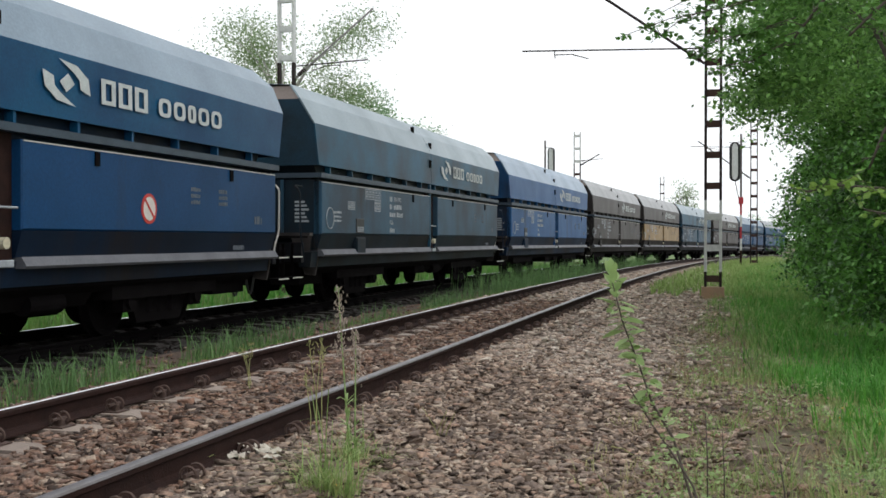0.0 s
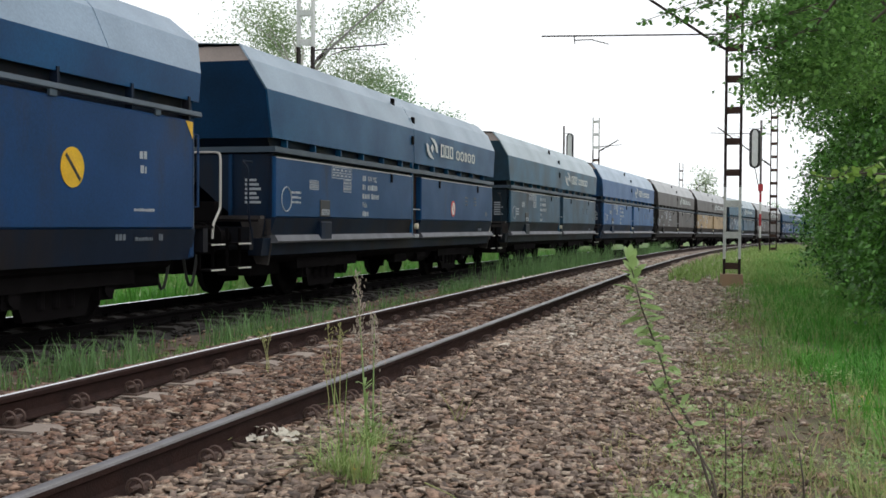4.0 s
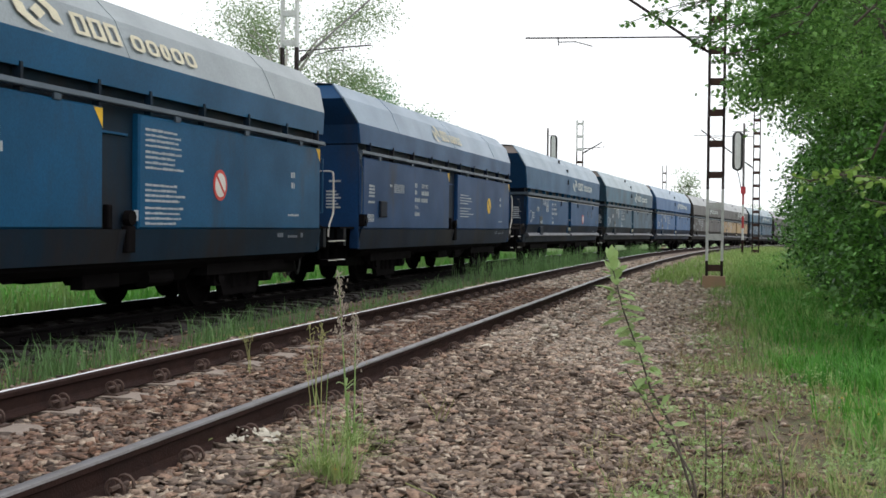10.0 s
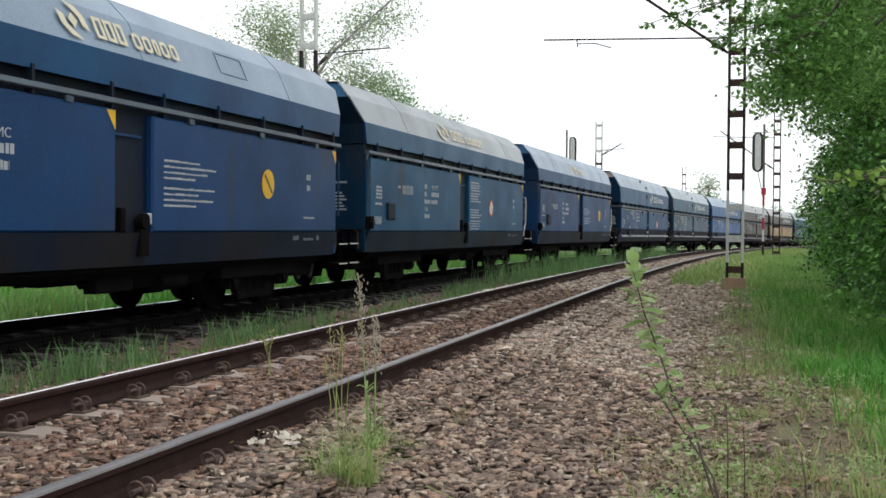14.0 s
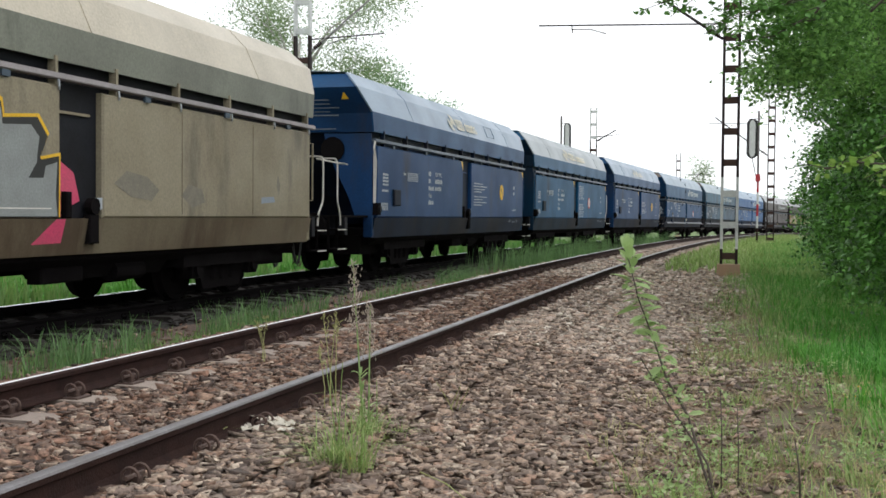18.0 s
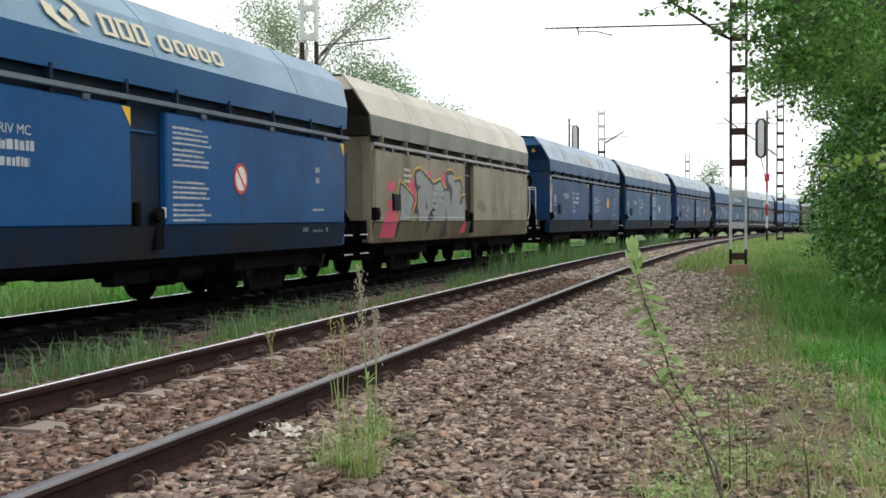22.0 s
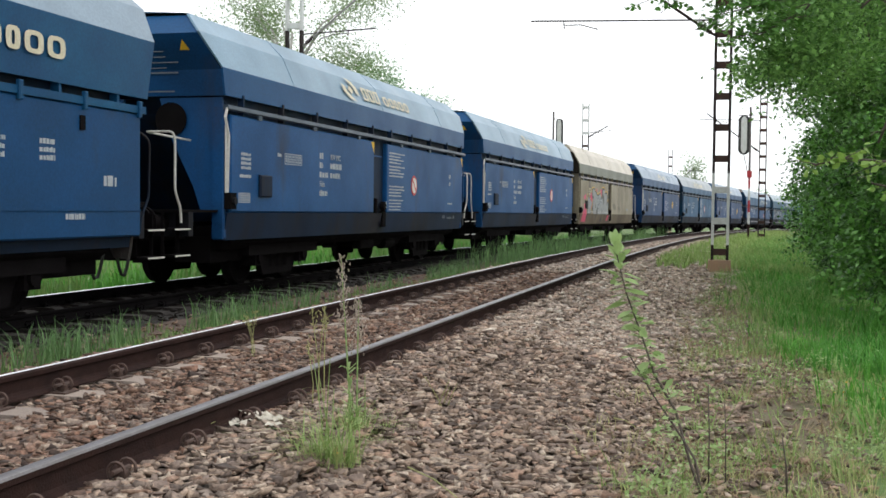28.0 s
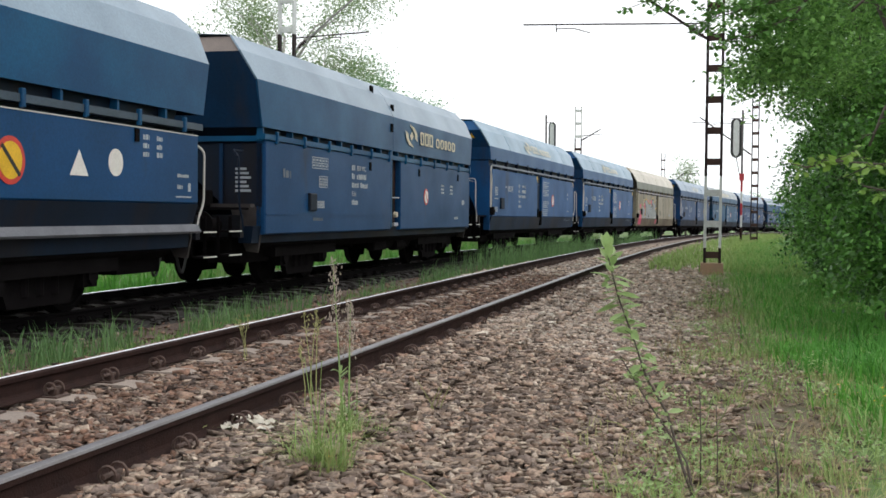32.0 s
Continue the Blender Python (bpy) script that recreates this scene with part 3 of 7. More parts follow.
def under_gear(w, half, aft, fore):
    """Sill beams, discharge troughs, pipes and brake gear under the hopper."""
    for sgn in (-1, 1):
        def across(a, b):
            return min(sgn * a, sgn * b), max(sgn * a, sgn * b)
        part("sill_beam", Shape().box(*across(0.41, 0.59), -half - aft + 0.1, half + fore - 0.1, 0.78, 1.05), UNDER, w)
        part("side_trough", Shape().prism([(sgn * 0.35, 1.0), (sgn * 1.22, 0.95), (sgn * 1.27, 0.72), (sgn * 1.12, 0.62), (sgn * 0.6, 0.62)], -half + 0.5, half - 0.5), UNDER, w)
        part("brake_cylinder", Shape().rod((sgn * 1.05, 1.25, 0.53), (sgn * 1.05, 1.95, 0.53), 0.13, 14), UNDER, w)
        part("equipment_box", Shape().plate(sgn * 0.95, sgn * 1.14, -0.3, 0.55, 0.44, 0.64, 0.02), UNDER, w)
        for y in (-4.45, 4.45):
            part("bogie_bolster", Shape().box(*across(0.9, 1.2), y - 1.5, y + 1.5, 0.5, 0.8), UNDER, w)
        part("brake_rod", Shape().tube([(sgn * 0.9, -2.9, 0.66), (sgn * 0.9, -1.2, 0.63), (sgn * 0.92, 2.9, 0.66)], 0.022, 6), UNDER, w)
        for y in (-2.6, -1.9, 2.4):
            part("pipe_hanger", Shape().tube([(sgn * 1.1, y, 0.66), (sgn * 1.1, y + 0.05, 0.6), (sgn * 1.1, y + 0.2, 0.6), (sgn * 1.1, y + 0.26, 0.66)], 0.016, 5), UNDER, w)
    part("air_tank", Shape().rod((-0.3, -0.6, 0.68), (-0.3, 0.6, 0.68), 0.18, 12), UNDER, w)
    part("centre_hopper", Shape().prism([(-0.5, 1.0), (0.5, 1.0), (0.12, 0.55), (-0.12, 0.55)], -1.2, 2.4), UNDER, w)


def low_gear(w, half):
    """Discharge chutes between the bogies and brake boxes behind the headstocks."""
    for sgn in (-1, 1):
        part("discharge_chute", Shape().prism([(sgn * 0.15, 0.66), (sgn * 1.15, 0.66), (sgn * 1.02, 0.46), (sgn * 0.3, 0.44)], 0.6, 2.6), UNDER, w)
        for y in (-half + 0.35, half - 1.5):
            part("brake_box", Shape().box(min(sgn * 0.4, sgn * 1.0), max(sgn * 0.4, sgn * 1.0), y, y + 1.15, 0.42, 0.82), UNDER, w)


def end_gear(w, half, side):
    """Buffers, hook, hoses and steps at one end; side is -1 for the rear end and 1 for the front."""
    y = side * half
    sh = Shape().box(-1.3, 1.3, min(y - side * 0.12, y + side * 0.02), max(y - side * 0.12, y + side * 0.02), 0.86, 1.22)
    part("headstock", sh, SKIRT, w)
    for x in (-0.875, 0.875):
        b = Shape()
        b.rod((x, y + side * 0.0, 1.05), (x, y + side * 0.35, 1.05), 0.12, 14)
        b.rod((x, y + side * 0.35, 1.05), (x, y + side * 0.56, 1.05), 0.085, 12)
        b.rod((x, y + side * 0.56, 1.05), (x, y + side * 0.6, 1.05), 0.24, 18)
        part("buffer", b, UNDER, w)
    c = Shape()
    c.box(-0.05, 0.05, min(y, y + side * 0.35), max(y, y + side * 0.35), 0.98, 1.12)
    c.ring((0, y + side * 0.45, 0.98), 0.12, 0.03, 10, 6, "x")
    part("coupling_hook", c, UNDER, w)
    for x in (-0.42, 0.42):
        pts = [(x, y + side * (0.05 + 0.5 * t), 0.86 - 0.62 * math.sin(math.pi * t) * (1 - 0.15 * t)) for t in np.linspace(0, 1, 8)]
        part("brake_hose", Shape().tube(pts, 0.024, 6), RUBBER, w)
    yc = y + side * 0.27
    for sx in (-1, 1):
        st = Shape()
        lo, hi = min(sx * 1.12, sx * 1.34), max(sx * 1.12, sx * 1.34)
        for z in (0.58, 0.95):
            st.box(lo, hi, yc - 0.22, yc + 0.22, z, z + 0.03)
        for dy in (-0.22, 0.208):
            st.box(lo, lo + 0.05, yc + dy, yc + dy + 0.012, 0.58, 1.2)
        part("step", st, UNDER, w)
        for z in (0.584, 0.954):
            part("tread_edge", Shape().box(min(sx * 1.341, sx * 1.347), max(sx * 1.341, sx * 1.347), yc - 0.22, yc + 0.22, z, z + 0.022), HAND, w, "pale worn tread edge")


def bars(rows, mat, w, x, name="lettering", label="", step=None):
    """Rows of (y, z, length, height) as raised bars on the side at x, letter-wide pieces where long."""
    sh = Shape()
    rng = random.Random(5)
    for y, z, ln, ht in rows:
        q = y
        while q < y + ln - 0.01:
            run = min(ht * rng.uniform(0.5, 1.3) * (3.0 if step else 1.0), y + ln - q)
            sh.box(x, x + 0.004, q, q + run * (0.9 if step else 0.74), z, z + ht * (rng.uniform(0.45, 0.7) if step else rng.uniform(0.75, 1.0)))
            q += run
    return tagged(part(name, sh, mat, w, label), kind="stuff")


def table(w, x, y, z, wide, tall):
    """A small ruled load table in worn white lines, with illegible figures in its boxes."""
    sh = Shape()
    for k in range(3):
        sh.box(x, x + 0.004, y, y + wide, z + tall * k / 2 - 0.007, z + tall * k / 2 + 0.007)
    for k in range(6):
        sh.box(x, x + 0.004, y + wide * k / 5 - 0.007, y + wide * k / 5 + 0.007, z, z + tall)
    for k in range(5):
        for q in (0.16, 0.66):
            sh.box(x, x + 0.004, y + wide * (k + 0.25) / 5, y + wide * (k + 0.7) / 5, z + tall * q, z + tall * (q + 0.2))
    return tagged(part("load_table", sh, LETTER, w), kind="stuff")


def rounded(pts, cut=0.07):
    """The points of a bent tube with each corner cut in two short steps."""
    pts = [Vector(q) for q in pts]
    out = [pts[0]]
    for a, b, c in zip(pts[:-2], pts[1:-1], pts[2:]):
        u, v = min(cut, (a - b).length * 0.45), min(cut, (c - b).length * 0.45)
        e, f = b + (a - b).normalized() * u, b + (c - b).normalized() * v
        out += [e, (e + f + b * 2) / 4, f]
    return out + [pts[-1]]


def end_cap(wall):
    """The sky-facing top slope of an end wall, out of the wall's own corners."""
    sh = Shape()
    sh.v = [wall.v[i] for i in (2, 3, 4, 5, 10, 11, 12, 13)]
    sh.f = [(0, 1, 2, 3), (7, 6, 5, 4), (0, 4, 5, 1), (1, 5, 6, 2), (2, 6, 7, 3), (3, 7, 4, 0)]
    return sh


LETTER_MESHES = {}


def words(text, w, x, y, z, height, mat):
    """Short readable lettering on the camera's side of a wagon."""
    if text not in LETTER_MESHES:
        cu = bpy.data.curves.new("lettering", "FONT")
        cu.body, cu.size, cu.extrude = text, height * 1.35, 0.002
        tmp = bpy.data.objects.new("lettering", cu)
        scene.collection.objects.link(tmp)
        LETTER_MESHES[text] = bpy.data.meshes.new_from_object(tmp.evaluated_get(bpy.context.evaluated_depsgraph_get()))
        bpy.data.objects.remove(tmp)
        LETTER_MESHES[text].materials.clear()
        LETTER_MESHES[text].materials.append(mat)
    me = LETTER_MESHES[text]
    ob = part("lettering", me, None, w, "white lettering")
    ob.matrix_basis = Matrix.Translation((x + 0.004, y, z)) @ pose(0, 0, 0, 90, 0, 90) @ Matrix.Diagonal((1.15, 1, 1, 1))
    return ob


def emblem(w, x, y, z, size, slope, mat, wide=1.0):
    """The operator's mark as plain shapes: two curved leaves about a small diamond, then open blocks for the letters. slope: dx per dz of the panel."""
    s = size

    def put(pts, sh=None):
        sh = sh or Shape()
        k = len(sh.v)
        sh.v += [(x + slope * (z + b * s - z) + 0.02, y + a * s * wide, z + b * s) for a, b in pts]
        sh.f.append(tuple(range(k, k + len(pts))))
        return sh

    em = part("company_emblem", put([(0.52, 0.72), (0.66, 0.5), (0.48, 0.28), (0.34, 0.5)]), mat, w, "cream painted emblem of curved leaves")
    part("emblem_leaf", put([(0.33, 1.02), (0.72, 0.94), (0.96, 0.68), (1.0, 0.3), (0.78, 0.4), (0.76, 0.62), (0.62, 0.78)]), mat, em)
    part("emblem_leaf", put([(0.67, -0.02), (0.28, 0.06), (0.04, 0.32), (0.0, 0.7), (0.22, 0.6), (0.24, 0.38), (0.38, 0.22)]), mat, em)
    q = 1.25
    for i, wd in enumerate((0.34, 0.34, 0.34, 0.0, 0.36, 0.36, 0.26, 0.36, 0.36)):
        if wd:
            t, lo, hi = 0.1, 0.18, 0.8 if i < 3 else 0.68
            b = Shape()
            if i < 3:
                for a0, a1, b0, b1 in ((q, q + t, lo, hi), (q + t, q + wd - t, hi - t, hi), (q + t, q + wd - t, lo, lo + t), (q + wd - t, q + wd, lo, hi)):
                    put([(a0, b0), (a1, b0), (a1, b1), (a0, b1)], b)
            else:
                ca, cb, ra, rb = q + wd / 2, (lo + hi) / 2, wd / 2, (hi - lo) / 2
                rim = [(math.copysign(abs(math.cos(v)) ** 0.6, math.cos(v)), math.copysign(abs(math.sin(v)) ** 0.6, math.sin(v))) for v in np.linspace(0, 2 * math.pi, 17)]
                for (c0, s0), (c1, s1) in zip(rim[:-1], rim[1:]):
                    put([(ca + c0 * ra, cb + s0 * rb), (ca + c1 * ra, cb + s1 * rb), (ca + c1 * (ra - t), cb + s1 * (rb - t)), (ca + c0 * (ra - t), cb + s0 * (rb - t))], b)
            part("letter_block", b, mat, em)
        q += (wd or 0.16) + 0.07
    return em


def round_sign(w, x, y, z, r, face, rim, bar):
    sg = part("round_sign", Shape().disc(x, y, z, r, 28, 0.008), rim, w)
    part("sign_face", Shape().disc(x + 0.009, y, z, r * 0.78, 28, 0.003), face, sg)
    d = r * 0.62
    sh = Shape()
    k = 0.07 * r
    sh.v += [(x + 0.0145, y - d - k, z + d - k), (x + 0.0145, y - d + k, z + d + k), (x + 0.0145, y + d + k, z - d + k), (x + 0.0145, y + d - k, z - d - k)]
    sh.f.append((0, 1, 2, 3))
    part("sign_bar", sh, bar, sg)


def hopper_a(label, paints, sign, text_seed=0, end_ladder=True, yellow=True, grafitti=False, sign_at=3.09, mark=1.35, rear_rails=False, aft=0.5, fore=0.5, mark_at=5.7, sign_z=1.9, front_rails=True):
    """A covered bogie hopper: two long side doors, a gutter rail, a narrow band and a faceted roof."""
    # soot is the end paint: sooty, and darkened for the end's shade
    body, band, roof, skirt, soot = paints
    w = thing("hopper_wagon", label, "railway wagon", group="wagons of the train")
    h = 7.275
    # inner hopper and its sloped ends; the dark paint holds the slot's shade
    part("hopper", Shape().prism([(-1.3, 0.98), (-1.3, 3.0), (1.3, 3.0), (1.3, 0.98)], -h + 0.12, h - 0.12, [1.5, 0.0, 0.0, 1.5]), skirt, w)
    under_gear(w, h, aft, fore)
    low_gear(w, h)
    running_gear(w)
    # roof in facets, each its own sheet
    up = [(HW, 2.95), (HW - 0.01, 3.36), (1.19, 3.85), (0.88, 4.16), (0.0, 4.21)]
    ins = [0.0, -0.08, -0.42, -0.16, -0.16]
    for sgn in (-1, 1):
        for i in range(4):
            (xa, za), (xb, zb) = up[i], up[i + 1]
            sh = Shape()
            t = 0.03
            prof = [(sgn * xa, za), (sgn * xb, zb), (sgn * (xb - t), zb - t * 0.4), (sgn * (xa - t), za)]
            sh.prism(prof, -h, h, [ins[i], ins[i + 1], ins[i + 1], ins[i]])
            part("side_band" if i == 0 else "roof_panel", sh, band if i == 0 else roof, w)
    prof = [(HW - 0.035, 2.95), (HW - 0.045, 3.33), (1.155, 3.83), (0.86, 4.13), (-0.86, 4.13), (-1.155, 3.83), (-HW + 0.045, 3.33), (-HW + 0.035, 2.95)]
    for sgn in (-1, 1):
        sh = Shape()
        k = [0.02, -0.06, -0.4, -0.14, -0.14, -0.4, -0.06, 0.02]
        sh.v = [(x, sgn * (h - d), z) for (x, z), d in zip(prof, k)] + [(x, sgn * (h - d - 0.05), z) for (x, z), d in zip(prof, k)]
        sh.f = [(0, 1, 6, 7), (1, 2, 5, 6), (15, 14, 9, 8), (14, 13, 10, 9)] + [(i, (i + 1) % 8, (i + 1) % 8 + 8, i + 8) for i in (0, 1, 5, 6, 7)]
        part("end_wall", sh, BROWN_SOOT if grafitti else soot, w)
        # lighter paint than the wall puts the sky's light on this slope
        part("end_cap", end_cap(sh), roof if grafitti else band if end_ladder else roof, w)
    # raised frame of an inspection hatch on the roof slope
    for sgn in (-1, 1):
        (xa, za), (xb, zb) = up[1], up[2]
        def slope(u, lift):
            return sgn * (xa + (xb - xa) * u + lift), za + (zb - za) * u + lift * 0.6
        fr = Shape()
        for u0, u1, y0, y1 in ((0.3, 0.33, 2.6, 3.5), (0.9, 0.93, 2.6, 3.5), (0.33, 0.9, 2.6, 2.63), (0.33, 0.9, 3.47, 3.5)):
            (p0, q0), (p1, q1), (p2, q2), (p3, q3) = slope(u0, -0.002), slope(u1, -0.002), slope(u0, 0.01), slope(u1, 0.01)
            fr.add([(p0, y0, q0), (p1, y0, q1), (p3, y0, q3), (p2, y0, q2), (p0, y1, q0), (p1, y1, q1), (p3, y1, q3), (p2, y1, q2)], [(0, 1, 2, 3), (7, 6, 5, 4), (0, 4, 5, 1), (1, 5, 6, 2), (2, 6, 7, 3), (3, 7, 4, 0)])
        if sign == "yellow" and rear_rails:
            part("hatch_frame", fr, roof, w)
    # roof seams
    for y in (-4.6, 0.3, 5.0):
        for sgn in (-1, 1):
            sh = Shape()
            for (xa, za), (xb, zb) in ((up[1], up[2]), (up[2], up[3])):
                sh.add([(sgn * xa, y - 0.008, za), (sgn * xa, y + 0.008, za), (sgn * xb, y + 0.008, zb), (sgn * xb, y - 0.008, zb), (sgn * (xa + 0.005), y - 0.008, za + 0.004), (sgn * (xa + 0.005), y + 0.008, za + 0.004), (sgn * (xb + 0.005), y + 0.008, zb + 0.004), (sgn * (xb + 0.005), y - 0.008, zb + 0.004)], [(0, 3, 2, 1), (4, 5, 6, 7), (0, 1, 5, 4), (1, 2, 6, 5), (2, 3, 7, 6), (3, 0, 4, 7)])
            part("roof_seam", sh, roof, w)
    for sgn in (-1, 1):
        x = sgn * (HW + 0.02)
        part("gutter_rail", Shape().prism([(x - 0.06 * sgn, 2.735), (x + 0.02 * sgn, 2.735), (x + 0.035 * sgn, 2.75), (x + 0.02 * sgn, 2.81), (x - 0.06 * sgn, 2.81)], -h, h), CREAM_GUTTER if grafitti else RAILING, w)
        for y in [-h + q for q in (0.6, 2.15, 3.7, 5.27, 6.83, 8.08, 9.64, 11.2, 12.77, 14.25)]:
            part("gutter_bracket", Shape().box(min(x - 0.1 * sgn, x), max(x - 0.1 * sgn, x), y - 0.025, y + 0.025, 2.68, 3.0), body if grafitti else skirt, w)
            if grafitti:
                part("gutter_hook", Shape().tube([(x + 0.02 * sgn, y, 2.735), (x + 0.03 * sgn, y, 2.66), (x + 0.01 * sgn, y + 0.03, 2.63)], 0.014, 5), LETTER, w)
        # doors
        for y0, y1 in ((-h + 0.15, -h + 6.9), (-h + 7.77, h - 0.2)):
            d = part("side_door", Shape().plate(sgn * 1.3, x, y0, y1, 1.2, 2.68, 0.025), body, w)
            for y in np.linspace(y0 + 1.0, y1 - 1.0, 3):
                part("door_hinge", Shape().box(min(x, x + 0.03 * sgn), max(x, x + 0.03 * sgn), y - 0.07, y + 0.07, 2.66, 2.73), RAILING, d)
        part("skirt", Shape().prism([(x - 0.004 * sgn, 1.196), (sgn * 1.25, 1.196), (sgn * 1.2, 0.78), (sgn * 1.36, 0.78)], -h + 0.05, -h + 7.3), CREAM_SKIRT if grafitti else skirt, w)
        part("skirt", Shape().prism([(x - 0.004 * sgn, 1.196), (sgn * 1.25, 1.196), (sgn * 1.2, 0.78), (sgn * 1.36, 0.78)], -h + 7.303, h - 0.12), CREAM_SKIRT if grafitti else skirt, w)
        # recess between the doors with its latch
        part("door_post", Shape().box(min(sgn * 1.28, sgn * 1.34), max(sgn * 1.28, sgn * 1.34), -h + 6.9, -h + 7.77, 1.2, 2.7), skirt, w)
        part("latch", Shape().rod((x - 0.06 * sgn, -h + 7.56, 1.34), (x + 0.03 * sgn, -h + 7.56, 1.34), 0.1, 10), UNDER, w)
        part("latch_hook", Shape().plate(x - 0.06 * sgn, x + 0.02 * sgn, -h + 7.0, -h + 7.1, 1.2, 1.5, 0.015), UNDER, w)
        part("latch_arm", Shape().plate(x - 0.06 * sgn, x + 0.02 * sgn, -h + 7.46, -h + 7.66, 0.9, 1.24, 0.015), UNDER, w)
        part("latch_plate", Shape().plate(x - 0.03 * sgn, x + 0.012 * sgn, -h + 7.62, -h + 7.74, 1.3, 1.44, 0.01), LETTER, w, "worn pale latch plate")
        part("recess_shelf", Shape().box(min(sgn * 1.34, sgn * 1.37), max(sgn * 1.34, sgn * 1.37), -h + 6.98, -h + 7.6, 2.38, 2.41), body, w)
        part("corner_trim", Shape().tube([(x, -h + 0.02, 2.77), (x, -h - 0.05, 2.62), (x, -h + 0.07, 2.36), (x - 0.02 * sgn, -h + 0.06, 1.25)], 0.022, 6), body if grafitti else HAND if rear_rails else RAILING, w)
        for y0, y1 in ((-h + 0.0, -h + 0.12), (h - 0.197, h - 0.06)):
            part("corner_post", Shape().plate(sgn * 1.2, x - 0.05 * sgn, y0, y1, 0.8, 2.78, 0.02), body if grafitti else soot, w)
    # ends
    for side in (-1, 1):
        more = fore if side > 0 else aft
        end_gear(w, h + more, side)
        y = side * h
        # rear lower ends: flat shields towards both sides and a funnel between
        for x in (-1.0, 1.0):
            sx = 1 if x > 0 else -1
            lo, hi = min(y - side * 0.1, y - side * 0.05), max(y - side * 0.1, y - side * 0.05)
            if grafitti:
                edge = [(sx * 0.01, 2.93), (sx * 1.34, 2.93), (sx * 1.34, 1.2), (sx * 0.95, 1.2), (sx * 0.8, 1.45), (sx * 0.42, 2.05), (sx * 0.01, 2.2)]
            elif rear_rails:
                edge = [(sx * 0.3, 2.93), (sx * 1.34, 2.93), (sx * 1.34, 1.2), (sx * 1.0, 1.2), (sx * 0.86, 1.6), (sx * 0.45, 2.4)]
            else:
                edge = [(sx * 0.02, 2.93), (sx * 1.34, 2.93), (sx * 1.34, 1.2), (sx * 0.02, 1.2)]
            part("end_shield", Shape().prism(edge, lo, hi), soot, w)
        for x in (-1.3, 1.3):
            sx = 1 if x > 0 else -1
            yy = y + side * (more + 0.42)
            pts = [(x - 0.45 * sx, y + side * 0.02, 2.28), (x - 0.45 * sx, yy, 2.32), (x - 0.02 * sx, yy + side * 0.02, 2.32), (x, yy, 2.2), (x, yy, 1.5), (x - 0.02 * sx, yy - side * 0.2, 1.25), (x - 0.02 * sx, yy - side * 0.22, 1.05)]
            if front_rails if side > 0 else rear_rails:
                part("handrail", Shape().tube(rounded(pts), 0.018, 6), HAND, w, "bent pale metal handrail")
                if side > 0:
                    part("upright_grip", Shape().tube([(x, y - 0.02, 2.5), (x, y + 0.07, 2.5), (x, y + 0.07, 1.15), (x, y - 0.02, 1.15)], 0.014, 6), HAND, w, "thin pale upright grip")
            part("corner_grip", Shape().tube([(x + 0.06 * sx, y - side * 0.1, 2.5), (x + 0.12 * sx, y - side * 0.02, 2.5), (x + 0.12 * sx, y - side * 0.02, 1.5), (x + 0.06 * sx, y - side * 0.1, 1.5)], 0.018, 6), HAND if side < 0 and rear_rails else body, w)
        if end_ladder:
            ld = Shape()
            for x in (-0.72, -0.34):
                ld.tube([(x, y + side * 0.1, 1.2), (x, y + side * 0.1, 3.3), (x, y - side * 0.1, 4.1)], 0.02, 6)
            for z in np.arange(1.4, 3.9, 0.3):
                ld.rod((-0.72, y + side * 0.1 - side * max(z - 3.3, 0) * 0.25, z), (-0.34, y + side * 0.1 - side * max(z - 3.3, 0) * 0.25, z), 0.015, 6)
            part("ladder", ld, band, w)
        lab = Shape()
        for i in range(6):
            lab.box(0.66, 0.98 - 0.05 * (i % 3), min(y - side * 0.05, y - side * 0.044), max(y - side * 0.05, y - side * 0.044), 1.62 + i * 0.066, 1.655 + i * 0.066)
        lab.box(0.72, 0.98, min(y - side * 0.05, y - side * 0.044), max(y - side * 0.05, y - side * 0.044), 2.16, 2.2)
        if not rear_rails and not grafitti:
            tagged(part("lettering", lab, LETTER, w), kind="stuff")
        part("platform", Shape().box(-1.3, 1.3, min(y, y + side * (more + 0.2)), max(y, y + side * (more + 0.2)), 1.2, 1.24), UNDER, w)
        funnel = Shape()
        funnel.v = [(-1.0, y - side * 0.14, 2.7), (1.0, y - side * 0.14, 2.7), (0.7, y - side * 1.5, 1.25), (-0.7, y - side * 1.5, 1.25), (-1.0, y - side * 0.2, 2.7), (1.0, y - side * 0.2, 2.7), (0.7, y - side * 1.56, 1.25), (-0.7, y - side * 1.56, 1.25)]
        funnel.f = [(0, 1, 2, 3), (7, 6, 5, 4), (0, 4, 5, 1), (1, 5, 6, 2), (2, 6, 7, 3), (3, 7, 4, 0)]
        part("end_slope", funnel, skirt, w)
    # lettering on both sides is alike; the camera's side carries it
    x = HW + 0.021
    rng = random.Random(text_seed)
    part("tool_box", Shape().plate(x - 0.02, x + 0.05, -h + 1.15, -h + 1.6, 1.45, 1.8, 0.02), skirt, w)
    part("lamp_bracket", Shape().box(x - 0.1, x + 0.06, -h + 0.02, -h + 0.22, 1.25, 1.5), UNDER, w)
    part("lamp_iron", Shape().rod((x + 0.06, -h + 0.12, 1.37), (x + 0.1, -h + 0.12, 1.37), 0.06, 10), SKIRT, w)
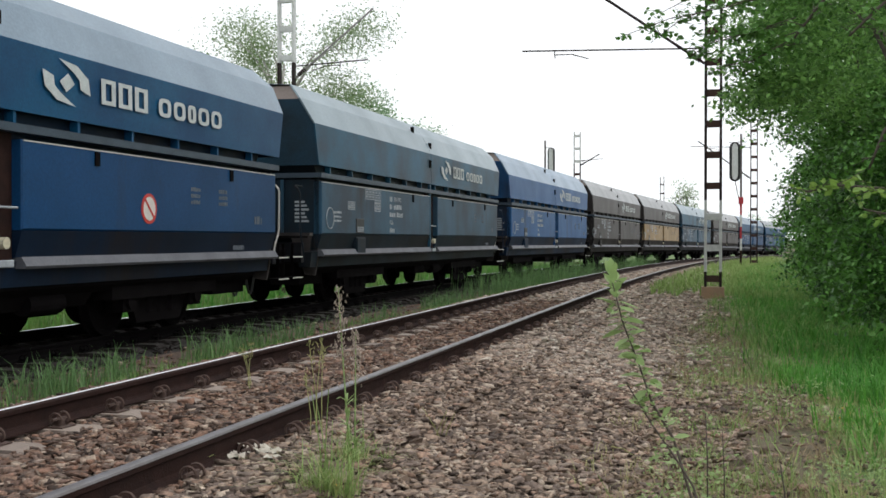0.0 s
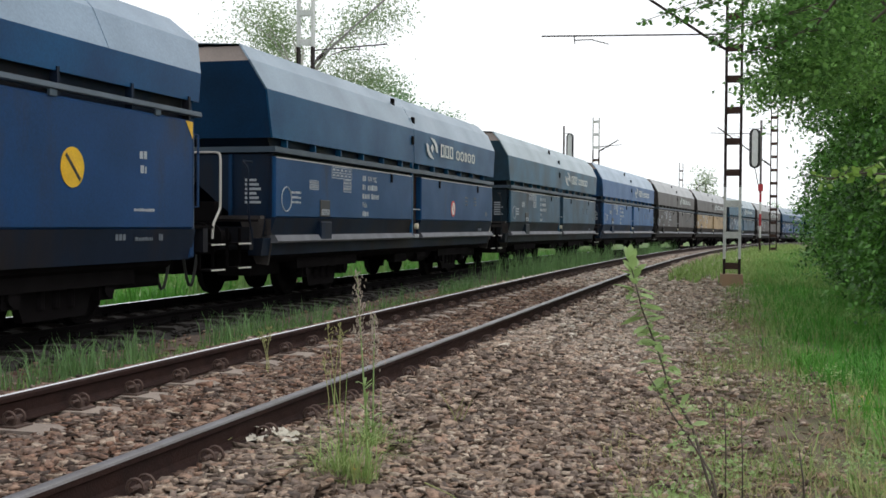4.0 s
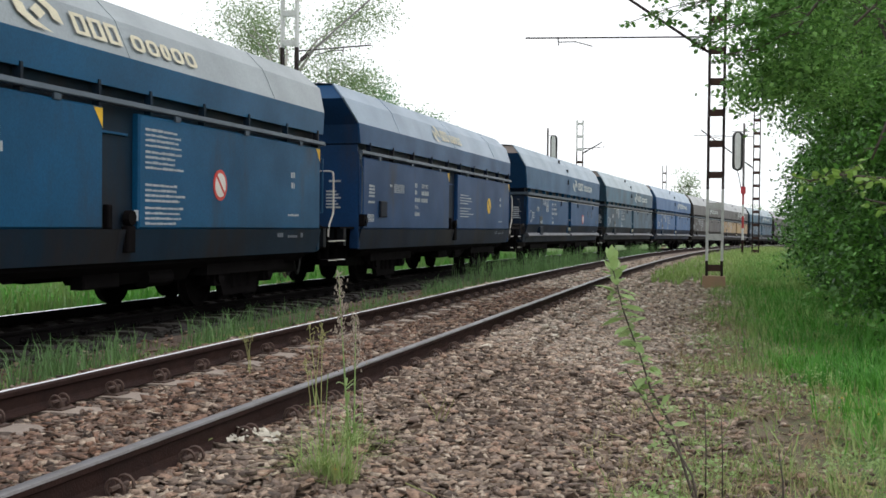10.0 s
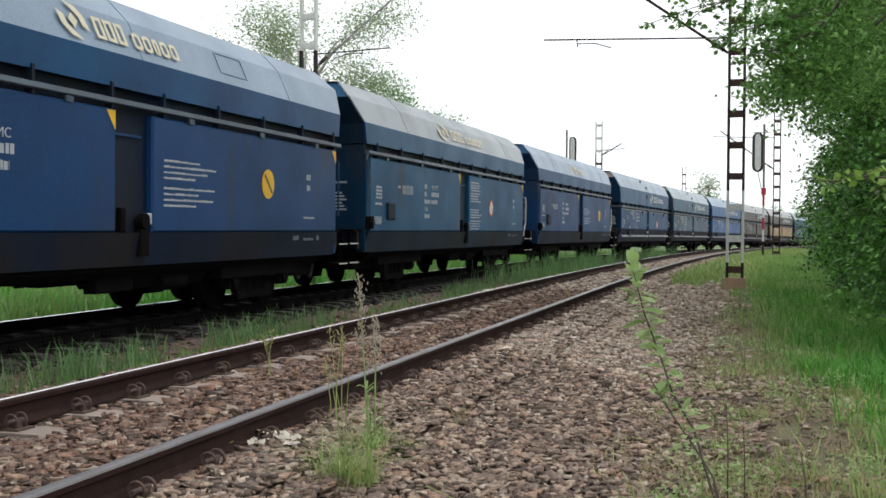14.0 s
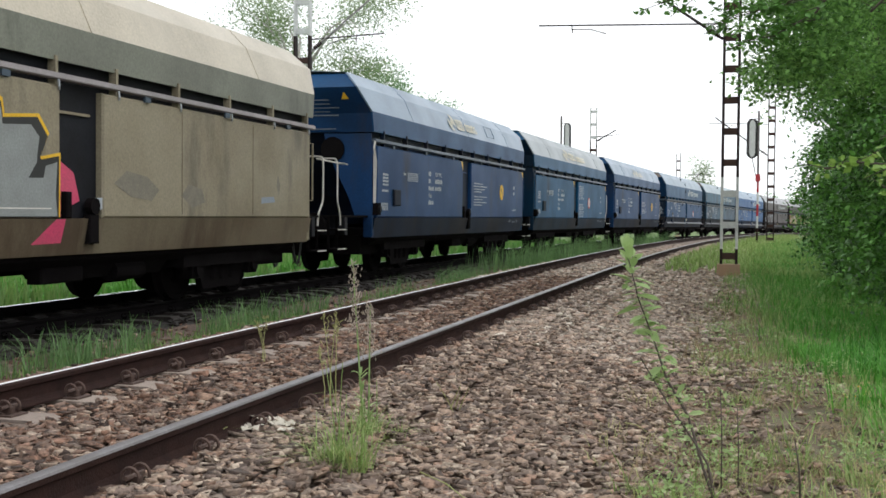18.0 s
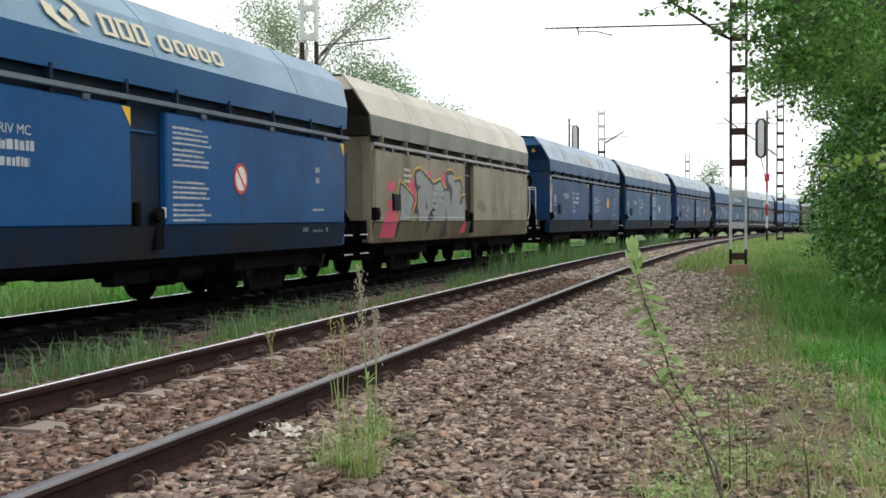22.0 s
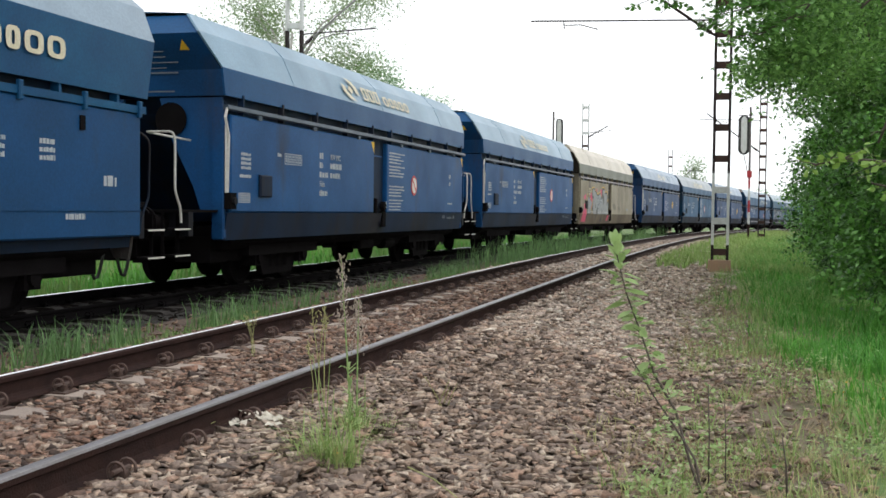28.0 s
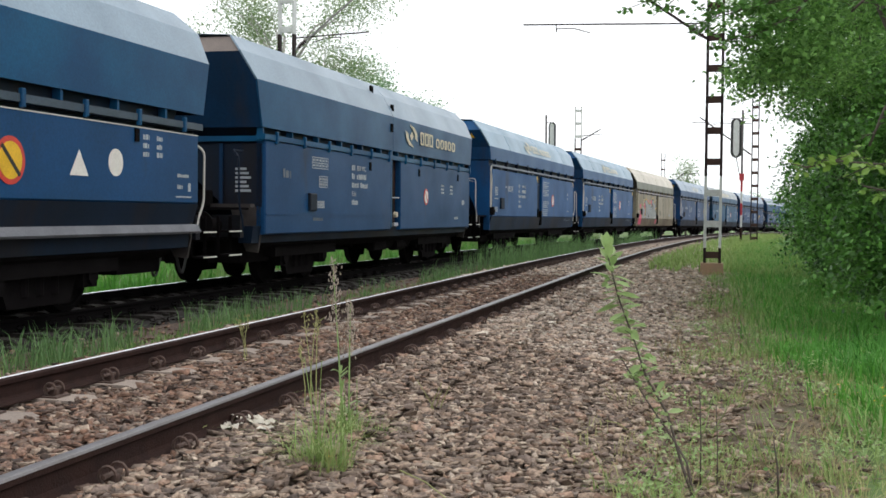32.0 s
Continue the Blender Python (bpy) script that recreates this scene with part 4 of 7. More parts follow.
    big = [(-h + 3.8, 2.18 - i * 0.168, ln, 0.11) for i, ln in ((0, 0.2), (1, 0.18), (2, 0.44), (4, 0.4))] + [(-h + 4.34, 2.18 - i * 0.168, ln, 0.11) for i, ln in ((1, 0.62), (2, 0.52))]
    if grafitti:
        return w
    bars(big, LETTER, w, x)
    words("RIV MC", w, x, -h + 4.34, 2.18, 0.11, LETTER)
    words("Fals", w, x, -h + 3.8, 1.675, 0.11, LETTER)
    if sign == "yellow":
        lines = [(-h + 8.05, 2.12 - i * 0.075 - (0.06 if i > 3 else 0), rng.uniform(0.85, 1.0) if i in (0, 3, 5, 7) else rng.uniform(1.2, 1.5), 0.045) for i in range(8)]
    else:
        lines = [(-h + 7.92, top - i * 0.068, rng.uniform(0.8, 1.12), 0.05) for top in (2.48, 2.19, 1.76, 1.46) for i in range(4)]
    bars(lines, LETTER, w, x, step=0.6)
    table(w, x, -h + 2.2, 2.02, 0.74, 0.17)
    bars([(-h + 0.5, 2.08 - i * 0.07, 0.36, 0.05) for i in range(4)] + [(-h + 0.45, 1.74, 0.42, 0.05), (-h + 1.9, 2.13, 0.16, 0.06)], LETTER, w, x)
    table(w, x, -h + 0.42, 1.36, 0.4, 0.14)
    bars([(h - 1.62, 2.08, 0.2, 0.1), (h - 1.6, 1.9, 0.16, 0.1), (h - 1.75, 1.42, 0.5, 0.04)], LETTER, w, x)
    bars([(h - 2.15, 1.06, 0.25, 0.08), (h - 1.7, 1.05, 0.45, 0.05), (h - 1.1, 1.05, 0.12, 0.1)], LETTER_DIM, w, x - 0.02)
    if sign == "yellow":
        round_sign(w, x, h - sign_at, sign_z, 0.23, YELLOW, YELLOW, BLACK)
    elif sign == "red":
        round_sign(w, x, h - sign_at, sign_z, 0.23, SIGN_WHITE, SIGN_RED, SIGN_RED)
    if yellow:
        for y in (-h + 6.78, h - 0.32):
            sh = Shape()
            sh.v = [(x + 0.004, y + 0.1, 2.66), (x + 0.004, y - 0.1, 2.66), (x + 0.004, y + 0.1, 2.42)]
            sh.f = [(0, 1, 2)]
            part("corner_mark", sh, YELLOW if sign else CREAM_LETTER, w)
    sl = (up[2][0] - up[1][0]) / (up[2][1] - up[1][1])
    if not grafitti:
        emblem(w, up[1][0] - 0.01, -h + mark_at, 3.41, 0.43, sl, CREAM_LETTER, mark)
    return w


def hopper_b(label, paints, sign, ledge=True, text_seed=0, tan_door=None, sign_y=3.2, h=7.35, pins=False, aft=0.3, fore=0.3):
    """A covered bogie hopper with a deep upper band, a dark slot below it and bracketed doors."""
    body, band, roof, skirt, soot = paints
    w = thing("hopper_wagon", label, "railway wagon", group="wagons of the train")
    D = -h + (7.73 if h > 7.5 else 7.18)
    R0, R1 = -h + 0.27, h + 0.18
    part("hopper", Shape().prism([(-1.28, 0.98), (-1.28, 2.75), (1.28, 2.75), (1.28, 0.98)], -h + 0.3, h - 0.3, [1.4, 0.0, 0.0, 1.4]), skirt, w)
    under_gear(w, h, aft, fore)
    low_gear(w, h)
    running_gear(w)
    up = [(HW + 0.0, 2.66), (HW - 0.01, 3.42), (1.17, 3.88), (0.9, 4.16), (0.0, 4.21)]
    ins = [0.0, -0.2, -0.34, -0.1, -0.1]
    for sgn in (-1, 1):
        for i in range(4):
            (xa, za), (xb, zb) = up[i], up[i + 1]
            prof = [(sgn * xa, za), (sgn * xb, zb), (sgn * (xb - 0.03), zb - 0.012), (sgn * (xa - 0.03), za)]
            for y0, y1 in ((R0, D + 0.2), (D + 0.22, R1)):
                a, b = (ins[i] if y0 == R0 else 0), (ins[i + 1] if y0 == R0 else 0)
                c, d = (ins[i] if y1 == R1 else 0), (ins[i + 1] if y1 == R1 else 0)
                sh = Shape()
                sh.v = [(prof[0][0], y0 + a, prof[0][1]), (prof[1][0], y0 + b, prof[1][1]), (prof[2][0], y0 + b, prof[2][1]), (prof[3][0], y0 + a, prof[3][1])]
                sh.v += [(prof[0][0], y1 - c, prof[0][1]), (prof[1][0], y1 - d, prof[1][1]), (prof[2][0], y1 - d, prof[2][1]), (prof[3][0], y1 - c, prof[3][1])]
                sh.f = [(0, 1, 2, 3), (4, 7, 6, 5), (0, 4, 5, 1), (1, 5, 6, 2), (2, 6, 7, 3), (3, 7, 4, 0)]
                part("side_band" if i == 0 else "roof_panel", sh, band if i == 0 else roof, w)
    prof = [(HW - 0.04, 2.66), (HW - 0.05, 3.41), (1.14, 3.86), (0.88, 4.13), (-0.88, 4.13), (-1.14, 3.86), (-HW + 0.05, 3.41), (-HW + 0.04, 2.66)]
    k = [0.02, -0.18, -0.32, -0.08, -0.08, -0.32, -0.18, 0.02]
    for sgn in (-1, 1):
        sh = Shape()
        he = -R0 if sgn < 0 else R1
        sh.v = [(x, sgn * (he - d), z) for (x, z), d in zip(prof, k)] + [(x, sgn * (he - d - 0.05), z) for (x, z), d in zip(prof, k)]
        sh.f = [(0, 1, 6, 7), (1, 2, 5, 6), (15, 14, 9, 8), (14, 13, 10, 9)] + [(i, (i + 1) % 8, (i + 1) % 8 + 8, i + 8) for i in (0, 1, 5, 6, 7)]
        part("end_wall", sh, soot, w)
        part("end_cap", end_cap(sh), SKYLIT_SLOPE, w, "dusty brown top slope of the end, lightened by the sky")
    for sgn in (-1, 1):
        x = sgn * (HW + 0.02)
        zr = 2.43 if ledge else 2.46
        part("top_rail", Shape().prism([(x - 0.14 * sgn, zr), (x + 0.02 * sgn, zr), (x + 0.02 * sgn, zr + 0.09), (x - 0.14 * sgn, zr + 0.09)], -h + 0.28, h + 0.08), RAILING if ledge else band, w)
        for y in [D - 0.19 + 1.245 * k for k in range(-5, 7)] if pins or not ledge else []:
            part("bracket", Shape().plate(x, x + 0.05 * sgn, y - 0.035, y + 0.035, zr - 0.06, zr + 0.15, 0.012), band, w)
        for y in [D - 0.6 + 1.245 * k for k in range(-5, 7)]:
            part("slot_rib", Shape().box(min(sgn * 1.29, sgn * 1.4), max(sgn * 1.29, sgn * 1.4), y - 0.025, y + 0.025, zr + 0.05, 2.68), band, w)
        dd = ((-h + 0.35, D), (D + 0.72, h - 0.02))
        for i, (y0, y1) in enumerate(dd):
            d = part("side_door", Shape().plate(sgn * 1.28, x, y0, y1, 1.38 if ledge else 0.9, 2.36 if ledge else 2.455, 0.02), tan_door or body, w)
            if ledge:
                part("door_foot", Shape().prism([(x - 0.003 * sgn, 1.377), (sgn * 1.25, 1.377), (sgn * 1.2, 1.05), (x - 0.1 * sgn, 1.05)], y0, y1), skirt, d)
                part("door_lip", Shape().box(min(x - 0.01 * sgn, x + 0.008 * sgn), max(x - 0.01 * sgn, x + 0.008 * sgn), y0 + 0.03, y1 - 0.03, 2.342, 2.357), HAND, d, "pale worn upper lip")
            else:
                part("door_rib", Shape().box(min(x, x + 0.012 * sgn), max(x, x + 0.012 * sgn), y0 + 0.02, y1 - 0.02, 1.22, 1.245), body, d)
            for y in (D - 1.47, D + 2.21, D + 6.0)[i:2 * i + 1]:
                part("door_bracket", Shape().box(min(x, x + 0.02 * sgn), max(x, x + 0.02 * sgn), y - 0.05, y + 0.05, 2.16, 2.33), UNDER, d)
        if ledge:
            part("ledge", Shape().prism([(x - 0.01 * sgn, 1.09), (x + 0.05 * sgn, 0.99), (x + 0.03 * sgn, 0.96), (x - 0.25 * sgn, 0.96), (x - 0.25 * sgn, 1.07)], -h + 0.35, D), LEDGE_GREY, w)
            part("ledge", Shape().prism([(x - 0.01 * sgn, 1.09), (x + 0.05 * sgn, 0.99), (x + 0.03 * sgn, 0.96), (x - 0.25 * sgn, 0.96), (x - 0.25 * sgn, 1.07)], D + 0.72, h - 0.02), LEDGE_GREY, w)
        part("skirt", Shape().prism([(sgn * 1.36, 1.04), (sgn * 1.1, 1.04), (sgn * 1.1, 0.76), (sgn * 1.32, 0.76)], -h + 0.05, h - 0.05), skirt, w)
        part("door_post", Shape().box(min(sgn * 1.29, sgn * 1.31), max(sgn * 1.29, sgn * 1.31), D, D + 0.72, 0.9, 2.44), RUST, w, "rusty brown recess between the doors")
        part("latch", Shape().rod((x - 0.06 * sgn, D + 0.42, 1.24), (x + 0.02 * sgn, D + 0.42, 1.24), 0.065, 10), CREAM_LETTER, w, "pale worn door latch")
        part("latch_bar", Shape().plate(x - 0.08 * sgn, x - 0.01 * sgn, D + 0.3, D + 0.6, 0.98, 1.06, 0.01), LETTER, w)
        part("cross_rod", Shape().rod((x - 0.02 * sgn, D + 0.1, 1.62), (x - 0.02 * sgn, D + 0.66, 1.62), 0.014, 6), LETTER, w)
        part("recess_hose", Shape().tube([(x - 0.09 * sgn, D + 0.3, 1.9), (x - 0.07 * sgn, D + 0.33, 1.5), (x - 0.07 * sgn, D + 0.45, 1.2)], 0.02, 6), RUBBER, w)
        part("upright", Shape().box(min(x - 0.06 * sgn, x), max(x - 0.06 * sgn, x), D + 0.01, D + 0.09, 0.95, 2.66), band, w)
    for side in (-1, 1):
        more = fore if side > 0 else aft
        end_gear(w, h + more, side)
        y = side * h
        ye = y if side > 0 else y + 0.3
        part("end_frame", Shape().box(-1.4, 1.4, min(ye, ye - side * 0.06), max(ye, ye - side * 0.06), 2.43, 2.52), RAILING if ledge else band, w)
        for sx in (-1, 1):
            lo, hi = min(ye - side * 0.1, ye - side * 0.05), max(ye - side * 0.1, ye - side * 0.05)
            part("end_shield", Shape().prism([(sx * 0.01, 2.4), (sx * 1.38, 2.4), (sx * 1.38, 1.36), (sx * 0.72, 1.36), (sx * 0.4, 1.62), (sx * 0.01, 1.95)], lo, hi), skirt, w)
            part("corner_bracket", Shape().prism([(sx * 1.36, 1.355), (sx * 0.8, 1.355), (sx * 0.95, 0.95), (sx * 1.1, 0.62), (sx * 1.3, 0.6), (sx * 1.36, 0.9)], lo, hi), GRIME, w, "grimy brown corner bracket with pale stains")
            part("end_rib", Shape().box(min(sx * 0.62, sx * 0.68), max(sx * 0.62, sx * 0.68), min(ye - side * 0.05, ye - side * 0.02), max(ye - side * 0.05, ye - side * 0.02), 1.4, 2.4), soot, w)
        lab = Shape()
        for i in range(6):
            lab.box(0.9, 1.18 - 0.04 * (i % 3), min(ye - side * 0.05, ye - side * 0.044), max(ye - side * 0.05, ye - side * 0.044), 1.6 + i * 0.072, 1.64 + i * 0.072)
        tagged(part("lettering", lab, LETTER, w), kind="stuff")
        part("platform", Shape().box(-1.3, 1.3, min(y, y + side * (more + 0.1)), max(y, y + side * (more + 0.1)), 1.3, 1.34), UNDER, w)
        part("end_sill", Shape().box(-1.36, 1.36, min(y - side * 0.1, y + side * 0.06), max(y - side * 0.1, y + side * 0.06), 1.345, 1.4), GRIME, w)
        part("valve_box", Shape().plate(0.25, 0.65, min(y - side * 0.05, y + side * 0.2), max(y - side * 0.05, y + side * 0.2), 1.34, 1.62, 0.02), UNDER, w)
        r = more + 0.1
        pts = [(1.2, y + side * 0.02, 2.25), (1.2, y + side * r, 2.25), (1.32, y + side * (r + 0.02), 2.15), (1.32, y + side * r, 1.4), (1.3, y + side * (r - 0.15), 1.15), (1.3, y + side * (r - 0.2), 0.95)]
        part("handrail", Shape().tube(rounded(pts), 0.018, 6), HAND if ledge and side > 0 else skirt, w)
    x = HW + 0.021
    rng = random.Random(text_seed)
    c = D - 3.26 if ledge else D - 2.6
    bars([(c, 2.12 - i * 0.172, ln, 0.11) for i, ln in ((0, 0.2), (1, 0.18), (2, 0.42), (4, 0.38))] + [(c + 0.3 + (0.22 if i == 2 else 0.0), 2.12 - i * 0.172, ln, 0.11) for i, ln in ((1, 0.58), (2, 0.46))], LETTER, w, x)
    words("RIV MC", w, x, c + 0.3, 2.12, 0.11, LETTER)
    words("Fals", w, x, c, 1.605, 0.11, LETTER)
    if ledge:
        table(w, x, D - 4.9, 2.12, 1.02, 0.2)
        table(w, x, D - 4.3, 1.88, 0.4, 0.22)
        table(w, x, D - 5.95, 1.88, 0.4, 0.15)
        sg = part("data_plate", Shape().plate(x - 0.01, x + 0.012, D - 5.48, D - 5.0, 1.4, 1.7, 0.008), BLACK, w, "black plate with white figures")
        table(sg, x + 0.013, D - 5.42, 1.44, 0.36, 0.09)
        part("step_panel", Shape().plate(x - 0.08, x + 0.04, D - 5.5, D - 4.98, 0.96, 1.32, 0.02), skirt, w)
        part("disc_mark", Shape().ring((x + 0.002, D - 6.95, 1.68), 0.2, 0.012, 20, 5, "x"), LETTER, w)
        bars([(D - 6.75, 1.78 - i * 0.08, 0.42, 0.06) for i in range(3)], LETTER, w, x, step=0.6)
    else:
        table(w, x, D - 4.75, 2.08, 0.8, 0.2)
        table(w, x, D - 4.4, 1.74, 0.42, 0.2)
        part("tool_box", Shape().plate(x - 0.02, x + 0.05, D - 4.95, D - 4.6, 1.3, 1.62, 0.02), skirt, w)
        table(w, x, D - 4.5, 1.36, 0.36, 0.12)
        bars([(D - 4.7, 1.12, 0.5, 0.06), (D - 6.1, 1.86, 0.36, 0.16)], LETTER_DIM, w, x)
    if pins:
        bars([(h - 1.6 + q, 2.2 - i * 0.11, 0.16, 0.07) for q in (0.0, 0.36) for i in range(3)] + [(h - 0.66, 1.74, 0.34, 0.05), (h - 0.66, 1.58, 0.16, 0.07), (h - 0.34, 1.55, 0.1, 0.12), (h - 0.7, 1.46, 0.46, 0.025)], LETTER, w, x)
    else:
        bars([(h - 2.2 - q, 1.96 - i * 0.09, 0.3, 0.06) for q in (0.0, 0.9) for i in range(3)] + [(h - 0.9, 1.52, 0.3, 0.13), (h - 1.7, 1.12, 0.4, 0.07)], LETTER_DIM if ledge else LETTER, w, x)
    if sign == "red":
        round_sign(w, x, sign_y, 1.68, 0.2, SIGN_WHITE, SIGN_RED, SIGN_RED)
    elif sign == "yellow":
        round_sign(w, x, sign_y, 1.8, 0.26, YELLOW, SIGN_RED, BLACK)
    if text_seed < 17:
        emblem(w, HW + 0.004, D + 1.1, 2.83, 0.5, -0.015, PALE_LETTER if ledge else CREAM_LETTER, 1.95)
    for q, z in ((0.08, 3.16), (0.44, 3.62), (-0.54, 3.94)):
        xx = HW - 0.01 - max(z - 3.42, 0) * 0.52
        part("lock_plate", Shape().box(xx - 0.02, xx + 0.03, D + q - 0.07, D + q + 0.07, z - 0.09, z + 0.09), UNDER, w)
    return w


def livery(name, rgb, dark, roof_rgb, grime=0.55, band_rgb=None, end=0.85):
    a = paint(name + "_side_paint", rgb, dark, low=grime, high=grime + 0.22)
    b = paint(name + "_band_paint", band_rgb or rgb, dark, rough=0.45, low=grime + 0.1, high=grime + 0.3)
    roof_rgb = tuple(c * 0.82 for c in roof_rgb)
    r = material(name + "_dusty_roof", roof_rgb, tuple(c * 0.8 for c in roof_rgb), rough=0.34, spec=0.6, scale=0.8, fine=30, bump=0.05, mix=0.8, dirt=tuple(c * 0.6 for c in roof_rgb), dirt_scale=0.7, dirt_low=0.5, dirt_high=0.85)
    # Soot on the ends, darkened further for the shade they stand in.
    e = paint(name + "_shaded_sooty_end", tuple(c * end for c in rgb), tuple(c * end * 0.7 for c in dark), rough=0.55, low=0.52, high=0.74)
    # Body paint at a fifth: shade of skirts and recesses, plus grime.
    k = paint(name + "_shaded_grimy_skirt", tuple(c * 0.21 + 0.002 for c in rgb), tuple(c * 0.17 + 0.003 for c in dark), dirt=(0.016, 0.012, 0.011), rough=0.6, low=0.46, high=0.66)
    return a, b, r, k, e


BLUE = livery("deep_blue", (0.006, 0.056, 0.158), (0.007, 0.046, 0.12), (0.2, 0.3, 0.4), 0.6, (0.006, 0.078, 0.175), 0.6)
NAVY = livery("navy_blue", (0.007, 0.047, 0.146), (0.007, 0.037, 0.105), (0.2, 0.3, 0.42), 0.55, (0.005, 0.062, 0.165))
TEAL = livery("teal_blue", (0.004, 0.076, 0.175), (0.006, 0.055, 0.12), (0.27, 0.32, 0.35), 0.55, None, 0.35)
BRIGHT = livery("bright_blue", (0.006, 0.075, 0.225), (0.007, 0.056, 0.162), (0.15, 0.3, 0.43), 0.57, (0.004, 0.07, 0.19))
FADED = livery("faded_blue", (0.03, 0.11, 0.27), (0.03, 0.085, 0.2), (0.24, 0.36, 0.5))
# Grimy colours, lifted for the haze over the further wagons.
DUSTY = livery("hazed_sooty_blue", (0.035, 0.095, 0.155), (0.05, 0.06, 0.075), (0.27, 0.37, 0.43), 0.53, (0.014, 0.1, 0.175))
GREY = livery("hazed_sooty_grey", (0.075, 0.068, 0.068), (0.06, 0.052, 0.05), (0.3, 0.31, 0.32), grime=0.5)
CREAM = livery("faded_cream", (0.275, 0.242, 0.175), (0.2, 0.17, 0.115), (0.56, 0.49, 0.37), grime=0.54)
CREAM = (CREAM[0], paint("grey_green_band_paint", (0.19, 0.2, 0.165), (0.15, 0.155, 0.13)), CREAM[2], SKIRT, CREAM[4])
TAN = paint("tan_door_paint", (0.36, 0.25, 0.13), (0.25, 0.17, 0.09))

# each wagon: its builder, where its middle stands behind the middle of the cream wagon's rear end, and its look
TRAIN = []


def couple(w, middle):
    TRAIN.append((w, middle))
    return w


cream = couple(hopper_a("faded cream covered hopper wagon with graffiti on its side", CREAM, "", 1, True, False, True, aft=0.0, fore=0.4), 7.79)
couple(hopper_a("dark blue covered hopper wagon with a warning triangle on its end", NAVY, "yellow", 2, sign_at=3.22, rear_rails=True, aft=1.3, fore=0.2, mark_at=5.88, sign_z=1.95, front_rails=False), 25.6)
couple(hopper_a("teal blue covered hopper wagon with a grey roof", TEAL, "red", 3, sign_at=4.41, mark=2.12, aft=0.2, mark_at=5.27, sign_z=1.85), 41.63)
couple(hopper_a("dark blue covered hopper wagon with a yellow round sign", NAVY, "yellow", 4, aft=0.6), 58.25)
couple(hopper_b("deep blue covered hopper wagon with a broad lettered band", BLUE, "red", True, 5, None, 3.45, 7.75), 75.52)
couple(hopper_b("dusty blue covered hopper wagon with a grey ledge", DUSTY, "", True, 6, h=7.75), 92.8)
couple(hopper_b("faded blue covered hopper wagon behind grimy ones", FADED, "", True, 7, h=7.6, fore=0.1), 109.6)
couple(hopper_b("brown-grey grimed covered hopper wagon", GREY, "", True, 8, fore=0.1, aft=0.1), 125.9)
couple(hopper_b("grimed covered hopper wagon with one tan door", GREY, "", True, 9, TAN, fore=0.1, aft=0.1), 141.9)
couple(hopper_b("soot-grimed blue covered hopper wagon far along the curve", DUSTY, "", True, 10, fore=0.1, aft=0.1), 157.9)
couple(hopper_b("brown-grey grimed covered hopper wagon far along the curve", GREY, "", True, 11, fore=0.1, aft=0.1), 173.9)
couple(hopper_b("deep blue covered hopper wagon far along the curve", BLUE, "", True, 12, fore=0.1, aft=0.1), 189.9)
couple(hopper_b("teal blue covered hopper wagon far along the curve", TEAL, "", True, 13, fore=0.1, aft=0.1), 205.9)
couple(hopper_a("bright blue covered hopper wagon with dusty roof", BRIGHT, "red", 14, sign_at=4.6, mark=2.15, rear_rails=True, aft=0.5, fore=0.0, mark_at=5.28, sign_z=1.88, front_rails=False), -8.12)
couple(hopper_a("bright blue covered hopper wagon with pale handrails", BRIGHT, "red", 15, sign_at=4.76, mark=2.15, rear_rails=True, aft=0.9, mark_at=5.28, sign_z=1.83), -24.75)
couple(hopper_b("deep blue covered hopper wagon with rivet brackets and smooth doors", BLUE, "red", False, 16, None, 2.75, 7.275), -41.78)
last = couple(hopper_b("blue covered hopper wagon with white triangle and disc", BLUE, "yellow", True, 17, None, 3.33, 7.75, True), -58.83)


def decal(name, w, pts, mat, x, lift, along=-7.475, label=""):
    """A painted shape, pts of (along, up), on a wagon's side; below the doors it follows the inward slope of the skirt."""
    sh = Shape()
    sh.v = [(x + lift - max(1.2 - b, 0) * 0.19, along + a, b) for a, b in pts]
    sh.f = [tuple(range(len(pts)))]
    return part(name, sh, mat, w, label)


GX = HW + 0.02
SMUDGE = material("soot_smudge", (0.17, 0.155, 0.125), (0.24, 0.22, 0.17), rough=0.7, scale=7, fine=40, bump=0.0)
SCUFF = material("pale_blue_scuff", (0.22, 0.28, 0.36), (0.26, 0.27, 0.27), rough=0.6, scale=7, fine=40, bump=0.0)
for pts in ([(0.8, 1.2), (0.97, 1.38), (1.16, 1.47), (1.05, 1.65), (1.6, 1.7), (1.67, 1.2)], [(0.76, 1.19), (1.67, 1.19), (1.62, 0.86), (0.68, 0.88)], [(1.06, 2.0), (1.49, 2.09), (1.53, 1.88), (1.05, 1.83)], [(2.5, 2.14), (2.77, 2.17), (2.96, 1.91), (2.9, 1.6), (2.83, 1.45), (2.71, 1.44), (2.84, 1.7), (2.45, 1.95)], [(3.86, 2.28), (3.95, 2.37), (4.11, 2.38), (4.2, 2.14)], [(4.9, 2.2), (4.95, 2.36), (5.3, 2.38), (5.34, 2.0)], [(7.08, 1.9), (7.09, 1.21), (6.98, 1.23)], [(7.02, 1.19), (7.2, 1.19), (7.17, 0.92), (6.62, 0.91)]):
    decal("graffiti_patch", cream, pts, PINK, GX, 0.003, label="pink spray-painted patch")
decal("graffiti_patch", cream, [(7.12, 1.9), (7.5, 1.72), (7.62, 1.4), (7.14, 1.24)], PINK, 1.34, 0.004, label="pink spray-painted patch")
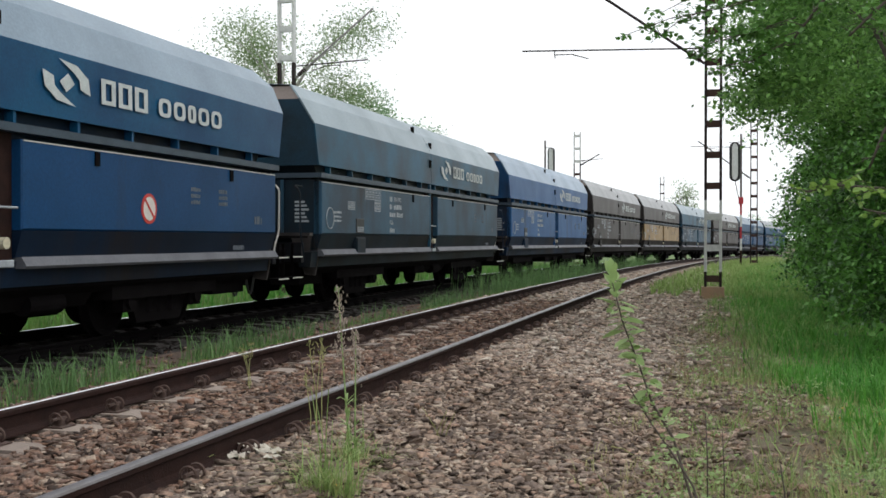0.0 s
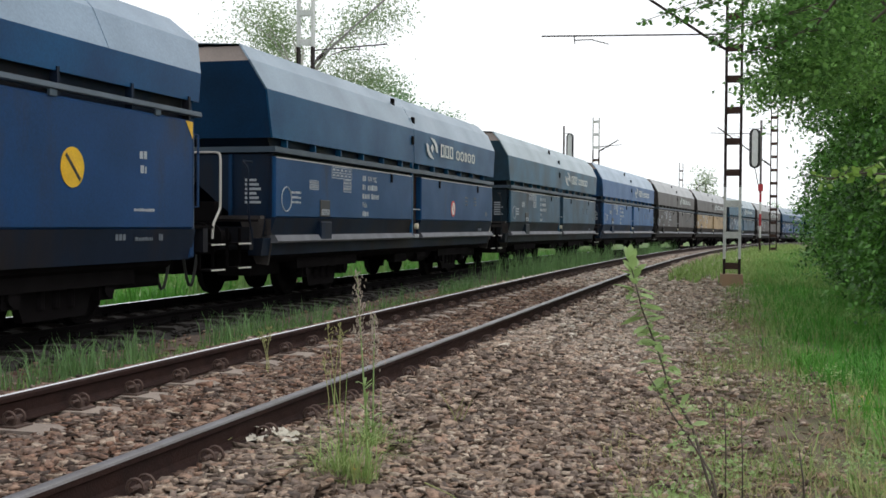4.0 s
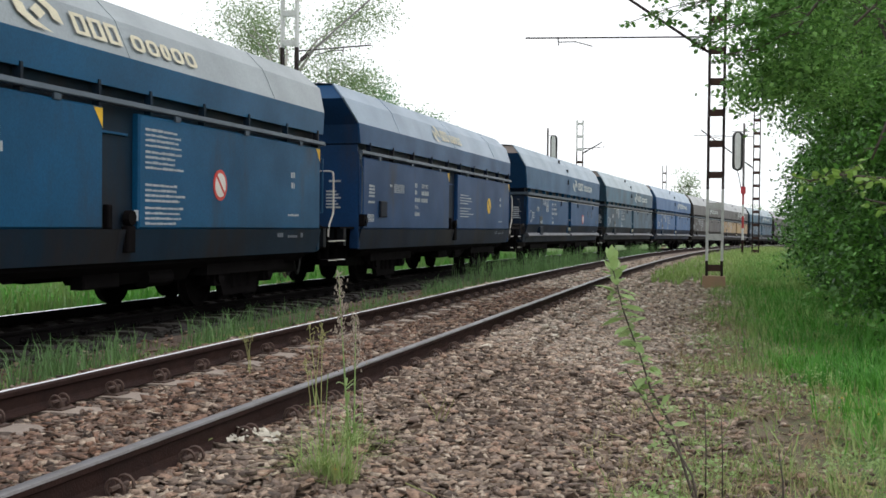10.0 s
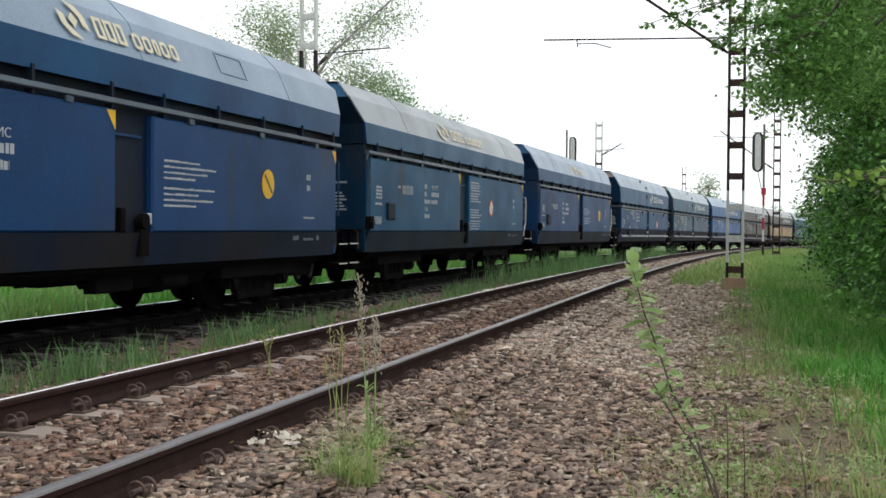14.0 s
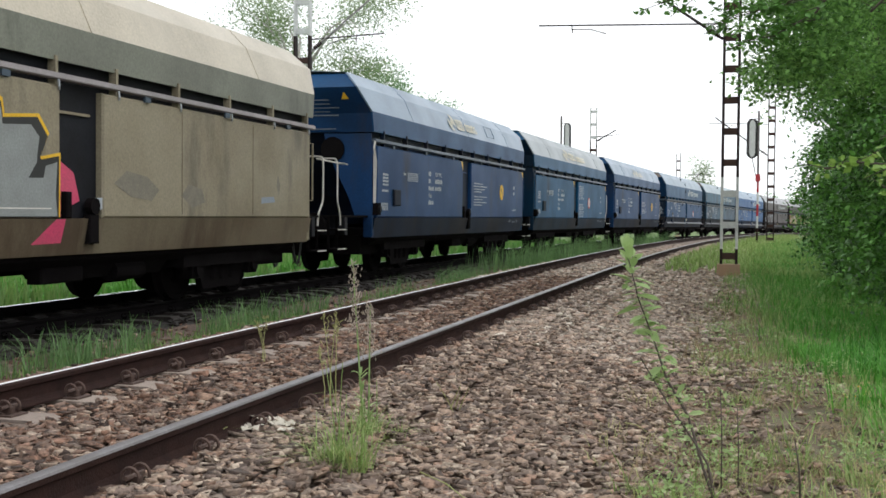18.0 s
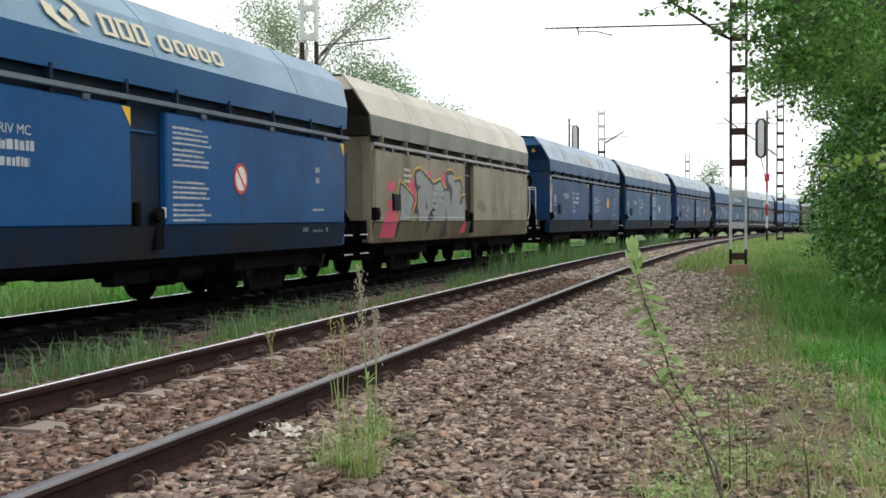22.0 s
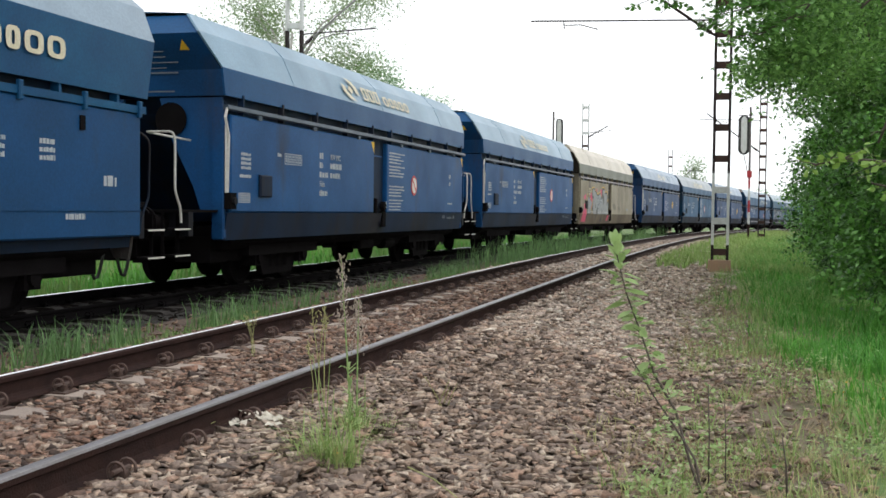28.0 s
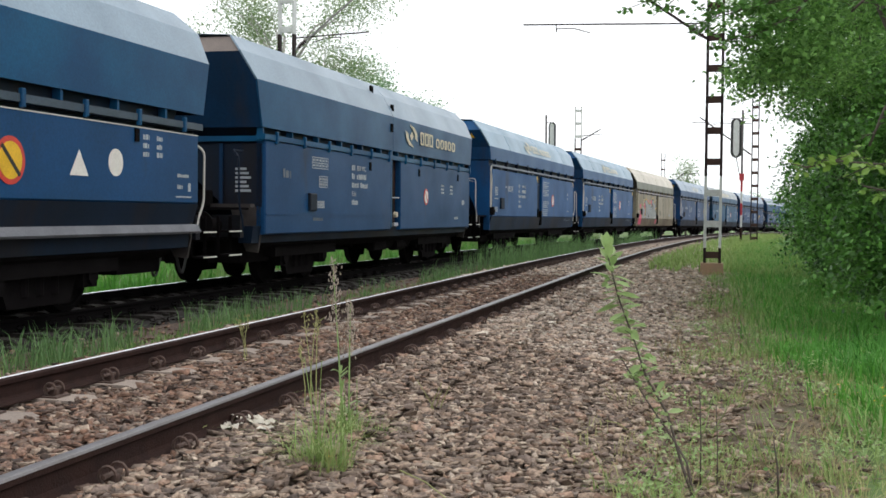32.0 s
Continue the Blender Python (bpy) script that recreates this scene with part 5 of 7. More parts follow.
OUTLINE = [(2.81, 2.26), (2.89, 2.34), (3.01, 2.38), (3.25, 2.41), (3.64, 2.32), (4.3, 2.11), (4.89, 2.22), (5.28, 1.99), (5.36, 2.01), (5.29, 2.29), (5.41, 2.44), (5.84, 2.47), (6.04, 2.4), (6.07, 2.24), (6.66, 2.29), (6.85, 2.09), (6.69, 1.83), (7.06, 1.89), (7.05, 1.21), (2.95, 1.21), (3.14, 1.39), (2.75, 1.39), (2.99, 1.64), (3.0, 1.89), (2.85, 2.01)]
LEFT = [(1.72, 1.22), (1.84, 1.4), (1.72, 1.62), (1.84, 2.08), (2.18, 1.99), (2.45, 1.9), (2.76, 1.79), (2.84, 1.68), (2.63, 1.44), (2.6, 1.22)]
for pts in (OUTLINE, LEFT):
    decal("graffiti_edge", cream, [(a + (0.03 if a > 4.9 else -0.03), b + (0.04 if b > 1.5 else 0.0)) for a, b in pts], YELLOW, GX, 0.005, label="yellow spray-painted edge")
    decal("graffiti_outline", cream, pts, BLACK, GX, 0.008, label="black spray-painted outline")
decal("graffiti_letter", cream, [(2.97, 2.25), (3.01, 2.29), (3.28, 2.35), (3.64, 2.24), (4.26, 2.03), (4.34, 2.04), (4.85, 2.16), (5.08, 2.03), (5.12, 1.9), (5.2, 1.93), (5.59, 1.95), (5.71, 1.85), (5.9, 1.93), (5.79, 2.07), (5.52, 2.17), (5.44, 2.32), (5.8, 2.36), (6.03, 2.34), (6.06, 2.17), (6.54, 2.2), (6.69, 2.08), (6.65, 1.87), (6.64, 1.69), (6.8, 1.77), (7.02, 1.82), (6.99, 1.45), (7.02, 1.22), (3.1, 1.22), (3.18, 1.38), (3.07, 1.52), (3.11, 1.73), (3.08, 1.88), (3.32, 2.0), (3.01, 2.04)], SPRAY_GREY, GX, 0.011, label="grey spray-painted letter shapes")
decal("graffiti_letter", cream, [(1.78, 1.24), (1.9, 1.4), (1.8, 1.62), (1.9, 2.0), (2.17, 1.93), (2.45, 1.85), (2.74, 1.74), (2.78, 1.68), (2.58, 1.46), (2.55, 1.24)], SPRAY_GREY, GX, 0.011, label="grey spray-painted letter shape")
for pts in ([(3.66, 1.74), (3.81, 1.51), (3.65, 1.47)], [(5.12, 1.9), (5.2, 1.93), (5.03, 1.58)], [(5.59, 1.94), (5.9, 1.9), (5.7, 1.62)], [(6.69, 1.86), (6.8, 1.77), (6.76, 1.64), (6.49, 1.63)], [(4.3, 1.7), (4.43, 1.66), (4.36, 1.45), (4.24, 1.28), (3.82, 1.32), (3.8, 1.25), (4.2, 1.24)], [(5.3, 1.52), (5.4, 1.22), (5.24, 1.22)]):
    decal("graffiti_counter", cream, pts, BLACK, GX, 0.014)
for pts in ([(3.84, 1.19), (4.0, 1.19), (3.92, 0.93), (3.8, 0.9)], [(5.24, 1.19), (5.4, 1.19), (5.44, 1.05), (5.66, 0.86), (4.95, 0.86), (5.18, 1.05)], [(1.68, 1.19), (1.9, 1.19), (1.72, 0.84)]):
    decal("graffiti_drip", cream, pts, BLACK, GX, 0.006)
decal("scratch", cream, [(2.1, 1.3), (6.9, 1.3), (6.9, 1.312), (2.1, 1.312)], SIGN_WHITE, GX, 0.0145)
bars([(3.85 - 7.275 + 0.12, 1.96 - i * 0.15, ln, 0.1) for i, ln in enumerate((0.5, 0.4, 0.5, 0.3, 0.25))] + [(4.6 - 7.275 - 0.1, 1.96 - i * 0.15, ln, 0.1) for i, ln in enumerate((0.35, 0.45, 0.4))], LETTER, cream, GX + 0.017)
bars([(h_ - 7.475, 2.3 - i * 0.12, ln, 0.07) for h_ in (2.1,) for i, ln in enumerate((0.5, 0.6, 0.45))], CREAM_LETTER, cream, GX + 0.001)
for pts in ([(8.2, 1.62), (8.5, 1.78), (9.0, 1.72), (9.3, 1.56), (9.1, 1.42), (8.6, 1.46)], [(9.9, 1.5), (10.1, 1.66), (10.5, 1.6), (10.6, 1.42), (10.2, 1.34)], [(13.1, 1.7), (13.16, 1.9), (13.26, 1.72), (13.2, 1.55)]):
    decal("soot_smudge", cream, pts, SMUDGE, GX, 0.003, label="dark sooty smudge")
decal("blue_scuff", cream, [(12.5, 1.42), (13.05, 1.45), (13.0, 1.54), (12.52, 1.52)], SCUFF, GX, 0.003, label="pale blue paint scuff")
for y in (9.72, 12.0):
    part("door_seam", Shape().box(GX, GX + 0.004, y - 7.275 - 0.006, y - 7.275 + 0.006, 1.25, 2.62), CREAM_SKIRT, cream)
# marks of the last wagon
decal("white_triangle", last, [(-0.2, 1.68), (0.2, 1.68), (0.0, 1.99)], SIGN_WHITE, HW + 0.02, 0.005, 4.65, "white painted triangle")
part("white_disc", Shape().disc(HW + 0.021, 5.47, 1.87, 0.17, 24, 0.006), SIGN_WHITE, last, "white painted disc")
# warning triangle and lines of lettering on the end walls of the laddered wagons
for w in [q for q, _ in TRAIN if "triangle on its end" in q["label"] or "pale handrails" in q["label"] or "dusty roof" in q["label"]]:
    sh = Shape()
    for i in range(6):
        z = 3.28 + i * 0.075 if i < 5 else 3.0
        yy = -7.28 - 0.06 - max(z - 3.34, 0) * 0.68 - 0.012
        sh.box(0.05, random.Random(i).uniform(0.45, 0.72), yy, yy + 0.004, z, z + 0.022)
    tagged(part("lettering", sh, LETTER_DIM, w), kind="stuff")
    part("end_opening", Shape().disc(0.5, -7.275 + 0.02, 2.6, 0.26, 20, 0.024, "y"), UNDER, w, "dark round opening in the end")
    tri = Shape()
    tri.v = [(0.8, -7.53, 3.6), (0.96, -7.53, 3.6), (0.88, -7.625, 3.74)]
    tri.f = [(0, 1, 2)]
    part("warning_triangle", tri, YELLOW, w, "yellow warning triangle")


# ---- plants ----
def kites(rng, centres, size, droop=0.35, spread=1.0, narrow=0.55):
    """Leaves as folded kites at the given places, each turned its own way."""
    n = len(centres)
    size = size * rng.uniform(0.7, 1.3, n)[:, None]
    a = rng.uniform(0, 2 * np.pi, n)
    el = rng.normal(-droop, 0.5, n)
    d = np.stack([np.cos(a) * np.cos(el), np.sin(a) * np.cos(el), np.sin(el)], 1)
    up = rng.normal(0, 0.55 * spread, (n, 3)) + (0, 0, 1)
    side = np.cross(d, up)
    side /= np.linalg.norm(side, axis=1)[:, None] + 1e-6
    nor = np.cross(side, d)
    w = narrow * size
    v = np.stack([centres, centres + d * size * 0.45 + side * w * 0.5 + nor * size * 0.06, centres + d * size, centres + d * size * 0.45 - side * w * 0.5 + nor * size * 0.06], 1).reshape(-1, 3)
    f = np.arange(4 * n).reshape(-1, 4)
    return v, f


def blades(rng, feet, height, width, lean=0.35):
    """Grass blades: a bent strip of two faces each, as one quad and one tip."""
    n = len(feet)
    h = height * rng.uniform(0.45, 1.25, n)[:, None]
    a = rng.uniform(0, 2 * np.pi, n)
    out = np.stack([np.cos(a), np.sin(a), np.zeros(n)], 1)
    side = np.stack([-np.sin(a), np.cos(a), np.zeros(n)], 1) * (width * rng.uniform(0.6, 1.3, n))[:, None]
    ln = (lean * rng.uniform(0.2, 1.6, n))[:, None]
    mid = feet + out * h * ln * 0.35 + np.array([0, 0, 1]) * h * 0.6
    tip = feet + out * h * ln + np.array([0, 0, 1]) * h * (1 - 0.25 * ln)
    v = np.stack([feet - side / 2, feet + side / 2, mid + side * 0.38, mid - side * 0.38, tip], 1).reshape(-1, 3)
    k = np.arange(n)[:, None] * 5
    f = np.concatenate([k + [0, 1, 2], k + [0, 2, 3], k + [3, 2, 4]])
    return v, f


def on_line(s, lat, z):
    """at() for arrays."""
    a = np.maximum(s - BEND, 0) / RADIUS
    x = RADIUS * (1 - np.cos(a)) + lat * np.cos(a)
    y = np.minimum(s, BEND) + RADIUS * np.sin(a) - lat * np.sin(a)
    dip = -0.00006 * np.clip(s - 20, 0, 130) ** 2
    return np.stack([x, y, z + dip], 1)


G_LAT = np.linspace(-40, 12, 521)
G_Z = np.array([ground_z(q) for q in G_LAT])


def strewn(rng, n, s0, s1, l0, l1, dense_near=0.0, lift=0.0):
    u = rng.uniform(0, 1, n)
    s = s0 + (s1 - s0) * (u ** (1 + dense_near))
    lat = rng.uniform(l0, l1, n)
    return s, lat, on_line(s, lat, np.interp(lat, G_LAT, G_Z) + lift)


def patchy(s, lat, keep, scale=1.0, seed=0.0):
    """Which of the places lie in patches of a noise."""
    q = np.array([noise.noise(Vector((a * scale + seed, b * scale, seed))) for a, b in zip(s, lat)])
    return q > np.quantile(q, 1 - keep)


def grass_stuff(name, label, mat, rng, p, height, width, lean=0.35):
    v, f = blades(rng, p, height, width, lean)
    return tagged(cloud(name, v, f, mat), label, "grass", kind="stuff")


rng = np.random.default_rng(11)
# strip between the tracks: tufts with bare brown gaps
TUFTS = [(8.9, 9.15, 0.5), (9.75, 10.5, 0.75), (10.5, 10.9, 0.12), (10.9, 15.6, 0.85), (15.6, 18.6, 0.1), (18.6, 24, 0.6), (24, 30, 0.6), (30, 62, 0.9)]


def tufty(s):
    d = np.full(len(s), 0.05)
    for a, b, k in TUFTS:
        d = np.where((s > a) & (s < b), k, d)
    return d


s, lat, p = strewn(rng, 15000, 8, 62, -6.95, -5.0, 0.6)
k = rng.uniform(0, 1, len(s)) < tufty(s) * np.interp(lat, [-6.95, -6.5, -5.6, -5.0], [0.5, 1.0, 0.9, 0.25])
k &= patchy(s, lat, 0.75, 1.4, 3.1)
grass_stuff("grass_strip", "uneven green grass between the two tracks", GRASS_MID, rng, p[k], 0.15, 0.011, 0.8)
s, lat, p = strewn(rng, 11000, 8, 40, -6.9, -5.7, 0.5)
k = (rng.uniform(0, 1, len(s)) < tufty(s)) & patchy(s, lat, 0.34, 1.3, 9.4)
grass_stuff("tall_grass_tufts", "tall green grass tufts beside the train", GRASS_TUFT, rng, p[k], 0.4, 0.011, 0.55)
s, lat, p = strewn(rng, 3600, 26, 62, -7.0, -5.4)
k = patchy(s, lat, 0.6, 0.35, 5.5)
grass_stuff("weed_belt", "tall greyish weeds in front of the far wagons", GRASS_TUFT, rng, p[k], 0.75, 0.014, 0.3)
# verge on the right: trodden and weedy at the ballast, lush towards the bushes
def verge_edge(q):
    return np.interp(q, [5, 6, 8, 10, 15, 21, 30, 60], [1.3, 1.15, 0.88, 0.64, 0.3, 0.08, -0.15, -0.6]) + 0.12 * np.sin(q * 2.1) + 0.1 * np.sin(q * 0.9 + 1)


s, lat, p = strewn(rng, 60000, 4.2, 70, -0.7, 2.6, 0.9)
edge = verge_edge(s)
deep = lat > edge + 0.05 + rng.normal(0, 0.13, len(s))
k = deep & (patchy(s, lat, 0.7, 1.3, 8.5) | (lat > edge + 0.75))
# Lush growth; its deeper green also holds the bushes' shade.
grass_stuff("lush_grass", "deep green lush grass below the bushes", GRASS_LUSH, rng, p[k], 0.27, 0.012, 0.8)
k &= patchy(s, lat, 0.4, 1.1, 27.7) & (rng.uniform(0, 1, len(s)) < np.where(s > 10, 0.85, 0.3))
grass_stuff("bright_grass", "bright young grass among the lush blades", GRASS_PALE, rng, p[k] + np.array([0.012, 0.02, 0.0]), 0.27, 0.009, 0.9)
thin = rng.uniform(0, 1, len(s)) < np.clip((lat - edge + 0.85) / 0.8, 0.0, 1) ** 1.2
bare = patchy(s, lat, np.where(s < 12, 0.36, 0.16), 2.1, 51.3)
k = ~deep & thin & patchy(s, lat, 0.52, 2.6, 12.5) & ~bare
grass_stuff("verge_grass", "light green grass between ballast and bushes", GRASS_PALE, rng, p[k], 0.14, 0.008, 1.2)
k = ~deep & thin & patchy(s, lat, 0.3, 1.5, 33.1) & ~bare
grass_stuff("verge_tufts", "darker green grass tufts scattered over the verge", GRASS_MID, rng, p[k], 0.2, 0.009, 0.9)
s, lat, p = strewn(rng, 9000, 4.2, 30, -0.85, 1.3, 0.9)
k = patchy(s, lat, 0.3, 1.9, 1.7)
grass_stuff("dry_verge_grass", "yellowish dry grass along the ballast edge", GRASS_DRY, rng, p[k], 0.15, 0.005, 1.0)
s, lat, p = strewn(rng, 16000, 4.2, 22, -0.6, 1.3, 0.8)
k = patchy(s, lat, 0.55, 1.8, 4.7)
grass_stuff("dead_stems", "brown dead stems lying among the weeds", DEAD_STEM, rng, p[k], 0.09, 0.006, 2.6)
s, lat, p = strewn(rng, 16000, 25, 95, -1.9, 2.5, 0.2)
k = ~((s < 27.8) & (np.abs(lat + 0.55) < 0.7))
s, lat, p = s[k], lat[k], p[k]
grass_stuff("far_verge_grass", "bright green grass at the outside of the curve", GRASS, rng, p, 0.3, 0.03, 0.6)
s, lat, p = strewn(rng, 22000, 4.2, 26, -0.5, 1.6, 0.8)
k = patchy(s, lat, 0.26, 2.0, 7.7)
q = p[k] + np.stack([np.zeros(k.sum()), np.zeros(k.sum()), rng.uniform(0.0, 0.14, k.sum())], 1)
v, f = kites(rng, q, 0.036, 0.0, 1.0, 0.5)
tagged(cloud("low_weeds", v, f, LEAF_LIGHT), "low broad-leaved weeds among the verge grass", "weeds", kind="stuff")
q = on_line(np.full(26, 8.2) + rng.normal(0, 0.35, 26), np.full(26, 0.86) + rng.normal(0, 0.16, 26), rng.uniform(-0.3, -0.18, 26))
v, f = kites(rng, q, 0.016, 0.0, 0.5, 0.9)
tagged(cloud("yellow_flowers", v, f, YELLOW), "tiny yellow flowers in the verge grass", "flowers", kind="stuff")
s2, lat2, p2 = strewn(rng, 6000, 4.2, 12, -0.3, 1.6, 0.5)
k = patchy(s2, lat2, 0.3, 2.4, 15.2)
grass_stuff("short_verge_grass", "short sparse grass on the trodden verge", GRASS, rng, p2[k], 0.09, 0.007, 1.2)
s3, lat3, p3 = strewn(rng, 15000, 6, 34, -0.5, 2.4, 0.7)
edge = verge_edge(s3)
k = patchy(s3, lat3, 0.1, 2.2, 21.3) & (lat3 > edge - 0.45)
half = rng.uniform(0, 1, len(s3)) < 0.5
grass_stuff("tall_verge_tufts", "tall lush grass tufts standing out of the verge", GRASS_LUSH, rng, p3[k & half], 0.3, 0.011, 0.8)
grass_stuff("pale_verge_tufts", "tall pale grass tufts standing out of the verge", GRASS_PALE, rng, p3[k & ~half], 0.28, 0.008, 0.9)
# meadow beyond the train
s, lat, p = strewn(rng, 34000, 8, 75, -30, -10.9, 0.3)
k = patchy(s, lat, 0.6, 0.5, 40.1)
grass_stuff("meadow_grass", "bright green meadow grass beyond the train", GRASS_LUSH, rng, p[k], 0.5, 0.035, 0.8)
grass_stuff("meadow_weeds", "light green taller weeds in the meadow", GRASS_MID, rng, p[~k], 0.65, 0.03, 0.6)


def leafy(name, label, category, foot, trunk_h, girth, limbs, clumps, n, size, mat, bark, seed, lean=(0, 0), spread=1.0, group="", narrow=0.55, shell=False):
    """A tree: a tapered trunk, limbs out to the clumps, and leaves gathered in uneven clumps. clumps: (x, y, z, radius) from the foot."""
    r = np.random.default_rng(seed)
    t = thing(name, label, category, pose(*foot), group)
    line, thick = [Vector((0, 0, -0.1))], [girth]
    for i in range(6):
        w = (i + 1) / 6
        line.append(Vector((lean[0] * w + r.normal(0, 0.06) * trunk_h * 0.2, lean[1] * w + r.normal(0, 0.06) * trunk_h * 0.2, trunk_h * w)))
        thick.append(girth * (1 - 0.72 * w))
    trunk = Shape().taper(line, thick, 10)
    part("trunk", trunk, bark, t, smooth=True)
    cl = np.array(clumps, float)
    for i in range(min(limbs, len(cl))):
        c = Vector(cl[i][:3])
        base = Vector((lean[0], lean[1], trunk_h)) * min(max(c.z / max(trunk_h * 1.35, 0.1), 0.18), 0.95)
        m = base.lerp(c, 0.5) + Vector((0, 0, 0.12 * (c - base).length))
        lb = Shape().rod(base, m, girth * 0.34, 6, girth * 0.2).rod(m, c, girth * 0.2, 6, girth * 0.06)
        for _ in range(3):
            d = Vector(r.normal(0, 1, 3)).normalized() * cl[i][3] * 0.9
            lb.rod(m.lerp(c, r.uniform(0.5, 1.0)), c + d, girth * 0.08, 5, girth * 0.02)
        part("limb", lb, bark, t)
    wgt = cl[:, 3] ** 2.2
    # little sprays inside each clump
    ns = max(n // 14, 1)
    sp_c = r.choice(len(cl), ns, p=wgt / wgt.sum())
    d = r.normal(0, 1, (ns, 3))
    d /= np.linalg.norm(d, axis=1)[:, None]
    rad = cl[sp_c, 3] * r.uniform(0.35, 1.08, ns) ** 0.6
    if shell:
        d[:, 2] = np.where(r.uniform(0, 1, ns) < 0.8, np.abs(d[:, 2]), d[:, 2])
        rad = cl[sp_c, 3] * r.uniform(0.82, 1.12, ns)
    sp = cl[sp_c, :3] + d * rad[:, None] * (1, 1, 0.85)
    which = r.integers(0, ns, n)
    pos = sp[which] + r.normal(0, size * 1.5 * spread, (n, 3)) * (1, 1, 0.7)
    v, f = kites(r, pos, size, narrow=narrow)
    cr = cloud("crown", v, f, mat, t)
    tagged(cr, kind="stuff")
    return t


def random_clumps(seed, n, box, r0, r1):
    r = np.random.default_rng(seed)
    (x0, x1), (y0, y1), (z0, z1) = box
    return [(r.uniform(x0, x1), r.uniform(y0, y1), r.uniform(z0, z1), r.uniform(r0, r1)) for _ in range(n)]


# thicket and trees along the right of the line
leafy("roadside_tree", "dense green broadleaf tree overhanging the line", "tree", (2.2, 17.0, -0.5), 5.0, 0.13, 14, random_clumps(21, 40, ((-1.7, 0.9), (-2.6, 3.2), (3.0, 7.4)), 0.4, 0.85) + random_clumps(20, 18, ((-2.0, -1.2), (-2.4, 1.0), (3.0, 5.4)), 0.32, 0.5), 46000, 0.085, LEAF_MID, BARK, 31, spread=1.1, shell=True)
leafy("roadside_tree", "dense green broadleaf tree overhanging the line", "tree", (2.6, 24.0, -0.5), 6.0, 0.15, 14, random_clumps(22, 48, ((-2.1, 1.3), (-3.2, 4.2), (4.0, 9.0)), 0.6, 1.1), 34000, 0.1, LEAF_MID, BARK, 32, spread=1.1, shell=True)
leafy("roadside_tree", "tall green broadleaf tree with pale undersides", "tree", (3.8, 35.0, -0.5), 7.0, 0.16, 12, random_clumps(23, 44, ((-2.3, 1.8), (-5, 6), (5.6, 11.0)), 0.8, 1.4), 20000, 0.15, LEAF, BARK, 33)
leafy("thicket_bush", "dark dense green bush at the foot of the trees", "bush", (1.85, 15.0, -0.5), 1.6, 0.05, 10, random_clumps(24, 44, ((-0.4, 1.1), (-2.4, 2.6), (0.35, 3.1)), 0.26, 0.56), 36000, 0.08, LEAF, BARK, 34, spread=1.1, shell=True)
leafy("thicket_bush", "dark dense green bush at the foot of the trees", "bush", (2.2, 20.0, -0.5), 1.8, 0.05, 10, random_clumps(25, 44, ((-0.6, 1.1), (-2.6, 3.0), (0.3, 3.3)), 0.32, 0.68), 28000, 0.095, LEAF, BARK, 35, spread=1.1, shell=True)
leafy("thicket_bush", "green bush beyond the mast", "bush", (2.4, 27.0, -0.5), 1.8, 0.05, 10, random_clumps(26, 34, ((-0.6, 1.3), (-4, 4), (0.3, 3.6)), 0.5, 0.9) + random_clumps(126, 20, ((-0.95, -0.65), (-3.5, 2), (0.25, 4.2)), 0.35, 0.5), 25000, 0.1, LEAF, BARK, 36, spread=1.1, shell=True)
leafy("thicket_bush", "green bush beyond the mast", "bush", (3.6, 38.0, -0.5), 1.8, 0.05, 8, random_clumps(27, 34, ((-1.3, 1.8), (-7, 7), (0.3, 4.2)), 0.7, 1.2), 15000, 0.15, LEAF, BARK, 37)
leafy("thicket_bush", "green bush beyond the signal", "bush", (6.2, 56.0, -0.6), 2.0, 0.06, 8, random_clumps(28, 26, ((-2.0, 2.5), (-9, 10), (0.3, 5.0)), 0.9, 1.6), 10000, 0.2, LEAF, BARK, 38)
leafy("thicket_bush", "green bush closing the view of the curve", "bush", (11.0, 82.0, -0.8), 2.5, 0.06, 8, random_clumps(29, 26, ((-4, 4), (-12, 12), (0.3, 6.0)), 1.2, 2.2), 7000, 0.28, LEAF, BARK, 39)
leafy("thicket_bush", "green bush close beside the camera", "bush", (2.6, 8.8, -0.5), 1.4, 0.04, 8, random_clumps(30, 16, ((-0.5, 0.9), (-1.0, 1.4), (0.4, 2.2)), 0.35, 0.5), 6000, 0.07, LEAF, BARK, 40)


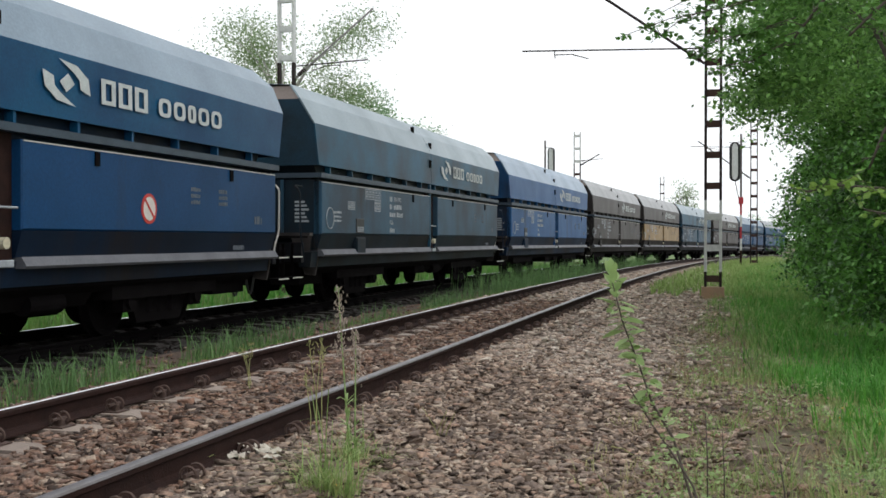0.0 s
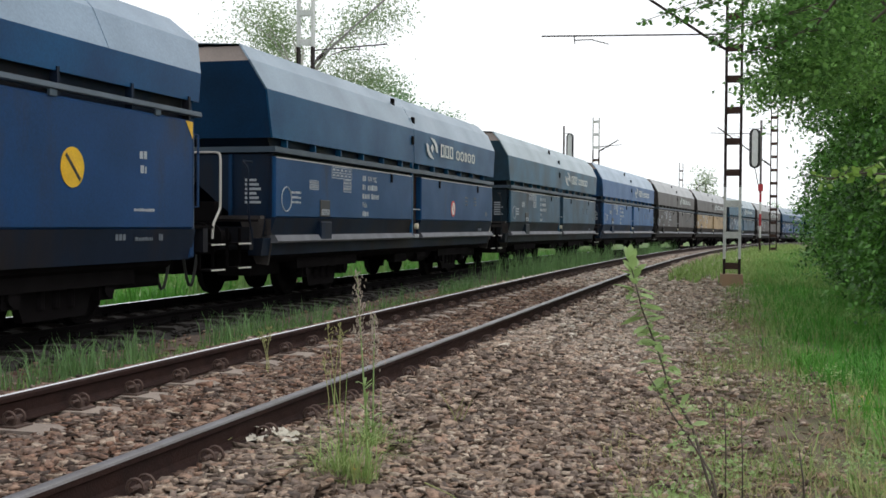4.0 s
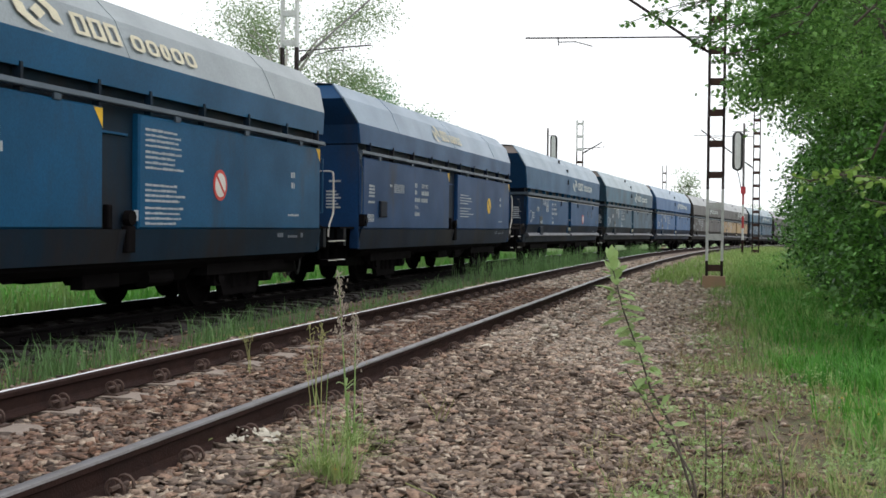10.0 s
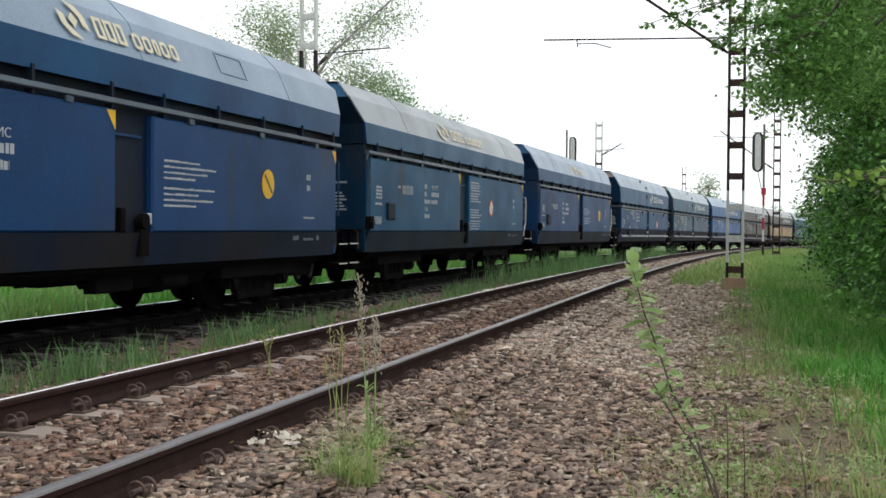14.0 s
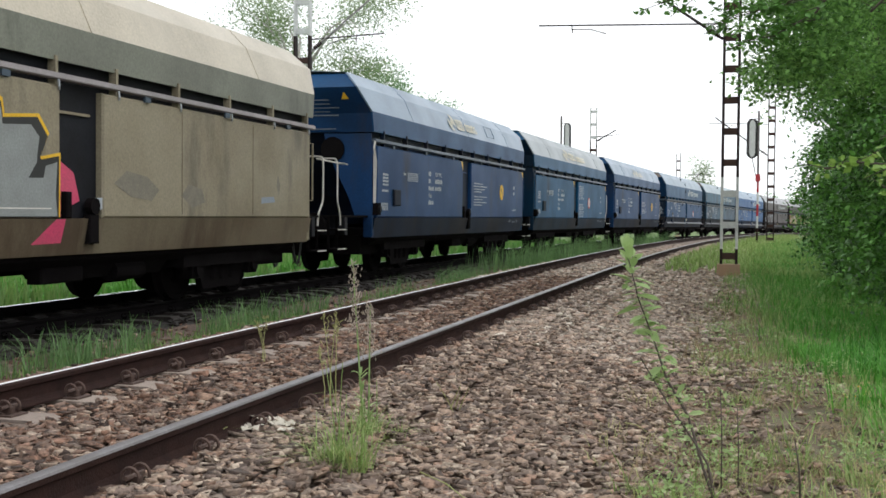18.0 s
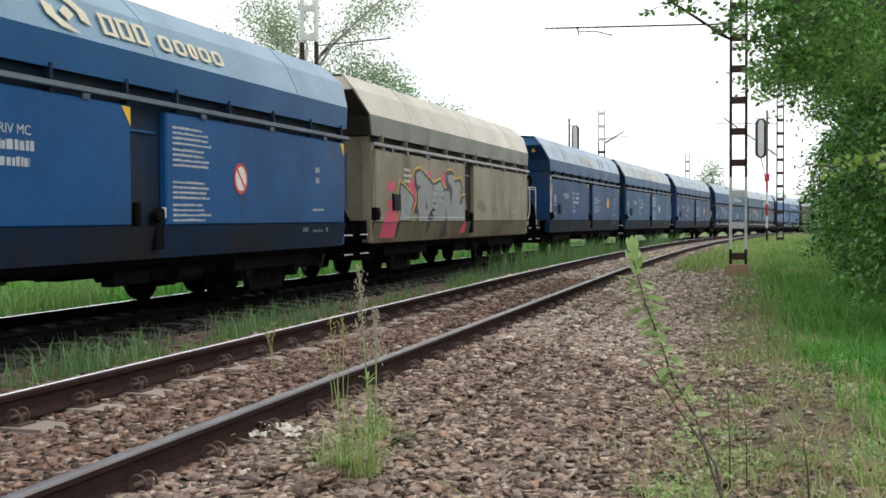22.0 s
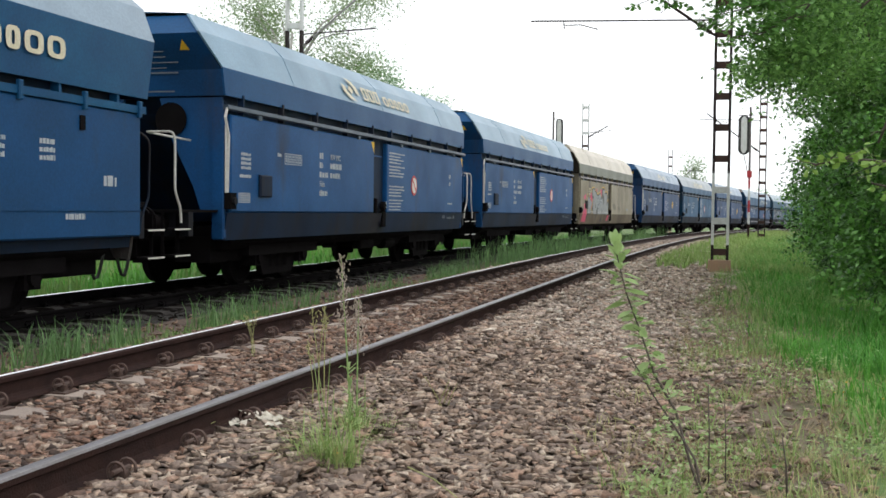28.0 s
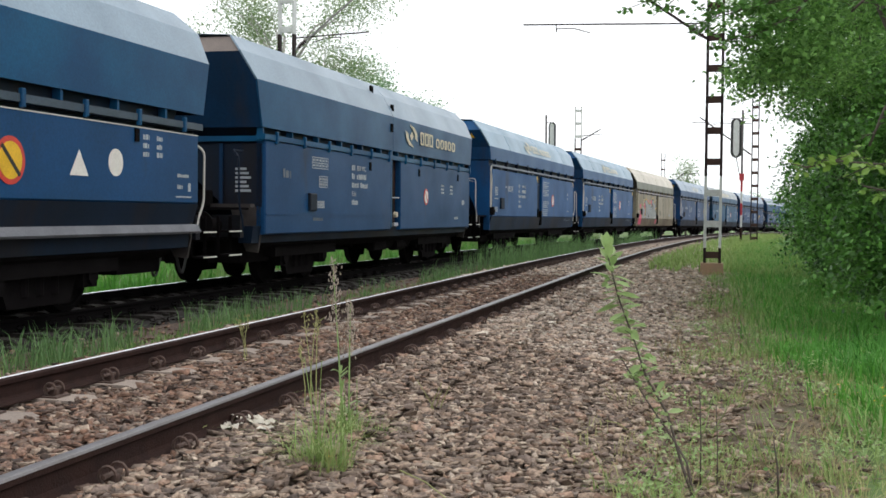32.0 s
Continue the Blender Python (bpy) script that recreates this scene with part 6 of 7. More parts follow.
def branch(name, label, points, twigs, per, size, mat, bark, seed, thick=0.008, reach=0.3, low=0.1):
    """A stem along points with side twigs, each set with leaves on short stalks."""
    r = np.random.default_rng(seed)
    t = thing(name, label, "sapling" if name == "sapling" else "branch", pose(*points[0]))
    p0 = Vector(points[0])
    rel = [Vector(q) - p0 for q in points]
    tw = Shape().taper(rel, [thick * (1 - 0.7 * i / len(rel)) for i in range(len(rel))], 6)
    part("stem", tw, bark, t, smooth=True)
    for k in range(twigs):
        u = (low + (1 - low) * (k + r.uniform(0, 1)) / twigs) * (len(rel) - 1)
        i = min(int(u), len(rel) - 2)
        b = rel[i].lerp(rel[i + 1], u - i)
        a, el = r.uniform(0, 2 * np.pi), r.uniform(-0.5, 0.6)
        e = b + Vector((math.cos(a) * math.cos(el), math.sin(a) * math.cos(el), math.sin(el))) * reach * r.uniform(0.3, 1.0)
        part("twig", Shape().rod(b, e, thick * 0.3, 5, thick * 0.12), bark, t)
        for n in range(per):
            c0 = b.lerp(e, r.uniform(0.2, 1.0))
            s_ = size * r.uniform(0.6, 1.25)
            a, el = r.uniform(0, 2 * np.pi), r.uniform(-0.8, 0.5)
            d = Vector((math.cos(a) * math.cos(el), math.sin(a) * math.cos(el), math.sin(el)))
            side = d.cross(Vector(r.normal(0, 0.6, 3)) + Vector((0, 0, 1))).normalized()
            nor = side.cross(d)
            lf = Shape()
            o = c0 + d * s_ * 0.3
            lf.rod(c0, o, 0.0012, 4)
            c = [o, o + d * s_ * 0.3 + side * s_ * 0.26 + nor * s_ * 0.05, o + d * s_ * 0.6 + side * s_ * 0.33 + nor * s_ * 0.07, o + d * s_, o + d * s_ * 0.6 - side * s_ * 0.33 + nor * s_ * 0.07, o + d * s_ * 0.3 - side * s_ * 0.26 + nor * s_ * 0.05, o + d * s_ * 0.62]
            lf.add(c, [(0, 1, 2, 6), (6, 2, 3), (0, 6, 4, 5), (6, 3, 4)])
            part("leaf", lf, mat, t)
    return t


def stem_leaves(t, points, n, size, mat, seed):
    """Narrow leaves set straight on a stem, closer together and steeper towards its tip."""
    r = np.random.default_rng(seed)
    p0 = Vector(points[0])
    rel = [Vector(q) - p0 for q in points]
    for k in range(n):
        w = 0.34 + 0.66 * (k / (n - 1)) ** 0.72
        u = w * (len(rel) - 1)
        i = min(int(u), len(rel) - 2)
        o = rel[i].lerp(rel[i + 1], u - i)
        a = 2.4 * k + r.normal(0, 0.4)
        el = r.normal(0.1, 0.3) + max(0.0, w - 0.88) * 8
        s_ = size * r.uniform(0.55, 1.2) * (0.7 + 0.5 * w)
        d = Vector((math.cos(a) * math.cos(el), math.sin(a) * math.cos(el), math.sin(el)))
        side = d.cross(Vector((r.normal(0, 0.4), r.normal(0, 0.4), 1))).normalized() * s_ * 0.2
        sag = Vector((0, 0, -0.14 * s_))
        c = [o, o + d * s_ * 0.35 + side, o + d * s_ * 0.7 + side * 0.9 + sag * 0.4, o + d * s_ + sag, o + d * s_ * 0.7 - side * 0.9 + sag * 0.4, o + d * s_ * 0.35 - side, o + d * s_ * 0.5 + sag * 0.5]
        part("leaf", Shape().add(c, [(0, 1, 6), (1, 2, 6), (2, 3, 6), (0, 6, 5), (6, 4, 5), (6, 3, 4)]), mat, t)


branch("overhanging_branch", "light green leafy branch tip in front of the thicket", [(2.2, 8.6, 0.9), (1.4, 7.6, 1.2), (0.9, 7.3, 1.27), (0.62, 7.2, 1.29), (0.4, 7.1, 1.25)], 18, 4, 0.062, LEAF_FRESH, BARK, 51, 0.012, 0.25, 0.4)
branch("overhanging_branch", "light green leafy branch tip in front of the thicket", [(2.4, 8.7, 0.7), (1.6, 8.2, 0.95), (1.1, 7.9, 1.1), (0.8, 7.8, 1.16)], 12, 4, 0.065, LEAF_FRESH, BARK, 52, 0.012, 0.25, 0.35)
for i, (a, b, c) in enumerate((((0.7, 14.3, 3.95), (-0.2, 14.1, 3.72), (-1.35, 14.0, 3.42)), ((0.7, 14.4, 4.25), (-0.1, 14.2, 4.0), (-0.85, 14.1, 3.72)), ((0.7, 14.5, 3.65), (0.15, 14.3, 3.45), (-0.5, 14.2, 3.25)), ((0.7, 14.6, 3.35), (0.3, 14.4, 3.25), (0.0, 14.3, 3.0)), ((0.75, 15.0, 4.5), (0.0, 14.7, 4.3), (-0.55, 14.6, 4.05)), ((0.6, 14.6, 3.6), (0.0, 14.3, 3.42), (-0.6, 14.2, 3.15)), ((0.6, 14.4, 3.35), (0.2, 14.2, 3.1), (-0.35, 14.1, 2.92)), ((0.7, 14.5, 4.0), (-0.4, 14.2, 3.72), (-1.0, 14.1, 3.35)))):
    branch("overhanging_branch", "drooping leafy branch end against the white sky", [a, tuple((Vector(a) + Vector(b)) / 2), b, tuple((Vector(b) + Vector(c)) / 2 + Vector((0, 0, 0.05))), c], 20, 8, 0.08, LEAF, BARK, 60 + i, 0.009, 0.36, 0.1)

for i, pts in enumerate((((2.4, 13.3, 4.9), (1.7, 13.1, 4.25), (1.2, 12.9, 3.85), (0.85, 12.8, 3.45), (0.6, 12.7, 3.1)), ((2.5, 13.0, 4.2), (1.9, 12.9, 3.8), (1.45, 12.8, 3.4), (1.15, 12.7, 3.1)), ((2.3, 12.8, 3.0), (1.8, 12.8, 2.5), (1.5, 12.7, 2.1), (1.35, 12.7, 1.7)))):
    branch("overhanging_branch", "dark bare-stemmed branch hanging in front of the trees", pts, 12, 6, 0.08, LEAF, BARK, 170 + i, 0.028, 0.3, 0.3)

# trees beyond the train
leafy("birch_tree", "birch tree with leaves paled by haze and an open airy crown", "tree", (-19.3, 47.0, -0.9), 9.5, 0.2, 16, random_clumps(41, 40, ((-3.6, 4.0), (-2.5, 2.5), (4.5, 11.6)), 0.6, 1.15), 23000, 0.125, LEAF_BIRCH, BARK_BIRCH, 42, spread=2.3)
leafy("small_tree", "rounded green tree beyond the train", "tree", (-15.7, 52.0, -0.9), 6.5, 0.14, 10, random_clumps(43, 20, ((-2.4, 0.4), (-2, 2), (3.5, 8.6)), 0.6, 1.1) + random_clumps(47, 12, ((0.2, 1.9), (-2, 2), (3.0, 6.6)), 0.6, 1.0), 19000, 0.14, LEAF_HAZE, BARK, 43, spread=1.3)
leafy("distant_tree", "hazy slender tree far beyond the curve", "tree", (-6.2, 150.0, -1.5), 7.0, 0.16, 8, random_clumps(45, 20, ((-1.0, 1.2), (-1, 1), (3.0, 9.2)), 0.6, 0.95), 1800, 0.28, LEAF_BIRCH, BARK, 46, spread=1.2)
for i, (x, y, h) in enumerate(((-26, 34, 2.0), (-33, 42, 2.6), (-30, 60, 3.2), (-22, 70, 3.0), (-40, 80, 4.0), (-26, 100, 4.0), (-14, 120, 4.2), (-6, 135, 4.0), (4, 150, 4.5), (16, 140, 5))):
    leafy("hedge_bush", "green shrub at the far edge of the meadow", "bush", (x, y, -1.0), h * 0.5, 0.06, 6, random_clumps(70 + i, 16, ((-5, 5), (-3, 3), (0.4, h)), 0.8, 1.5), 2600, 0.2, LEAF, BARK, 80 + i, group="shrubs of the far hedge")


def stalks(name, label, foot, n, height, spread, mat, seed, heads=True, lean=0.2, tuft=170):
    """A clump of thin stalks with seed heads, and blades at the foot."""
    r = np.random.default_rng(seed)
    t = thing(name, label, "weed", pose(*foot))
    for k in range(n):
        a = r.uniform(0, 6.28)
        b = Vector((r.normal(0, spread), r.normal(0, spread), -0.03))
        h = height * r.uniform(0.55, 1.0)
        e = b + Vector((math.cos(a) * lean * h, math.sin(a) * lean * h, h))
        m = b.lerp(e, 0.5) + Vector((math.cos(a), math.sin(a), 0)) * -0.04 * h
        st = Shape().taper([b, m, e], [0.004, 0.003, 0.0015], 5)
        if heads:
            for _ in range(16):
                q = m.lerp(e, r.uniform(0.55, 1.0)) + Vector(r.normal(0, 0.012, 3))
                st.rod(q, q + Vector((r.normal(0, 0.01), r.normal(0, 0.01), 0.016)), 0.0035, 4, 0.001)
        part("stalk", st, mat, t)
    if tuft:
        feet = np.stack([r.normal(0, spread * 1.2, tuft), r.normal(0, spread * 1.2, tuft), np.full(tuft, -0.02)], 1)
        v, f = blades(r, feet, height * 0.5, 0.006, 1.0)
        tagged(cloud("tuft", v, f, GRASS_PALE, t), kind="stuff")
        feet = np.stack([r.normal(0, spread * 1.1, tuft // 2), r.normal(0, spread * 1.1, tuft // 2), np.full(tuft // 2, -0.02)], 1)
        v, f = blades(r, feet, height * 0.45, 0.004, 1.3)
        tagged(cloud("dry_tuft", v, f, GRASS_DRY, t), kind="stuff")
    return t


stalks("grass_clump", "pale seeding grass clump growing from the ballast", (-1.8, 4.92, -0.24), 6, 0.6, 0.05, GRASS_PALE, 91, False, 0.2, 190)
def seed_spike(foot, tip, label, seed):
    """One stout weed: a stem, narrow leaves up its lower half and a fuzzy head of seeds."""
    r = np.random.default_rng(seed)
    t = thing("tall_weed", label, "weed", pose(*foot))
    e = Vector(tip) - Vector(foot)
    part("stem", Shape().taper([(0, 0, -0.03), e * 0.5, e], [0.006, 0.0045, 0.002], 6), LEAF_LIGHT, t)
    for k in range(26):
        b = e * r.uniform(0.03, 0.4)
        d = Vector((r.normal(0, 1), r.normal(0, 1), 0.9)).normalized() * r.uniform(0.05, 0.12)
        s_ = d.cross(Vector((0, 0, 1))).normalized() * 0.008
        part("leaf", Shape().add([b - s_, b + s_, b + d * 0.6 + s_ * 0.8, b + d - Vector((0, 0, 0.02)), b + d * 0.6 - s_ * 0.8], [(0, 1, 2, 4), (4, 2, 3)]), LEAF_LIGHT, t)
    head = Shape()
    for k in range(130):
        u = r.uniform(0.6, 1.0)
        q = e * u + Vector((r.normal(0, 1), r.normal(0, 1), 0)) * 0.018 * (1.2 - u) * 2.5
        head.rod(q, q + Vector((r.normal(0, 0.006), r.normal(0, 0.006), 0.014)), 0.004, 4, 0.0015)
    tagged(part("seed_head", head, SEED, t), kind="stuff")


seed_spike((-1.91, 5.57, -0.24), (-1.98, 5.57, 0.72), "tall seeding weed growing from the ballast", 201)
seed_spike((-1.9, 5.6, -0.24), (-1.9, 5.62, 0.5), "thin seeding weed growing from the ballast", 202)
stalks("grass_clump", "upright green grass clump at the foot of the tall weed", (-1.91, 5.58, -0.24), 3, 0.5, 0.025, GRASS_PALE, 203, False, 0.08, 90)
stalks("grass_clump", "small green weed clump in the ballast", (-1.84, 5.78, -0.24), 2, 0.26, 0.04, GRASS_PALE, 204, False, 0.3, 50)
stalks("grass_clump", "thin dry grass stalks growing by the rail", (-2.29, 6.1, -0.24), 4, 0.7, 0.03, GRASS_DRY, 92, True, 0.06, 0)
stalks("grass_clump", "thin green grass stalk growing by the rail", (-2.6, 6.3, -0.24), 2, 0.4, 0.02, GRASS, 205, False, 0.15, 12)
stalks("grass_clump", "dry bent grass stalks in the ballast", (-1.72, 6.6, -0.24), 4, 0.26, 0.04, GRASS_DRY, 206, False, 0.6, 0)
for x, y, sd in ((-0.33, 5.45, 93), (-0.45, 5.65, 191), (-0.23, 5.4, 192), (-0.11, 6.15, 193), (0.02, 6.6, 194), (-0.2, 7.3, 195), (-0.05, 8.6, 196), (-0.34, 10.1, 197), (0.3, 5.7, 198), (0.5, 6.3, 199)):
    stalks("grass_clump", "small greyish green weed clump at the ballast edge", (x, y, -0.42), 3, 0.3, 0.08, GRASS_PALE, sd, False, 0.5, 60)
stalks("grass_clump", "broad-bladed green grass clump on the verge", (0.25, 6.6, -0.42), 6, 0.35, 0.1, GRASS, 94, False, 0.5, 60)
stalks("grass_clump", "rusty dry grass clump at the ballast edge", (-0.38, 10.9, -0.42), 10, 0.4, 0.12, DEAD_STEM, 207, False, 0.4, 30)
stalks("grass_clump", "thin dry grass stalks between the rails", (-3.6, 8.1, -0.17), 3, 0.4, 0.04, GRASS_DRY, 95, True, 0.2, 0)
SAPLING = [(-0.14, 5.6, -0.44), (-0.21, 5.65, -0.26), (-0.29, 5.7, -0.01), (-0.4, 5.75, 0.16), (-0.47, 5.8, 0.35), (-0.55, 5.85, 0.54), (-0.62, 5.9, 0.78)]
young = branch("sapling", "slender sapling with fresh pale green leaves", SAPLING, 12, 2, 0.05, LEAF_LIGHT, BARK, 96, 0.008, 0.1, 0.35)
stem_leaves(young, SAPLING, 84, 0.1, LEAF_LIGHT, 196)
branch("sapling", "slender sapling with few small leaves", [(-0.14, 5.55, -0.44), (-0.19, 5.6, -0.22), (-0.26, 5.65, -0.12), (-0.39, 5.7, 0.05), (-0.53, 5.75, 0.26)], 10, 4, 0.036, LEAF_LIGHT, BARK, 97, 0.007, 0.1, 0.5)
branch("sapling", "thin dark twig with small leaves at the ballast edge", [(-0.13, 5.8, -0.44), (-0.13, 5.8, -0.15), (-0.14, 5.8, 0.11)], 7, 4, 0.03, LEAF_LIGHT, BARK, 98, 0.0045, 0.08)
branch("sapling", "thin dark twig with small leaves at the ballast edge", [(-0.05, 5.85, -0.44), (-0.05, 5.85, -0.2), (-0.06, 5.85, 0.02)], 6, 4, 0.03, LEAF_LIGHT, BARK, 99, 0.004, 0.08)
branch("sapling", "dark leafless twig standing on the verge", [(0.24, 5.65, -0.44), (0.23, 5.65, -0.23), (0.21, 5.65, -0.1)], 5, 2, 0.03, LEAF, BARK, 100, 0.006, 0.08)


# ---- masts and signals ----
def mast(foot, top, label, width=0.34, white=None, step=0.92, base=True, turn=0.0, first=0.35):
    """A lattice mast: two channels joined by flat battens on a concrete block. white: heights between which it is painted pale."""
    t = thing("catenary_mast", label, "mast", pose(*foot, 0, 0, turn), "overhead line masts")
    lo, hi = white or (0, 0)
    for sgn in (-1, 1):
        for z0, z1, m in ((0.0, lo, DARK_STEEL), (lo, hi, WHITE_STEEL), (hi, top, DARK_STEEL)):
            if z1 - z0 > 0.02:
                x = sgn * width / 2
                sh = Shape().prism([(x - 0.03, -0.09), (x + 0.03, -0.09), (x + 0.03, 0.09), (x - 0.03, 0.09)], z0, z1)
                sh.v = [(a, c, b) for a, b, c in sh.v]
                part("channel", sh, m, t)
    z = first
    while z < top:
        part("batten", Shape().box(-width / 2 + 0.02, width / 2 - 0.02, -0.075, -0.065, z - 0.075, z + 0.075).box(-width / 2 + 0.02, width / 2 - 0.02, 0.065, 0.075, z - 0.075, z + 0.075), WHITE_STEEL if lo < z < hi else BATTEN, t)
        z += step
    if base:
        part("footing", Shape().prism([(-0.3, -0.7), (0.3, -0.7), (0.25, 0.2), (-0.25, 0.2)], -0.26, 0.26), BLOCK, t)
    return t


def arm(t, root, knee, reach, z_arm, thick=0.032, mat=None):
    """The bracket of a mast in its own space: a slanting tube, a level tube and a steady arm."""
    a = Shape().rod(root, knee, thick, 8)
    part("bracket_tube", a, mat or DARK_STEEL, t)
    ins = Shape()
    d = (Vector(knee) - Vector(root)).normalized()
    for i in range(5):
        c = Vector(root) + d * (0.12 + 0.055 * i)
        ins.rod(c, c + d * 0.03, 0.06, 10)
    part("insulator", ins, RUST, t)
    part("level_tube", Shape().rod((reach, 0, z_arm), (root[0], 0, z_arm - 0.1), 0.018, 6), DARK_STEEL, t)
    sgn = 1 if reach < root[0] else -1
    part("steady_arm", Shape().rod((reach + sgn * 0.78, 0, z_arm), (reach + sgn * 0.8, 0, z_arm - 0.2), 0.014, 6).rod((reach + sgn * 0.8, 0, z_arm - 0.12), (reach + sgn * 1.2, 0, z_arm - 0.12), 0.012, 6).rod((reach + sgn * 1.2, 0, z_arm - 0.12), (reach + sgn * 1.6, 0, z_arm - 0.24), 0.012, 6), DARK_STEEL, t)


m1 = mast((-0.50, 27.2, -0.33), 8.4, "dark lattice catenary mast, pale lower part, concrete block", 0.34, (0.55, 2.2), step=0.715, first=0.385)
arm(m1, (-0.2, 0, 5.36), (-3.6, 0, 7.75), -4.48, 5.81)
m2 = mast((0.98, 65.0, -0.6), 8.1, "dark lattice catenary mast far along the curve", 0.34, step=0.715)
arm(m2, (-0.2, 0, 4.9), (-3.0, 0, 7.0), -3.4, 6.7)
m3 = mast((-12.0, 29.6, -0.8), 8.6, "lattice catenary mast with a white painted head beyond the train", 0.42, (6.62, 8.6), step=0.8)
arm(m3, (0.25, 0, 6.2), (2.5, 0, 8.0), 2.35, 6.62, 0.026, PALE_TUBE)
m4 = mast((-9.65, 72.0, -0.9), 8.6, "white-topped lattice mast beyond the train", 0.38, (6.6, 8.6), step=0.8)
arm(m4, (0.2, 0, 6.5), (1.4, 0, 7.2), 1.6, 6.9)
m5 = mast((-7.2, 118.0, -1.2), 8.5, "thin lattice mast far beyond the curve", 0.36)
arm(m5, (0.2, 0, 5.0), (2.4, 0, 6.6), 3.6, 6.4)
m6 = mast((9.6, 106.0, -1.0), 8.5, "thin lattice mast far beyond the curve", 0.36)
arm(m6, (-0.2, 0, 5.0), (-2.4, 0, 6.6), -5.5, 6.4)


def signal(foot, box_z, label, banded=True, side=-0.3, wide=0.56):
    """A colour-light signal: a banded post, a ladder and a tall rounded screen seen from its back."""
    t = thing("railway_signal", label, "signal", pose(*foot, 0, 0, 0), "line signals")
    z0, z1 = box_z
    zs = [0.0, 0.9, 1.5, 2.1, 2.7, 3.3] if banded else [0.0]
    for i, z in enumerate(zs):
        part("post_section", Shape().rod((0, 0, z), (0, 0, zs[i + 1] if i + 1 < len(zs) else z1 + 0.4), 0.055, 10), (RUST, WHITE_STEEL, RED_STEEL, WHITE_STEEL, RED_STEEL, GALV)[i] if banded else GALV, t)
    n = 10
    prof = []
    for i in range(n + 1):
        a = math.pi * i / n
        prof.append((side + wide / 2 * math.cos(a), z1 - wide / 2 + wide / 2 * math.sin(a)))
    for i in range(n + 1):
        a = math.pi + math.pi * i / n
        prof.append((side + wide / 2 * math.cos(a), z0 + wide / 2 + wide / 2 * math.sin(a)))
    part("screen", Shape().prism(prof, 0.0, 0.03), BLACK, t)
    inner = [(side + (x - side) * 0.52, (z0 + z1) / 2 + (z - (z0 + z1) / 2) * 0.92) for x, z in prof]
    part("lamp_housing", Shape().prism(inner, -0.18, -0.002), WHITE_STEEL, t)
    for k in range(4):
        z = z0 + (z1 - z0) * (0.2 + 0.2 * k)
        part("lamp_hood", Shape().rod((side, 0.03, z), (side, 0.25, z + 0.02), 0.1, 12), BLACK, t)
    part("stay", Shape().rod((side, -0.05, z0 + 0.05), (0, 0, z0 - 1.4), 0.02, 6).rod((side - 0.3, -0.08, z1 - 0.02), (0.3, -0.08, z1 - 0.02), 0.015, 6), RUST, t)
    part("relay_box", Shape().box(-0.12, 0.12, -0.12, 0.1, z0 - 1.15, z0 - 0.8), RED_STEEL, t)
    return t


signal((0.27, 60.0, -0.5), (4.4, 6.4), "tall light signal with a red and white banded post", True, -0.3)
signal((-10.55, 65.0, -0.9), (5.4, 7.1), "tall light signal beyond the train", False, 0.35, 0.42)

# ---- loose things ----
def crumple(name, label, foot, n, seed):
    r = np.random.default_rng(seed)
    t = thing(name, label, "litter", pose(*foot))
    for k in range(n):
        c = Vector((r.normal(0, 0.09), r.normal(0, 0.1), r.uniform(0.0, 0.03)))
        sh = Shape()
        g = 4
        for i in range(g):
            for j in range(g):
                sh.v.append(tuple(c + Vector(((i - 1.5) * 0.025 + r.normal(0, 0.006), (j - 1.5) * 0.025 + r.normal(0, 0.006), r.normal(0, 0.011)))))
        sh.f = [(i * g + j, i * g + j + 1, (i + 1) * g + j + 1, (i + 1) * g + j) for i in range(g - 1) for j in range(g - 1)]
        part("scrap", sh, PAPER, t)


crumple("paper_litter", "crumpled pale paper scraps lying by the rail", (-2.36, 5.45, -0.135), 11, 5)


fl = thing("yellow_flower", "small yellow flower at the foot of the grass clump", "flower", pose(-1.74, 4.9, -0.2))
part("stem", Shape().rod((0, 0, -0.04), (0, 0, 0.05), 0.003, 5), LEAF_LIGHT, fl)
for k in range(9):
    a = 6.283 * k / 9
    d, sd = Vector((math.cos(a), math.sin(a), 0.3)) * 0.017, Vector((-math.sin(a), math.cos(a), 0)) * 0.006
    o = Vector((0, 0, 0.05))
    part("petal", Shape().add([o, o + d * 0.6 + sd, o + d, o + d * 0.6 - sd], [(0, 1, 2, 3)]), YELLOW, fl)


